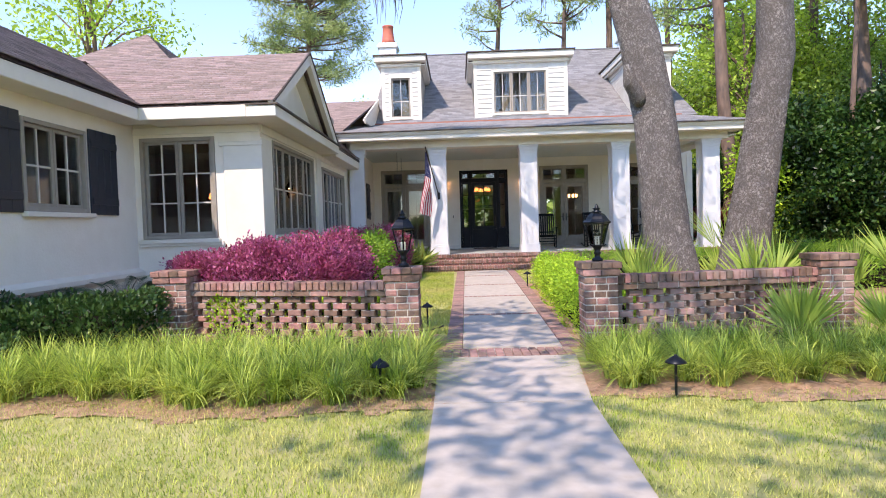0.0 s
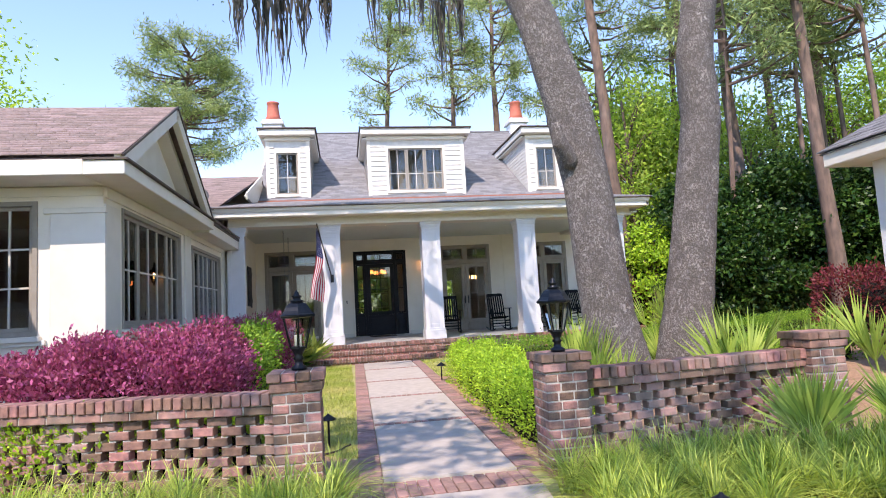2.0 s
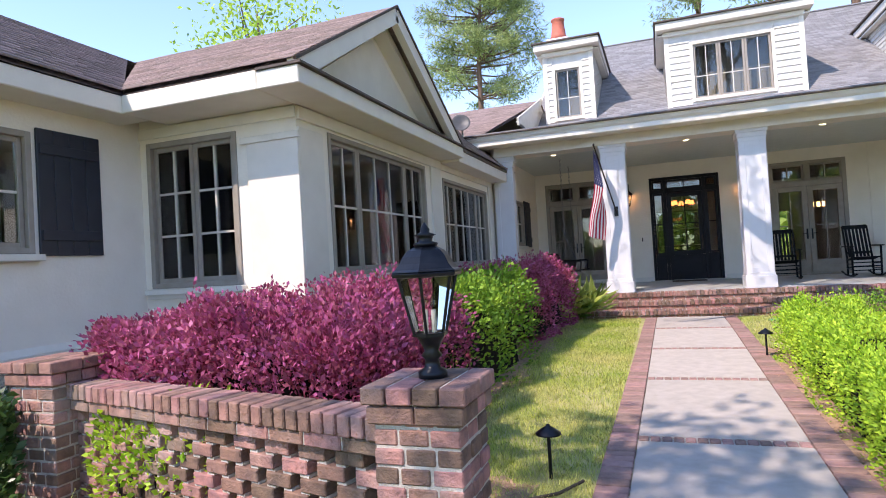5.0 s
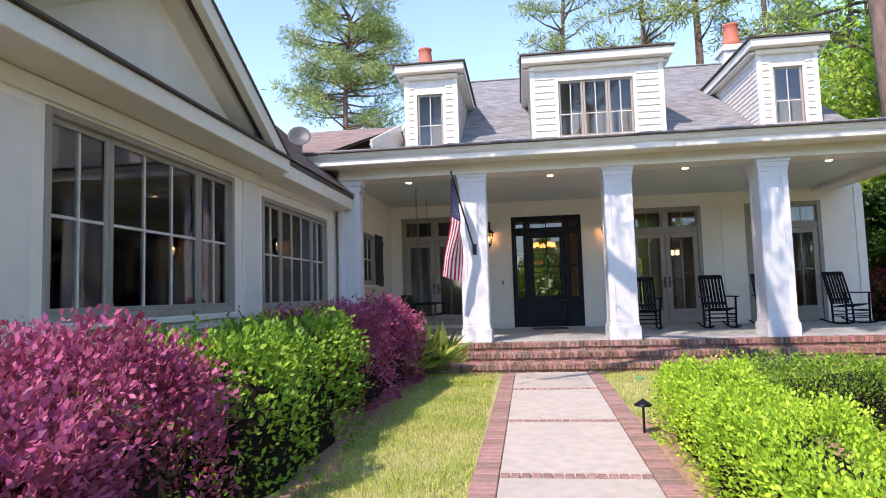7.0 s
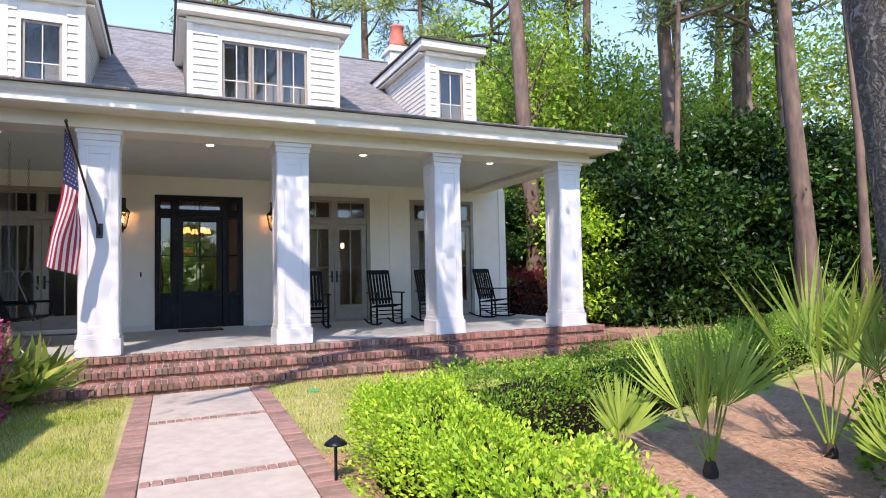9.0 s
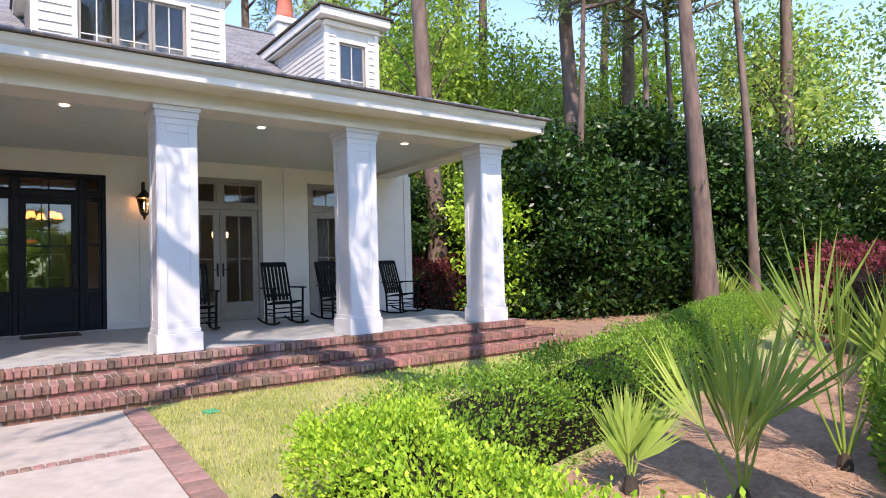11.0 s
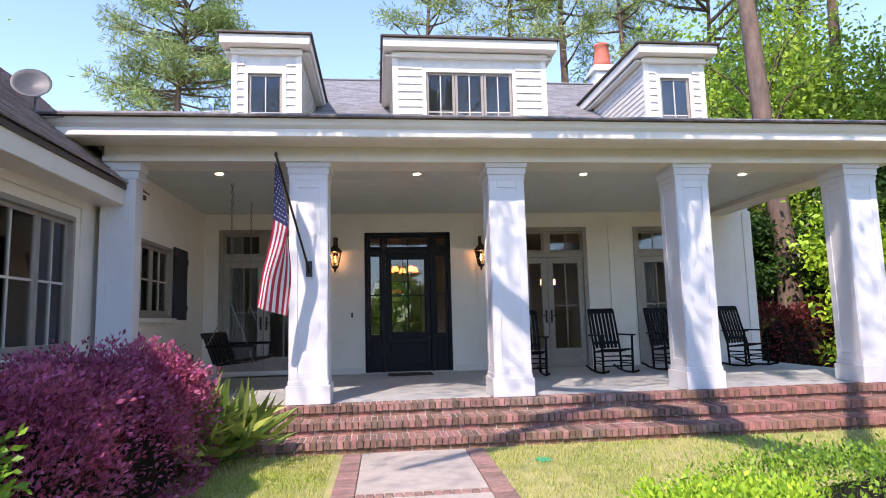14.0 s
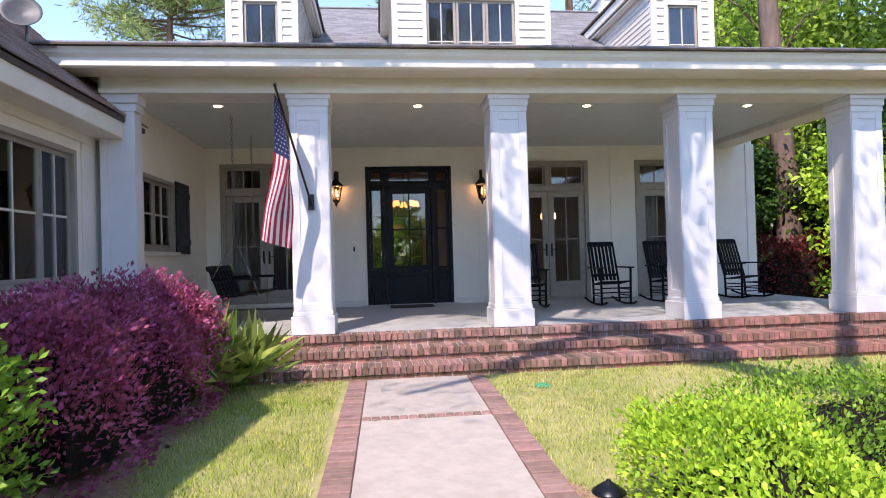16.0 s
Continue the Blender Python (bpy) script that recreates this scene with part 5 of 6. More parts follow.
def moss(parent, spots, seed, nstr=26):
    rng = np.random.default_rng(seed)
    for x, y, z, ln in spots:
        k = nstr
        V, F = [], []
        for i in range(k):
            bx, by, bz = x + rng.normal(0, 0.12), y + rng.normal(0, 0.12), z + rng.uniform(-0.1, 0.1)
            l, a = ln * rng.uniform(0.4, 1.0), rng.uniform(0, 6.3)
            o, N = len(V), 7
            for j in range(N):
                t = j / (N - 1)
                w = 0.035 * (1 - t) * (0.5 + rng.uniform(0, 1)) + 0.004
                cx, cy = bx * (1 - 0.5 * t) + x * 0.5 * t + rng.normal(0, 0.025), by * (1 - 0.5 * t) + y * 0.5 * t + rng.normal(0, 0.025)
                V += [(cx - w * math.cos(a), cy - w * math.sin(a), bz - l * t), (cx + w * math.cos(a), cy + w * math.sin(a), bz - l * t)]
            F += [(o + 2 * j, o + 2 * j + 1, o + 2 * j + 3, o + 2 * j + 2) for j in range(N - 1)]
        arrays_mesh("moss_beard", V, F, M_MOSS, parent, "grey hanging Spanish moss")


def crown(parent, centres, per, spread, size, material, seed, flat=0.6, ratio=0.5):
    rng = np.random.default_rng(seed)
    c = np.repeat(np.array(centres, float), per, 0)
    k = len(c)
    g = rng.normal(0, 1, (k, 3)) * (spread, spread, spread * flat)
    aim = unit(rng.normal(0, 1, (k, 3)) + unit(g) * 0.7)
    return leaves("crown", c + g, aim, size, material, parent, rng, ratio)


oak = thing("live_oak", (3.45, 10.0, 0.05), "leaning live oak with grey furrowed bark", "tree")
b_ = bmesh.new()
bark_tube(b_, [(3.58, 9.98, -0.1), (3.55, 10.0, 0.35), (3.47, 10.05, 1.2), (3.34, 10.12, 3.0), (3.15, 10.2, 4.2), (2.84, 10.3, 5.4), (2.3, 10.5, 6.8), (1.4, 10.9, 8.0), (0.2, 11.6, 8.9)], [0.66, 0.41, 0.32, 0.31, 0.31, 0.29, 0.26, 0.22, 0.16], 26, 3)
part("trunk", b_, M_BARK, oak, smooth=True)
b_ = bmesh.new()
bark_tube(b_, [(3.10, 10.0, 3.25), (2.88, 9.85, 3.5), (2.82, 9.8, 3.75)], [0.12, 0.09, 0.04], 10, 4)
part("broken_stub", b_, M_BARK, oak, "pale broken branch stub", True)
OAK_ARMS = [((0.2, 11.6, 8.9), (-1.4, 13.2, 9.0), (-2.2, 15.5, 8.8), 0.17), ((1.4, 10.9, 8.0), (1.6, 13.0, 9.2), (2.4, 16.0, 9.6), 0.15), ((2.3, 10.5, 6.8), (3.4, 11.5, 8.6), (4.8, 13.5, 10.2), 0.16), ((0.2, 11.6, 8.9), (-1.5, 10.2, 9.8), (-3.5, 8.5, 10.2), 0.15)]
for i, (p, q, r, w) in enumerate(OAK_ARMS):
    b_ = bmesh.new()
    bark_tube(b_, [p, q, r], [w, w * 0.7, w * 0.3], 9, 10 + i)
    part("limb", b_, M_BARK, oak, smooth=True)
crown(oak, [(-1.6, 13.3, 9.5), (-2.3, 15.3, 9.3), (1.6, 13.2, 9.9), (2.4, 16.0, 10.2), (4.6, 13.2, 10.6), (-3.4, 8.6, 10.6), (-1.2, 10.4, 10.4), (0.6, 11.6, 10.2)], 480, 0.75, 0.10, M_OAK, 61, 0.45)
crown(oak, [(-4.4, 11.7, 10.0), (-2.5, 12.0, 10.3), (-0.6, 12.2, 10.1), (1.0, 12.0, 10.3), (2.8, 12.1, 10.1), (3.6, 11.5, 10.4)], 620, 0.85, 0.11, M_OAK, 64, 0.4)
moss(oak, [(-1.0, 15.0, 8.4, 2.3), (-1.5, 15.3, 8.6, 2.4), (-0.6, 15.0, 8.5, 2.0), (-1.9, 14.9, 8.7, 1.9), (-0.1, 15.2, 8.6, 1.6), (0.9, 14.2, 8.9, 2.2), (1.5, 14.6, 8.9, 2.0), (2.0, 15.5, 9.2, 1.9), (2.5, 16.0, 9.3, 2.9), (3.1, 16.4, 9.4, 2.0), (3.6, 13.2, 9.3, 1.6), (2.2, 13.6, 9.0, 1.5)], 62)
oak2 = thing("live_oak", (4.95, 10.7, 0.03), "upright live oak with dark grey bark", "tree")
b_ = bmesh.new()
bark_tube(b_, [(4.88, 10.8, -0.1), (4.92, 10.75, 0.35), (5.0, 10.7, 1.2), (5.2, 10.6, 2.8), (5.36, 10.5, 4.0), (5.34, 10.45, 5.0), (5.55, 10.4, 6.2), (6.0, 10.3, 8.0)], [0.58, 0.40, 0.33, 0.30, 0.29, 0.28, 0.25, 0.2], 22, 7)
part("trunk", b_, M_BARK, oak2, smooth=True)
b_ = bmesh.new()
bark_tube(b_, [(5.5, 10.4, 5.9), (5.8, 10.4, 6.5), (6.3, 10.3, 7.4), (7.0, 10.3, 8.6)], [0.24, 0.2, 0.17, 0.1], 12, 8)
part("limb", b_, M_BARK, oak2, smooth=True)
crown(oak2, [(6.0, 10.3, 9.0), (7.2, 10.4, 8.8), (6.6, 11.5, 9.6), (8.2, 11.1, 9.2)], 450, 0.7, 0.10, M_OAK, 63, 0.5)

# ---- woods ----


def pine(name, height, r, lean, seed, crown_from, per, label, mat_leaf=M_PINE, size=0.34, wide=2.9, clumps=30, taper=0.3):
    rng = np.random.default_rng(seed)
    t = thing(name, (0, 0, 0), label, "tree", "pines of the wood")
    b_ = bmesh.new()
    n = 7
    pts = [(lean[0] * (i / n) ** 1.4 + rng.normal(0, 0.06), lean[1] * (i / n) ** 1.4 + rng.normal(0, 0.06), -0.3 + (height + 0.3) * i / n) for i in range(n + 1)]
    rad = [r * (1 - 0.78 * i / n) * (1.25 if i == 0 else 1) for i in range(n + 1)]
    bark_tube(b_, pts, rad, 10, seed)
    part("trunk", b_, M_PBARK, t, smooth=True)
    P = np.array(pts)
    cen = []
    for i in range(clumps):
        z = crown_from + (height - crown_from) * rng.uniform(0, 1) ** 0.8
        f = np.clip(z / height * n, 0, n - 0.01)
        j = int(f)
        base = P[j] + (P[j + 1] - P[j]) * (f - j)
        a = rng.uniform(0, 6.28)
        reach = wide * (1.0 - taper * (z - crown_from) / (height - crown_from)) * rng.uniform(0.45, 1.0)
        tip = base + np.array([math.cos(a) * reach, math.sin(a) * reach, rng.uniform(0.1, 0.9)])
        mid = (base + tip) / 2 + np.array([0, 0, -0.15])
        bl = bmesh.new()
        tube(bl, [base, mid, tip], [0.07, 0.045, 0.015], 5, False)
        part("limb", bl, M_PBARK, t)
        cen += [tip, (mid + tip) / 2 + rng.normal(0, 0.2, 3)]
    crown(t, cen, per, 0.29, size, mat_leaf, seed + 1, 0.62, 0.16)
    return t


def leafy(name, height, seed, per, label, material, size=0.18, wide=2.8, clumps=44, group="trees of the wood", low=0.3, spread=0.55):
    rng = np.random.default_rng(seed)
    t = thing(name, (0, 0, 0), label, "tree", group)
    b_ = bmesh.new()
    bark_tube(b_, [(0, 0, -0.3), (0.1, 0, height * 0.3), (0.3, 0.15, height * 0.65), (0.2, 0.2, height * 0.95)], [0.2, 0.15, 0.09, 0.03], 8, seed)
    part("trunk", b_, M_PBARK, t, smooth=True)
    cen = []
    for i in range(clumps):
        z = height * rng.uniform(low, 1.0)
        a, q = rng.uniform(0, 6.28), (z / height - low) / (1 - low)
        reach = wide * math.sqrt(max(0.05, 1 - (2 * q - 0.8) ** 2 / 1.6)) * rng.uniform(0.3, 1.0)
        tip = np.array([0.2 + math.cos(a) * reach, 0.1 + math.sin(a) * reach, z])
        bl = bmesh.new()
        tube(bl, [(0.2, 0.1, z * 0.8), tip * (0.5, 0.5, 0.93), tip], [0.05, 0.03, 0.01], 4, False)
        part("limb", bl, M_PBARK, t)
        cen.append(tip)
    crown(t, cen, per, spread, size, material, seed + 1, 0.7)
    return t


pa = pine("pine_tree", 19, 0.26, (0.8, 0.3), 71, 11, 110, "tall pine with a reddish bare trunk and high crown")
pb = pine("pine_tree", 22, 0.30, (-1.2, 0.4), 72, 13, 110, "tall leaning pine with dark bark")
pc = pine("pine_tree", 18.5, 0.34, (0.5, 0), 73, 11.4, 150, "big round-crowned pine behind the house", size=0.34, wide=4.2, clumps=84, taper=0.25)
pd = pine("pine_tree", 15, 0.12, (0.7, 0.2), 74, 8, 80, "slender young pine in the wood")
pa.matrix_basis, pb.matrix_basis = pose(14.8, 18.6, 0.1, 0, 0, 120), pose(11.0, 24.8, 0.1, 0, 0, 0)
pc.matrix_basis, pd.matrix_basis = pose(-9.7, 42, 0.1), pose(15.9, 21, 0.1)
for src, x, y, rz, s in ((pa, 15.0, 23, 200, 1.1), (pb, 17.1, 29.7, 80, 1.0), (pd, 16.4, 18.2, 40, 1.1), (pb, 20, 25, 150, 1.05), (pa, 6.2, 35, 30, 1.0), (pb, 9.0, 36, 260, 1.0), (pa, 22, 20, 300, 1.1), (pd, 19, 22, 160, 1.1), (pa, 19, 34, 10, 1.2), (pb, 25, 30, 100, 1.1), (pb, 2.5, 40, 190, 0.95), (pa, 14, 40, 70, 1.15), (pa, 26, 15, 10, 1.1), (pb, 28, 22, 20, 1.1), (pd, 13.5, 21.5, 250, 1.0), (pd, 12.8, 31, 10, 1.2), (pa, 21, 28, 140, 1.1)):
    copy_thing(src, pose(x, y, 0.1, 0, 0, rz) @ Matrix.Scale(s, 4))
la = leafy("broadleaf_tree", 10, 81, 190, "light green spring-leaved tree", M_SPRING)
lb = leafy("broadleaf_tree", 8, 82, 190, "feathery green broadleaf tree", M_FAR, size=0.17, wide=3.2)
la.matrix_basis, lb.matrix_basis = pose(13.5, 33, 0.1), pose(17.5, 26, 0.1)
for src, x, y, rz, s in ((la, 8.5, 39, 40, 1.0), (la, 4.5, 44, 90, 1.15), (lb, 22, 31, 120, 1.3), (la, 20, 38, 10, 1.2), (lb, 11, 31, 200, 1.0), (la, 26, 27, 70, 1.2), (lb, 25, 21, 0, 1.3), (lb, 30, 17, 100, 1.4), (la, -17, 29, 10, 1.45), (la, -18, 33, 100, 1.05), (lb, -22, 24, 30, 1.2), (lb, -1.5, 50, 0, 1.1), (la, -8, 52, 0, 1.15), (la, -13, 47, 0, 1.0), (lb, 15, 45, 0, 1.5), (la, 31, 33, 0, 1.4), (lb, 33, 24, 0, 1.4), (lb, 23, 13, 60, 1.1), (lb, 26, 8, 60, 1.1), (la, 20, 45, 60, 1.5), (lb, 10, 50, 60, 1.5), (la, 18.5, 29, 130, 1.1), (la, 16, 36, 260, 1.5), (la, 13.0, 28.0, 20, 1.1), (la, 18.0, 31.5, 170, 1.25), (la, 22.5, 27.0, 300, 1.15), (la, 27.0, 23.5, 220, 1.2), (lb, 15.5, 31.0, 80, 1.35)):
    copy_thing(src, pose(x, y, 0.1, 0, 0, rz) @ Matrix.Scale(s, 4))
# the thicket beyond the porch's end
th1 = leafy("thicket_tree", 5.0, 91, 420, "dense dark glossy evergreen thicket", M_MAG, size=0.17, wide=2.2, clumps=84, group="evergreen thicket", low=0.04, spread=0.36)
th1.matrix_basis = pose(12.6, 21.8, 0.1)
for x, y, rz, s in ((15.2, 21.0, 100, 1.06), (18.0, 20.6, 200, 1.05), (21.0, 20.0, 20, 1.0), (24.2, 19.2, 150, 1.0), (13.5, 24.5, 260, 1.0), (17, 24, 300, 1.1), (28, 18, 40, 1.05), (11.0, 25.5, 70, 0.75)):
    copy_thing(th1, pose(x, y, 0.1, 0, 0, rz) @ Matrix.Scale(s, 4))
tm = leafy("young_magnolia", 3.6, 93, 150, "sunlit bright green broadleaf shrub beyond the porch", M_BOX, size=0.15, wide=1.1, clumps=30, group="", low=0.08, spread=0.28)
tm.matrix_basis = pose(10.6, 22.2, 0.1)
# far woods all round
rng = np.random.default_rng(99)
k = 52000
ang = rng.uniform(0, 2 * np.pi, k)
R = rng.uniform(62, 85, k)
hgt = (9 + 4.5 * np.sin(ang * 9) + 3 * np.sin(ang * 23 + 1) + 2 * np.sin(ang * 51)) * np.where(np.cos(ang - 0.15) < -0.1, 0.75, 1.0)
base = np.c_[np.sin(ang + 0.6) * R, np.cos(ang + 0.6) * R + 12, np.abs(hgt) * rng.uniform(0, 1, k) ** 0.8]
tagged(leaves("far_woods", base, unit(rng.normal(0, 1, (k, 3))), 1.5, M_FAR, None, rng, 0.6), "distant green woods round the garden", "woods", kind="stuff")
# tree behind the viewer, whose crown dapples the walk
oak3 = thing("live_oak", (8.2, -6.4, 0), "spreading live oak that shades the lawn and the walk", "tree")
b_ = bmesh.new()
bark_tube(b_, [(8.2, -6.4, -0.1), (8.2, -6.4, 0.5), (8.0, -6.3, 2.5), (7.4, -6.1, 4.8), (6.4, -5.8, 7.0)], [0.6, 0.42, 0.36, 0.32, 0.26], 16, 17)
part("trunk", b_, M_BARK, oak3, smooth=True)
SHADE = [(-3.7, 1.6, 9.0), (-3.2, 2.4, 9.1), (-3.9, -0.9, 9.0), (-3.2, -2.6, 9.0), (-0.9, -4.2, 9.0), (0.3, -4.8, 9.3), (1.3, -4.2, 9.0), (-2.0, -5.0, 9.0), (-3.1, 1.9, 9.2), (2.3, -5.0, 9.2), (-1.5, 0.2, 9.0), (-0.5, 0.1, 9.1), (0.5, 0.0, 9.0), (-0.2, -3.0, 9.0), (1.2, -2.8, 9.1)]
for i, c in enumerate(SHADE):
    b_ = bmesh.new()
    bark_tube(b_, [(6.4, -5.8, 6.9), (c[0] * 0.5 + 3.4 + 0.5 * math.sin(i * 2.1), (c[1] - 5.8) / 2 + 0.6 * math.cos(i * 1.7), 8.6), c], [0.08, 0.045, 0.02], 7, 30 + i)
    part("limb", b_, M_BARK, oak3, smooth=True)
crown(oak3, SHADE, 260, 0.6, 0.24, M_OAK, 65, 0.5)
# ---- brick piers and walls ----


def brick_pier(x0, y0, w, top, label):
    p = thing("brick_pier", (x0 + w / 2, y0 + w / 2, 0), label, "pier", "brick piers")
    h, n = 0.076, 11
    part("mortar_core", boxes((x0 + 0.006, x0 + w - 0.006, y0 + 0.006, y0 + w - 0.006, -0.1, top - 0.01)), M_MORTAR, p)
    rnd = random.Random(int(x0 * 100))
    d = 0.098
    L = (w - d) / 2 - 0.01
    for c in range(n + 1):
        z = top - 0.155 - h * c + 0.033 - 0.01
        for side in range(4):
            off = d + 0.01 if c % 2 else 0.0
            for i in range(2):
                a = off + i * (L + 0.01) + L / 2
                j = rnd.uniform(-0.004, 0.004)
                u, v = a, 0.098 / 2 + j
                px, py, rz = ((u, v, 0), (w - v, u, 90), (w - u, w - v, 180), (v, w - u, 270))[side]
                brick(p, pose(x0 + px, y0 + py, z, 0, 0, rz + rnd.uniform(-0.8, 0.8)), (L, 0.10, 0.064))
    for c, (e, z) in enumerate(((0.025, top - 0.118), (0.04, top - 0.04))):
        for i in range(2):
            for j in range(4):
                ww, dd = (w + 2 * e) / 2, (w + 2 * e) / 4
                if c:
                    cx, cy, rz = x0 - e + dd * (j + 0.5), y0 - e + ww * (i + 0.5), 90
                else:
                    cx, cy, rz = x0 - e + ww * (i + 0.5), y0 - e + dd * (j + 0.5), 0
                brick(p, pose(cx, cy, z, 0, 0, rz + rnd.uniform(-0.6, 0.6)), (round(ww - 0.008, 3), round(dd - 0.008, 3), 0.07))
    return p


brick_pier(-0.56, 7.3, 0.365, 1.0, "weathered brick gate pier carrying a lantern")
brick_pier(1.635, 7.3, 0.365, 1.0, "weathered brick gate pier carrying a lantern")
brick_pier(-3.42, 7.85, 0.38, 1.0, "weathered brick end pier beside dark shrubs")
brick_pier(4.38, 7.62, 0.37, 1.0, "weathered brick end pier among palmettos")


def open_wall(p, q, label):
    """A low wall of brick with open joints, capped with bricks on edge."""
    p, q = Vector((*p, 0)), Vector((*q, 0))
    d = (q - p)
    L = d.length
    d.normalize()
    ang = math.degrees(math.atan2(d.y, d.x))
    w = thing("brick_screen_wall", p, label, "wall", "open brick walls")
    rnd = random.Random(int(p.x * 50))

    def put(u, z, size, turn=0, rx=0):
        c = p + d * u
        brick(w, pose(c.x, c.y, z, rx, 0, ang + turn + rnd.uniform(-0.9, 0.9)), size)
    top = 0.84
    n = int(L / 0.078)
    for i in range(n):
        put((i + 0.5) * L / n, top - 0.048 + rnd.uniform(-0.004, 0.004), (0.066, 0.23, 0.096))
    m = int(L / 0.225)
    s = L / m
    for i in range(m):
        put((i + 0.5) * s, top - 0.135, (round(s - 0.012, 3), 0.19, 0.066))
    for c in range(8):
        z = top - 0.135 - 0.079 * (c + 1)
        if z < 0.0:
            break
        for i in range(m + 1):
            u = (i + (0.5 if c % 2 else 0.0)) * s
            if 0.08 < u < L - 0.08:
                put(u, z + rnd.uniform(-0.002, 0.002), (0.165, 0.10, 0.066))
        for u in (0.04, L - 0.04):
            put(u, z, (0.075, 0.10, 0.066))
    # mortar joints
    bx = bmesh.new()
    m4 = pose(p.x, p.y, 0, 0, 0, ang)
    box(bx, 0, L, -0.085, 0.085, top - 0.165, top - 0.014, m4)
    for c in range(8):
        z = top - 0.135 - 0.079 * (c + 1)
        for i in range(m * 2):
            u = i * s / 2 + s / 4
            box(bx, max(0, u - 0.028), min(L, u + 0.028), -0.038, 0.038, z + 0.032, z + 0.047, m4)
    part("mortar", bx, M_MORTAR, w)


open_wall((-0.56, 7.50), (-3.04, 8.06), "low pierced brick wall with a brick-on-edge cap")
open_wall((2.0, 7.50), (4.38, 7.80), "low pierced brick wall under the oaks")

# ---- gate lanterns, path lights, sconces ----


def hexa(b_, prof, sides=6):
    lathe(b_, prof, (0, 0), sides, math.pi / 6)


def lantern_build(name, label, cat, M, post=True):
    t = thing(name, (0, 0, 0), label, cat)
    b_ = bmesh.new()
    lathe(b_, [(0.062, 0.0), (0.062, 0.025), (0.035, 0.04), (0.03, 0.075), (0.045, 0.09), (0.03, 0.11), (0.045, 0.145), (0.062, 0.17), (0.062, 0.182)], (0, 0), 14)
    part("stem", b_, M, t, smooth=True)
    for k_ in range(6):
        b_ = bmesh.new()
        a = math.pi / 6 + k_ * math.pi / 3
        tube(b_, [(0.068 * math.cos(a), 0.068 * math.sin(a), 0.175), (0.128 * math.cos(a), 0.128 * math.sin(a), 0.425)], 0.007, 5)
        part("bar", b_, M, t)
    b_ = bmesh.new()
    hexa(b_, [(0.076, 0.172), (0.076, 0.186), (0.05, 0.186)])
    part("lower_ring", b_, M, t)
    b_ = bmesh.new()
    hexa(b_, [(0.12, 0.415), (0.15, 0.42), (0.155, 0.432), (0.15, 0.44)])
    part("upper_ring", b_, M, t)
    for k_ in range(6):
        a0, a1 = math.pi / 6 + k_ * math.pi / 3, math.pi / 6 + (k_ + 1) * math.pi / 3
        b_ = bmesh.new()
        q = [(r * math.cos(a), r * math.sin(a), z) for r, a, z in ((0.066, a0, 0.19), (0.066, a1, 0.19), (0.122, a1, 0.415), (0.122, a0, 0.415))]
        b_.faces.new([b_.verts.new(v) for v in q])
        pn = part("pane", b_, M_LGLASS, t)
        pn.visible_shadow = False
    b_ = bmesh.new()
    hexa(b_, [(0.158, 0.44), (0.140, 0.45), (0.119, 0.474), (0.104, 0.502), (0.080, 0.528), (0.048, 0.544), (0.035, 0.548)])
    part("roof", b_, M, t)
    b_ = bmesh.new()
    lathe(b_, [(0.05, 0.545), (0.055, 0.556), (0.03, 0.565), (0.035, 0.585), (0.048, 0.592), (0.02, 0.602), (0.022, 0.615), (0.012, 0.63), (0.003, 0.645)], (0, 0), 12)
    part("finial", b_, M, t, smooth=True)
    for dx in (-0.018, 0.018):
        b_ = bmesh.new()
        tube(b_, [(dx, 0, 0.186), (dx, 0, 0.28)], 0.011, 8)
        part("candle_sleeve", b_, M_CANDLE, t)
        b_ = bmesh.new()
        lathe(b_, [(0.004, 0.28), (0.012, 0.30), (0.010, 0.32), (0.002, 0.345)], (dx, 0), 8)
        part("bulb", b_, M_LGLASS, t)
    return t


lan = lantern_build("pier_lantern", "black six-sided lantern with clear glass on a brick pier", "lantern", M_IRON)
tagged(lan, group="gate lanterns")
lan.matrix_basis = pose(-0.365, 7.485, 0.997, 0, 0, 8)
copy_thing(lan, pose(1.82, 7.485, 0.997, 0, 0, 20))


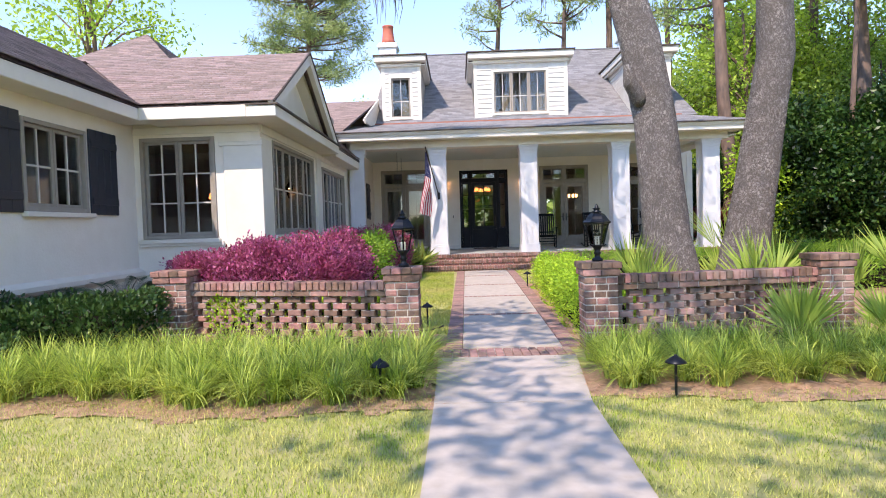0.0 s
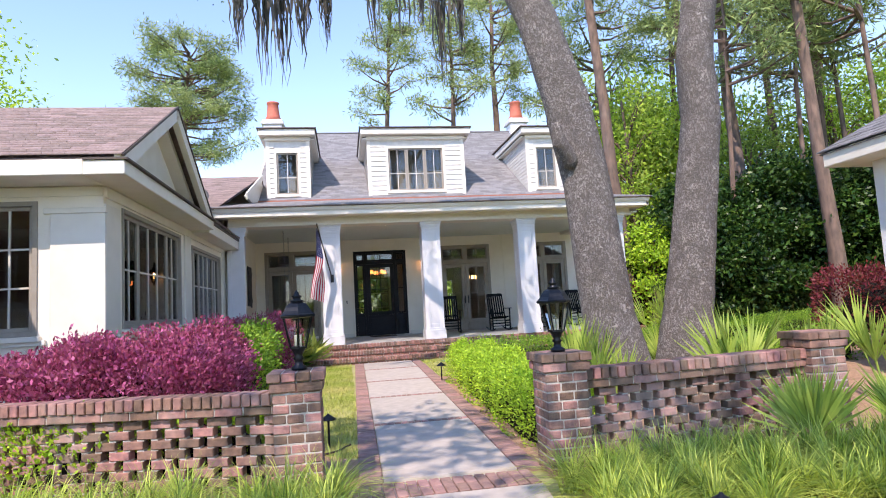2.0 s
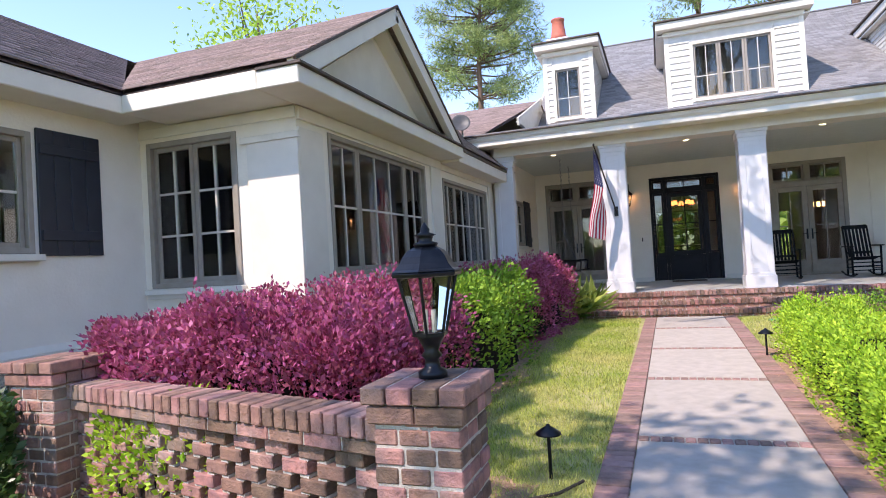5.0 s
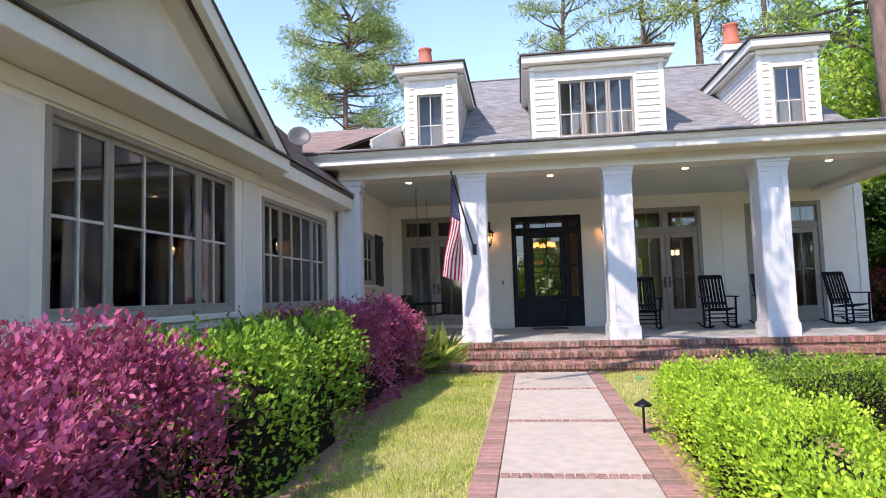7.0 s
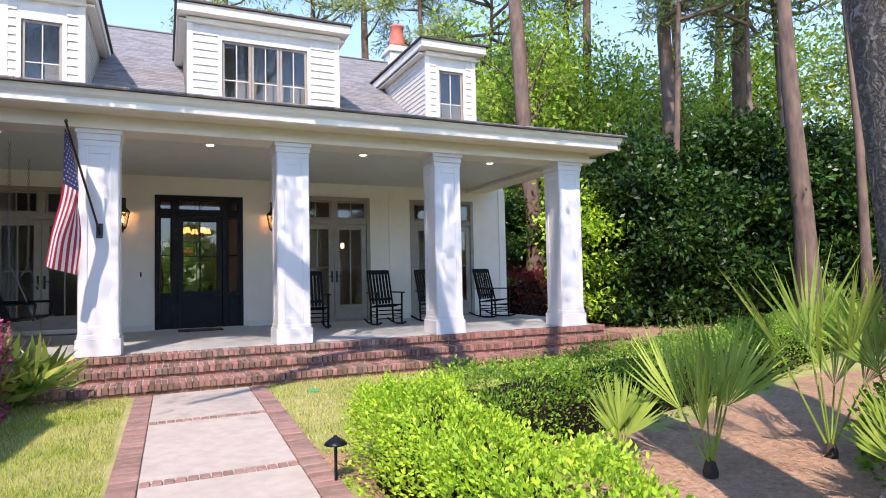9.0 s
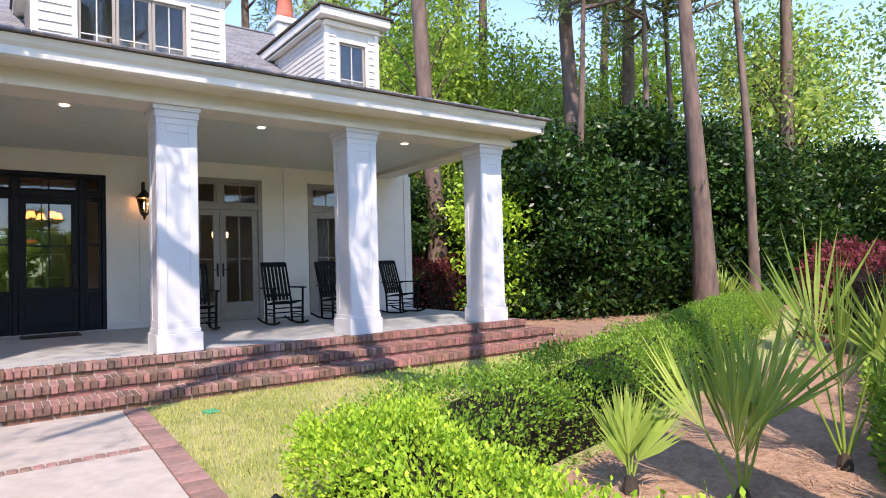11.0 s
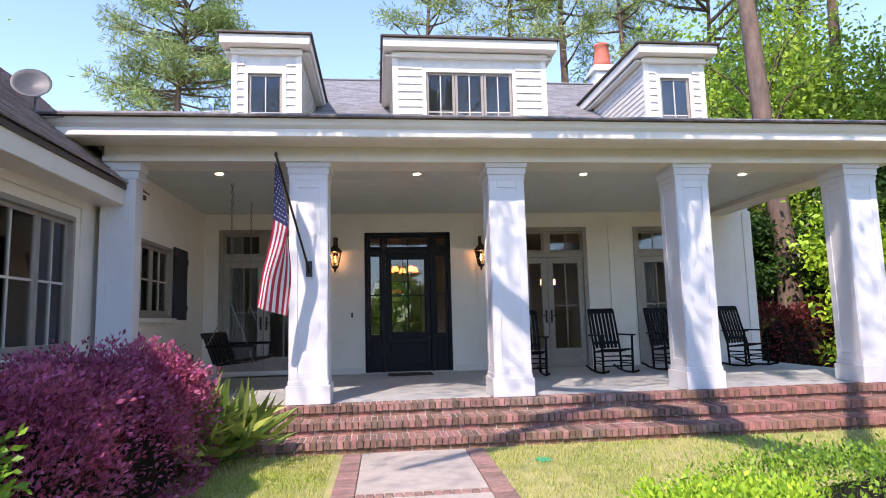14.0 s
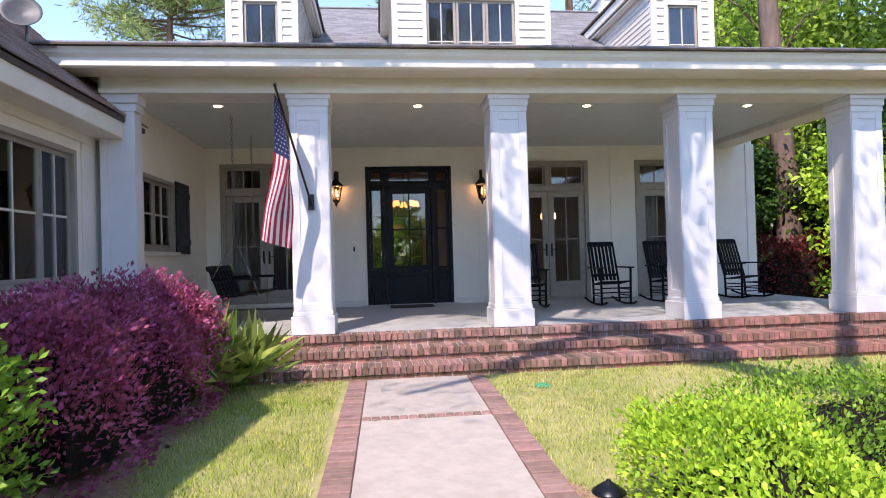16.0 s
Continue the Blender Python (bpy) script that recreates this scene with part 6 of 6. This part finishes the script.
def sconce(x):
    t = thing("wall_lantern", (x, WY, 2.7), "bronze wall lantern with a glowing bulb", "lantern", "porch lanterns")
    y = WY - 0.20
    b_ = bmesh.new()
    box(b_, x - 0.045, x + 0.045, WY - 0.02, WY, 2.95, 3.32)
    tube(b_, [(x, WY - 0.01, 3.2), (x, y + 0.04, 3.30), (x, y, 3.22), (x, y, 3.12)], 0.014, 7)
    part("bracket", b_, M_BRONZE, t)
    b_ = bmesh.new()
    lathe(b_, [(0.03, 3.15), (0.05, 3.12), (0.085, 3.09), (0.15, 3.03), (0.158, 3.0), (0.13, 3.0)], (x, y), 6, 0.5)
    part("hood", b_, M_BRONZE, t)
    for k_ in range(6):
        b_ = bmesh.new()
        a = 0.5 + k_ * math.pi / 3
        tube(b_, [(x + 0.132 * math.cos(a), y + 0.132 * math.sin(a), 3.0), (x + 0.072 * math.cos(a), y + 0.072 * math.sin(a), 2.72)], 0.008, 4)
        part("bar", b_, M_BRONZE, t)
    b_ = bmesh.new()
    lathe(b_, [(0.078, 2.73), (0.07, 2.70), (0.028, 2.67), (0.02, 2.63), (0.004, 2.60)], (x, y), 6, 0.5)
    part("base_cup", b_, M_BRONZE, t)
    b_ = bmesh.new()
    lathe(b_, [(0.008, 2.80), (0.022, 2.84), (0.018, 2.89), (0.003, 2.94)], (x, y), 8)
    part("bulb", b_, M_BULB, t, "glowing warm bulb")
    b_ = bmesh.new()
    lathe(b_, [(0.068, 2.725), (0.126, 2.998), (0.125, 2.998), (0.067, 2.725)], (x, y), 6, 0.5)
    g = part("glass", b_, M_LGLASS, t)
    g.visible_shadow = False
    lamp = new("sconce_light", bpy.data.lights.new("sconce_light", "POINT"))
    lamp.data.energy, lamp.data.color, lamp.data.shadow_soft_size = 0.9, (1.0, 0.5, 0.22), 0.03
    lamp.location = (x, y - 0.0, 2.96)


sconce(-0.22)
sconce(2.68)


def path_light(x, y):
    z = rise(y)
    t = thing("path_light", (x, y, z), "black mushroom-hat garden path light", "path light", "path lights")
    b_ = bmesh.new()
    tube(b_, [(x, y, z - 0.05), (x, y, z + 0.30)], 0.012, 8)
    part("post", b_, M_IRON, t)
    b_ = bmesh.new()
    lathe(b_, [(0.085, z + 0.29), (0.082, z + 0.30), (0.045, z + 0.327), (0.015, z + 0.345), (0.010, z + 0.355)], (x, y), 14)
    part("hat", b_, M_IRON, t, smooth=True)


for x, y in ((-0.42, 5.62), (1.98, 5.50), (-0.20, 9.05), (1.66, 13.2)):
    path_light(x, y)
for x in (-1.64, 1.2, 3.76, 6.34):
    t = thing("downlight", (x, 19.2, CEIL), "small round recessed porch light, lit", "ceiling light", "porch downlights")
    b_ = bmesh.new()
    lathe(b_, [(0.05, CEIL - 0.004), (0.085, CEIL - 0.006), (0.085, CEIL + 0.004), (0.05, CEIL + 0.004)], (x, 19.2), 18)
    part("trim_ring", b_, M_WHITE, t)
    b_ = bmesh.new()
    lathe(b_, [(0.052, CEIL - 0.012), (0.052, CEIL - 0.0065)], (x, 19.2), 16)
    part("lens", b_, M_DOWN, t)

# ---- rocking chairs ----
rock = thing("rocking_chair", (0, 0, 0), "black painted wooden slat-back rocking chair on the porch", "chair", "porch rocking chairs")
for s in (-1, 1):
    b_ = bmesh.new()
    tube(b_, [(s * 0.27, -0.46, 0.07), (s * 0.27, -0.25, 0.026), (s * 0.27, 0.05, 0.018), (s * 0.27, 0.3, 0.04), (s * 0.27, 0.55, 0.10)], 0.02, 6)
    part("rocker", b_, M_ROCKER, rock)
    b_ = bmesh.new()
    tube(b_, [(s * 0.27, -0.24, 0.03), (s * 0.28, -0.25, 0.66)], 0.022, 8)
    part("front_leg", b_, M_ROCKER, rock)
    b_ = bmesh.new()
    tube(b_, [(s * 0.25, 0.18, 0.03), (s * 0.245, 0.2, 0.42), (s * 0.24, 0.42, 1.13)], 0.021, 8)
    part("back_post", b_, M_ROCKER, rock)
    b_ = bmesh.new()
    box(b_, s * 0.285 - 0.04, s * 0.285 + 0.04, -0.33, 0.28, 0.66, 0.685)
    bmesh.ops.bevel(b_, geom=b_.edges[:], offset=0.008, segments=1, affect="EDGES")
    part("armrest", b_, M_ROCKER, rock)
    for z in (0.17, 0.28):
        b_ = bmesh.new()
        tube(b_, [(s * 0.27, -0.24, z), (s * 0.25, 0.19, z)], 0.012, 6)
        part("side_stretcher", b_, M_ROCKER, rock)
for yy, zz in ((-0.245, 0.14), (-0.245, 0.23), (-0.245, 0.31), (0.19, 0.2)):
    b_ = bmesh.new()
    tube(b_, [(-0.27, yy, zz), (0.27, yy, zz)], 0.012, 6)
    part("stretcher", b_, M_ROCKER, rock)
for i in range(6):
    y0 = -0.28 + i * 0.083
    part("seat_slat", boxes((-0.265, 0.265, y0, y0 + 0.075, 0.415 - 0.012 * i, 0.437 - 0.012 * i), bevel=0.006), M_ROCKER, rock)
for i in range(6):
    x = -0.18 + i * 0.072
    b_ = bmesh.new()
    box(b_, x - 0.024, x + 0.024, -0.008, 0.008, 0.0, 0.66, Matrix.Translation((0, 0.215, 0.43)) @ Matrix.Rotation(-0.30, 4, "X"))
    part("back_slat", b_, M_ROCKER, rock)
b_ = bmesh.new()
box(b_, -0.235, 0.235, -0.014, 0.014, 0.0, 0.09, Matrix.Translation((0, 0.41, 1.06)) @ Matrix.Rotation(-0.30, 4, "X"))
part("crest_rail", b_, M_ROCKER, rock)
b_ = bmesh.new()
box(b_, -0.235, 0.235, -0.012, 0.012, 0.0, 0.05, Matrix.Translation((0, 0.24, 0.50)) @ Matrix.Rotation(-0.30, 4, "X"))
part("lower_rail", b_, M_ROCKER, rock)
rock.matrix_basis = pose(4.75, 21.0, FLOOR, 0, 0, 2)
for x, y, rz in ((3.22, 21.0, -4), (6.0, 21.3, 8), (7.62, 21.5, 14)):
    copy_thing(rock, pose(x, y, FLOOR, 0, 0, rz))

# ---- porch swing ----
sw = thing("porch_swing", (-1.55, 20.5, 1.05), "black wooden porch swing hung on chains", "swing")
ya, yb = 19.85, 21.25
for i in range(5):
    x = -1.82 + i * 0.125
    part("seat_slat", boxes((x, x + 0.11, ya, yb, 1.03 + 0.012 * i, 1.055 + 0.012 * i), bevel=0.005), M_ROCKER, sw)
for i in range(7):
    u = ya + 0.04 + i * 0.21
    b_ = bmesh.new()
    box(b_, -0.01, 0.01, u, u + 0.15, 0, 0.48, Matrix.Translation((-1.85, 0, 1.05)) @ Matrix.Rotation(-0.35, 4, "Y"))
    part("back_slat", b_, M_ROCKER, sw)
b_ = bmesh.new()
box(b_, -0.02, 0.015, ya, yb, 0.42, 0.50, Matrix.Translation((-1.85, 0, 1.05)) @ Matrix.Rotation(-0.35, 4, "Y"))
part("back_rail", b_, M_ROCKER, sw)
for u in (ya - 0.02, yb + 0.02):
    b_ = bmesh.new()
    tube(b_, [(-1.95, u, 1.32), (-1.25, u, 1.32)], 0.022, 6)
    tube(b_, [(-1.28, u, 1.06), (-1.25, u, 1.32)], 0.018, 6)
    part("arm", b_, M_ROCKER, sw)
    b_ = bmesh.new()
    for q in ((-1.95, 1.30), (-1.24, 1.05)):
        tube(b_, [(q[0], u, q[1]), (-1.6, u, 1.95)], 0.008, 5)
    part("lower_chain", b_, M_CHAIN, sw)
    V = bmesh.new()
    for j in range(30):
        z = 1.95 + j * (CEIL - 1.95) / 30
        e = 0.016
        pts = [(-1.6 + (e * math.cos(a) if j % 2 else 0), u + (0 if j % 2 else e * math.cos(a)), z + 0.031 + 0.036 * math.sin(a)) for a in (k_ * math.pi / 4 for k_ in range(9))]
        tube(V, pts, 0.005, 4, False)
    part("chain", V, M_CHAIN, sw)

# ---- flag ----
M_FR = mat("flag_red_cloth", (0.52, 0.03, 0.06), (0.45, 0.025, 0.05), 20, 0.8, trans=0.25)
M_FW = mat("flag_white_cloth", (0.78, 0.76, 0.74), (0.72, 0.70, 0.68), 20, 0.8, trans=0.25)
M_FB = mat("flag_blue_cloth", (0.03, 0.035, 0.12), (0.025, 0.03, 0.10), 20, 0.8, trans=0.2)
flag = thing("flag", (-0.28, 18.24, 2.3), "hanging flag of red and white stripes with a starred blue field", "flag")
P0, P1 = Vector((-0.27, 18.2, 2.32)), Vector((-0.58, 17.55, 3.62))
b_ = bmesh.new()
tube(b_, [P0, P1], 0.014, 8)
part("pole", b_, M_BRONZE, flag)
b_ = bmesh.new()
lathe(b_, [(0.004, 3.60), (0.02, 3.62), (0.022, 3.64), (0.004, 3.665)], (P1.x, P1.y), 10)
part("finial", b_, M_BRONZE, flag, smooth=True)
b_ = bmesh.new()
box(b_, -0.31, -0.23, 18.235, 18.255, 2.22, 2.42)
tube(b_, [(-0.27, 18.25, 2.28), (-0.28, 18.17, 2.38)], 0.024, 8)
part("bracket", b_, M_IRON, flag)


def cloth(u, v):
    """A place on the hanging cloth: u down its length from the hoist, v across the stripes."""
    k = min(1.0, max(0.0, (u - 0.32) / 0.5))
    k = k * k * (3 - 2 * k)
    h = 7 / 13
    back = max(0.0, v - h)
    w = min(v, h) + back * (k * 1.0 - (1 - k) * 0.75)
    wide = 0.10 + 0.25 * min(1.0, u * 2.6)
    fold = math.sin(6.0 * v + 2.4 * u + 0.4)
    x = -0.60 - 0.08 * u - 0.13 * u * k + w * wide * (1.0 - 0.15 * k) + 0.02 * fold * u
    y = 17.60 + 0.22 * v + 0.06 * u + 0.05 * fold * min(1.0, 2 * u) + 0.35 * back * (1 - k)
    return Vector((x, y, 3.56 - 0.22 * w - (1.72 - 0.10 * v) * u))


def cloth_patch(name, u0, u1, v0, v1, material, nu, nv, label=""):
    b_ = bmesh.new()
    g = [[b_.verts.new(cloth(u0 + (u1 - u0) * i / nu, v0 + (v1 - v0) * j / nv)) for j in range(nv + 1)] for i in range(nu + 1)]
    for i in range(nu):
        for j in range(nv):
            b_.faces.new((g[i][j], g[i + 1][j], g[i + 1][j + 1], g[i][j + 1]))
    return part(name, b_, material, flag, label, True)


for i in range(13):
    cloth_patch("stripe", 0.40 if i < 7 else 0.0, 1.0, i / 13, (i + 1) / 13, M_FR if i % 2 == 0 else M_FW, 14, 2)
field = cloth_patch("star_field", 0.0, 0.40, 0.0, 7 / 13, M_FB, 10, 8, "dark blue field")
for r in range(9):
    for c in range(6 if r % 2 == 0 else 5):
        u = 0.40 * (c + (0.5 if r % 2 == 0 else 1.0)) / 6
        v = 7 / 13 * (r + 0.5) / 9
        p, e = cloth(u, v), 0.012
        b_ = bmesh.new()
        t1 = (cloth(u + 0.01, v) - p).normalized()
        t2 = (cloth(u, v + 0.01) - p).normalized()
        nn = t1.cross(t2).normalized()
        if nn.y > 0:
            nn = -nn
        b_.faces.new([b_.verts.new(p + nn * 0.004 + (t1 * math.cos(a) + t2 * math.sin(a)) * (e if k_ % 2 == 0 else e * 0.42)) for k_, a in ((k_, k_ * math.pi / 5) for k_ in range(10))])
        part("star", b_, M_FW, field)

# ---- small things ----
tagged(part("door_mat", boxes((0.78, 1.62, WY - 0.75, WY - 0.2, FLOOR + 0.001, FLOOR + 0.02), bevel=0.006), mat("brown_mat_fibre", (0.06, 0.04, 0.035), (0.09, 0.06, 0.05), 60, 0.95, bump=0.6, bscale=200)), "dark brown door mat before the front door", "door mat")
tagged(part("irrigation_lid", boxes((2.2, 2.34, 16.6, 16.74, 0.165, 0.19), bevel=0.01), mat("green_plastic", (0.02, 0.4, 0.2), None, 10, 0.5)), "small green plastic lid in the lawn", "valve lid")
dish = thing("satellite_dish", (-3.3, 17.6, 4.10), "grey satellite dish on the wing roof", "satellite dish")
b_ = bmesh.new()
lathe(b_, [(0.01, 0.0), (0.12, 0.012), (0.22, 0.05), (0.27, 0.085), (0.265, 0.09), (0.2, 0.055), (0.01, 0.01)], (0, 0), 20)
bmesh.ops.transform(b_, matrix=pose(-3.3, 17.5, 4.40, 70, 0, 20) @ Matrix.Scale(0.75, 4), verts=b_.verts[:])
part("reflector", b_, mat("grey_dish_metal", (0.09, 0.09, 0.09), (0.07, 0.07, 0.07), 10, 0.5), dish, smooth=True)
b_ = bmesh.new()
tube(b_, [(-3.3, 17.6, 4.05), (-3.3, 17.58, 4.40)], 0.02, 8)
part("mast", b_, M_CHAIN, dish)
tagged(part("wall_outlet", boxes((-2.748, -2.735, 21.9, 21.98, 1.0, 1.12), bevel=0.003), M_BRONZE), "small dark outlet cover on the porch wall", "outlet")
tagged(part("doorbell", boxes((0.08, 0.11, WY - 0.012, WY, 1.72, 1.82), bevel=0.003), M_BRONZE), "small bronze doorbell beside the door", "doorbell")
hose = bmesh.new()
tube(hose, [(-0.5, 8.35, 0.05), (-0.3, 8.6, 0.055), (-0.1, 8.75, 0.06), (0.02, 8.95, 0.07)], 0.011, 6)
tagged(part("drip_hose", hose, M_TWIG), "thin brown drip hose lying on the ground", "hose")

# ---- inside the house ----


def pendant(name, x, y, z, n, label, r=0.16):
    t = thing(name, (x, y, z), label, "chandelier")
    b_ = bmesh.new()
    tube(b_, [(x, y, z), (x, y, 3.72)], 0.01, 6)
    part("rod", b_, M_BRONZE, t)
    for i in range(n):
        a = 2 * math.pi * i / n + 0.3
        px, py = x + r * math.cos(a), y + r * math.sin(a)
        b_ = bmesh.new()
        tube(b_, [(x, y, z), (px, py, z - 0.08), (px, py, z + 0.02)], 0.008, 5)
        part("arm", b_, M_BRONZE, t)
        b_ = bmesh.new()
        lathe(b_, [(0.085, z + 0.02), (0.05, z + 0.14)], (px, py), 12)
        part("shade", b_, M_SHADE, t, "glowing orange shade")


pendant("chandelier", 1.2, 24.6, 2.75, 5, "hall chandelier with small orange shades", 0.30)
pendant("chandelier", -4.6, 12.6, 2.1, 1, "single red-orange shaded lamp hung in the wing", 0.02)
t = thing("pendant_lights", (4.9, 25.6, 2.5), "small glowing pendant cluster in the room", "pendant light")
for dx in (-0.1, 0.06, 0.2):
    b_ = bmesh.new()
    tube(b_, [(4.9 + dx, 25.6, 2.6), (4.9 + dx, 25.6, 3.72)], 0.005, 4)
    part("cord", b_, M_BRONZE, t)
    part("glass_shade", boxes((4.86 + dx, 4.94 + dx, 25.56, 25.64, 2.46, 2.6), bevel=0.01), M_BULB, t, "glowing square shade")


def curtain(axis, w, u0, u1, z0, z1, label):
    """A gathered curtain that hangs behind a window."""
    b_ = bmesh.new()
    n = 26
    g = []
    for j in (z0, z1):
        row = []
        for i in range(n + 1):
            u = u0 + (u1 - u0) * i / n
            off = 0.03 * math.sin(i * 1.9) + 0.012 * math.sin(i * 4.3)
            row.append(b_.verts.new((w + off, u, j) if axis == 0 else (u, w + off, j)))
        g.append(row)
    for i in range(n):
        b_.faces.new((g[0][i], g[0][i + 1], g[1][i + 1], g[1][i]))
    ob = part("curtain", b_, M_CURTAIN, smooth=True)
    ob.modifiers.new("thickness", "SOLIDIFY").thickness = 0.006
    tagged(ob, label, "curtain", "curtains")


for a, b in ((12.6, 12.85), (11.25, 11.4), (13.95, 14.2)):
    curtain(0, WX - 0.35, a, b, 0.7, 3.1, "white gathered curtain inside the wing window")
for a, b in ((8.0, 8.3), (8.9, 9.2)):
    curtain(0, LX - 0.35, a, b, 1.0, 3.1, "white gathered curtain behind the shuttered window")
for a, b in ((6.35, 6.6), (-2.35, -2.1), (7.3, 7.55)):
    curtain(1, WY + 0.4, a, b, FLOOR + 0.02, 3.4, "white gathered curtain behind a glazed door")

# rear glass is darkened to dim the garden light seen through the hall
M_DARKGLASS = glass_mat("dimming_glass", (0.30, 0.33, 0.30), 0.2)
w9 = thing("window_9", (1.2, 29.82, 0.9), "rear hall window with glass darkened to dim the garden", "window", kind="structure")
lite_grid(w9, "sash", 1, 29.8, 0.45, 2.0, 0.9, 2.9, 3, 3, panes=False)
tp = part("dimming_pane", boxes((0.50, 1.95, 29.86, 29.866, 0.95, 2.85)), M_DARKGLASS, w9)
tp.visible_shadow = False

# ---- neighbour building at the right of the garden ----
nb = thing("outbuilding", (10, 7, 0), "white garden building with a dark shingled roof", "building", kind="structure")
part("wall", holed_wall(0, 7.7, 7.9, 4.0, 10.0, 0.0, 3.2, [(5.2, 6.4, 1.0, 2.6)]), M_WHITE, nb)
part("end_wall", boxes((7.9, 13, 9.8, 10.0, 0, 3.2)), M_WHITE, nb)
part("rear_wall", boxes((12.8, 13, 4.0, 9.8, 0, 3.2), (7.9, 12.8, 4.0, 4.2, 0, 3.2)), M_WHITE, nb)
part("cornice", boxes((7.25, 13.4, 3.6, 10.4, 3.2, 3.42), bevel=0.015), M_TRIM, nb)
roof_plane("west_slope", (7.2, 10.45, 3.43), (7.2, 3.5, 3.43), (10.3, 6.2, 5.4), (10.3, 7.8, 5.4), M_SLATE, nb)
roof_plane("north_slope", (13.5, 10.45, 3.43), (7.2, 10.45, 3.43), (10.3, 7.8, 5.4), (10.4, 7.8, 5.4), M_SLATE, nb)
roof_plane("east_slope", (13.5, 3.5, 3.43), (13.5, 10.45, 3.43), (10.4, 7.8, 5.4), (10.4, 6.2, 5.4), M_SLATE, nb)
roof_plane("south_slope", (7.2, 3.5, 3.43), (13.5, 3.5, 3.43), (10.4, 6.2, 5.4), (10.3, 6.2, 5.4), M_SLATE, nb)
lite_grid(nb, "window", 0, 7.72, 5.2, 6.4, 1.0, 2.6, 2, 2)

# ---- bricks of the walk and the steps ----
rnd = random.Random(4)
y = 7.60
while y < 17.30:
    for s in (-1, 1):
        brick(walkway, pose(walk_mid(y) + s * 0.675, y, rise(y) + 0.003 + rnd.uniform(-0.003, 0.003), 0, 0, rnd.uniform(-1.2, 1.2)), (0.198, 0.098, 0.06), M_WALKBRICK)
    y += 0.107
for yb_ in BANDS:
    for i in range(14):
        x = walk_mid(yb_) - 0.57 + (i + 0.5) * 1.14 / 14
        brick(walkway, pose(x, yb_, rise(yb_) + 0.004, 0, 0, rnd.uniform(-1.5, 1.5)), (0.068, 0.10, 0.06), M_WALKBRICK)
for row, yb_ in enumerate((7.165, 7.365)):
    for i in range(16):
        brick(walkway, pose(-0.03 + (i + 0.5) * 1.52 / 16, yb_ + 0.05, rise(yb_) + 0.006, 0, 0, rnd.uniform(-1.5, 1.5)), (0.085, 0.19, 0.06), M_WALKBRICK)
part("mortar_bed", boxes((-0.04, 1.5, 7.11, 7.56, -0.08, 0.012)), M_MORTAR, walkway)
mb = bmesh.new()
for s in (-1, 1):
    for i in range(10):
        a, b = 7.56 + i * 0.98, 7.56 + (i + 1) * 0.98
        vs = [mb.verts.new((walk_mid(q) + s * 0.675 + e * 0.10, q, rise(q) + 0.012)) for q, e in ((a, -1), (a, 1), (b, 1), (b, -1))]
        mb.faces.new(vs)
for yb_ in BANDS:
    vs = [mb.verts.new((walk_mid(yb_) + e, q, rise(q) + 0.012)) for q, e in ((yb_ - 0.06, -0.57), (yb_ - 0.06, 0.57), (yb_ + 0.06, 0.57), (yb_ + 0.06, -0.57))]
    mb.faces.new(vs)
part("mortar_joints", mb, M_MORTAR, walkway)
# steps: bricks on edge along each nosing; the stretch before the walk singly, the rest in one run
run, under = bmesh.new(), bmesh.new()
for n, (y, x1, z) in enumerate(STEPS):
    m_ = int((x1 - DX0) / 0.0735)
    for i in range(m_):
        x = DX0 + (i + 0.5) * (x1 - DX0) / m_
        j, rz, e = rnd.uniform(-0.004, 0.004), rnd.uniform(-0.006, 0.006), rnd.uniform(-0.006, 0.006)
        depth = 0.235 if n == 0 else 0.352
        yc = y + depth / 2
        if -1.3 < x < 5.0 and n < 3:
            brick(steps, pose(x, yc + e, z - 0.046 + j, 0, 0, math.degrees(rz)), (0.065, depth, 0.092))
        else:
            box(run, x - 0.0325, x + 0.0325, yc - depth / 2 + e, yc + depth / 2 + e, z - 0.092 + j, z + j)
    ye = 19.4 + 0.3 * n
    q = int((ye - y - 0.3) / 0.0735)
    for i in range(q):
        yy = y + 0.27 + i * 0.0735
        box(run, x1 - 0.235, x1, yy - 0.0325, yy + 0.0325, z - 0.092 + rnd.uniform(-0.004, 0.004), z + rnd.uniform(-0.004, 0.004))
    # stretcher course under each nosing
    q = int((x1 - DX0) / 0.215)
    for i in range(q):
        x = DX0 + (i + 0.5) * (x1 - DX0) / q
        box(under, x - 0.10, x + 0.10, y + 0.038, y + 0.12, z - 0.16, z - 0.104)
tagged(part("brick_run", run, M_BRICKJ, steps), kind="stuff")
tagged(part("riser_bricks", under, M_BRICKJ, steps), kind="stuff")
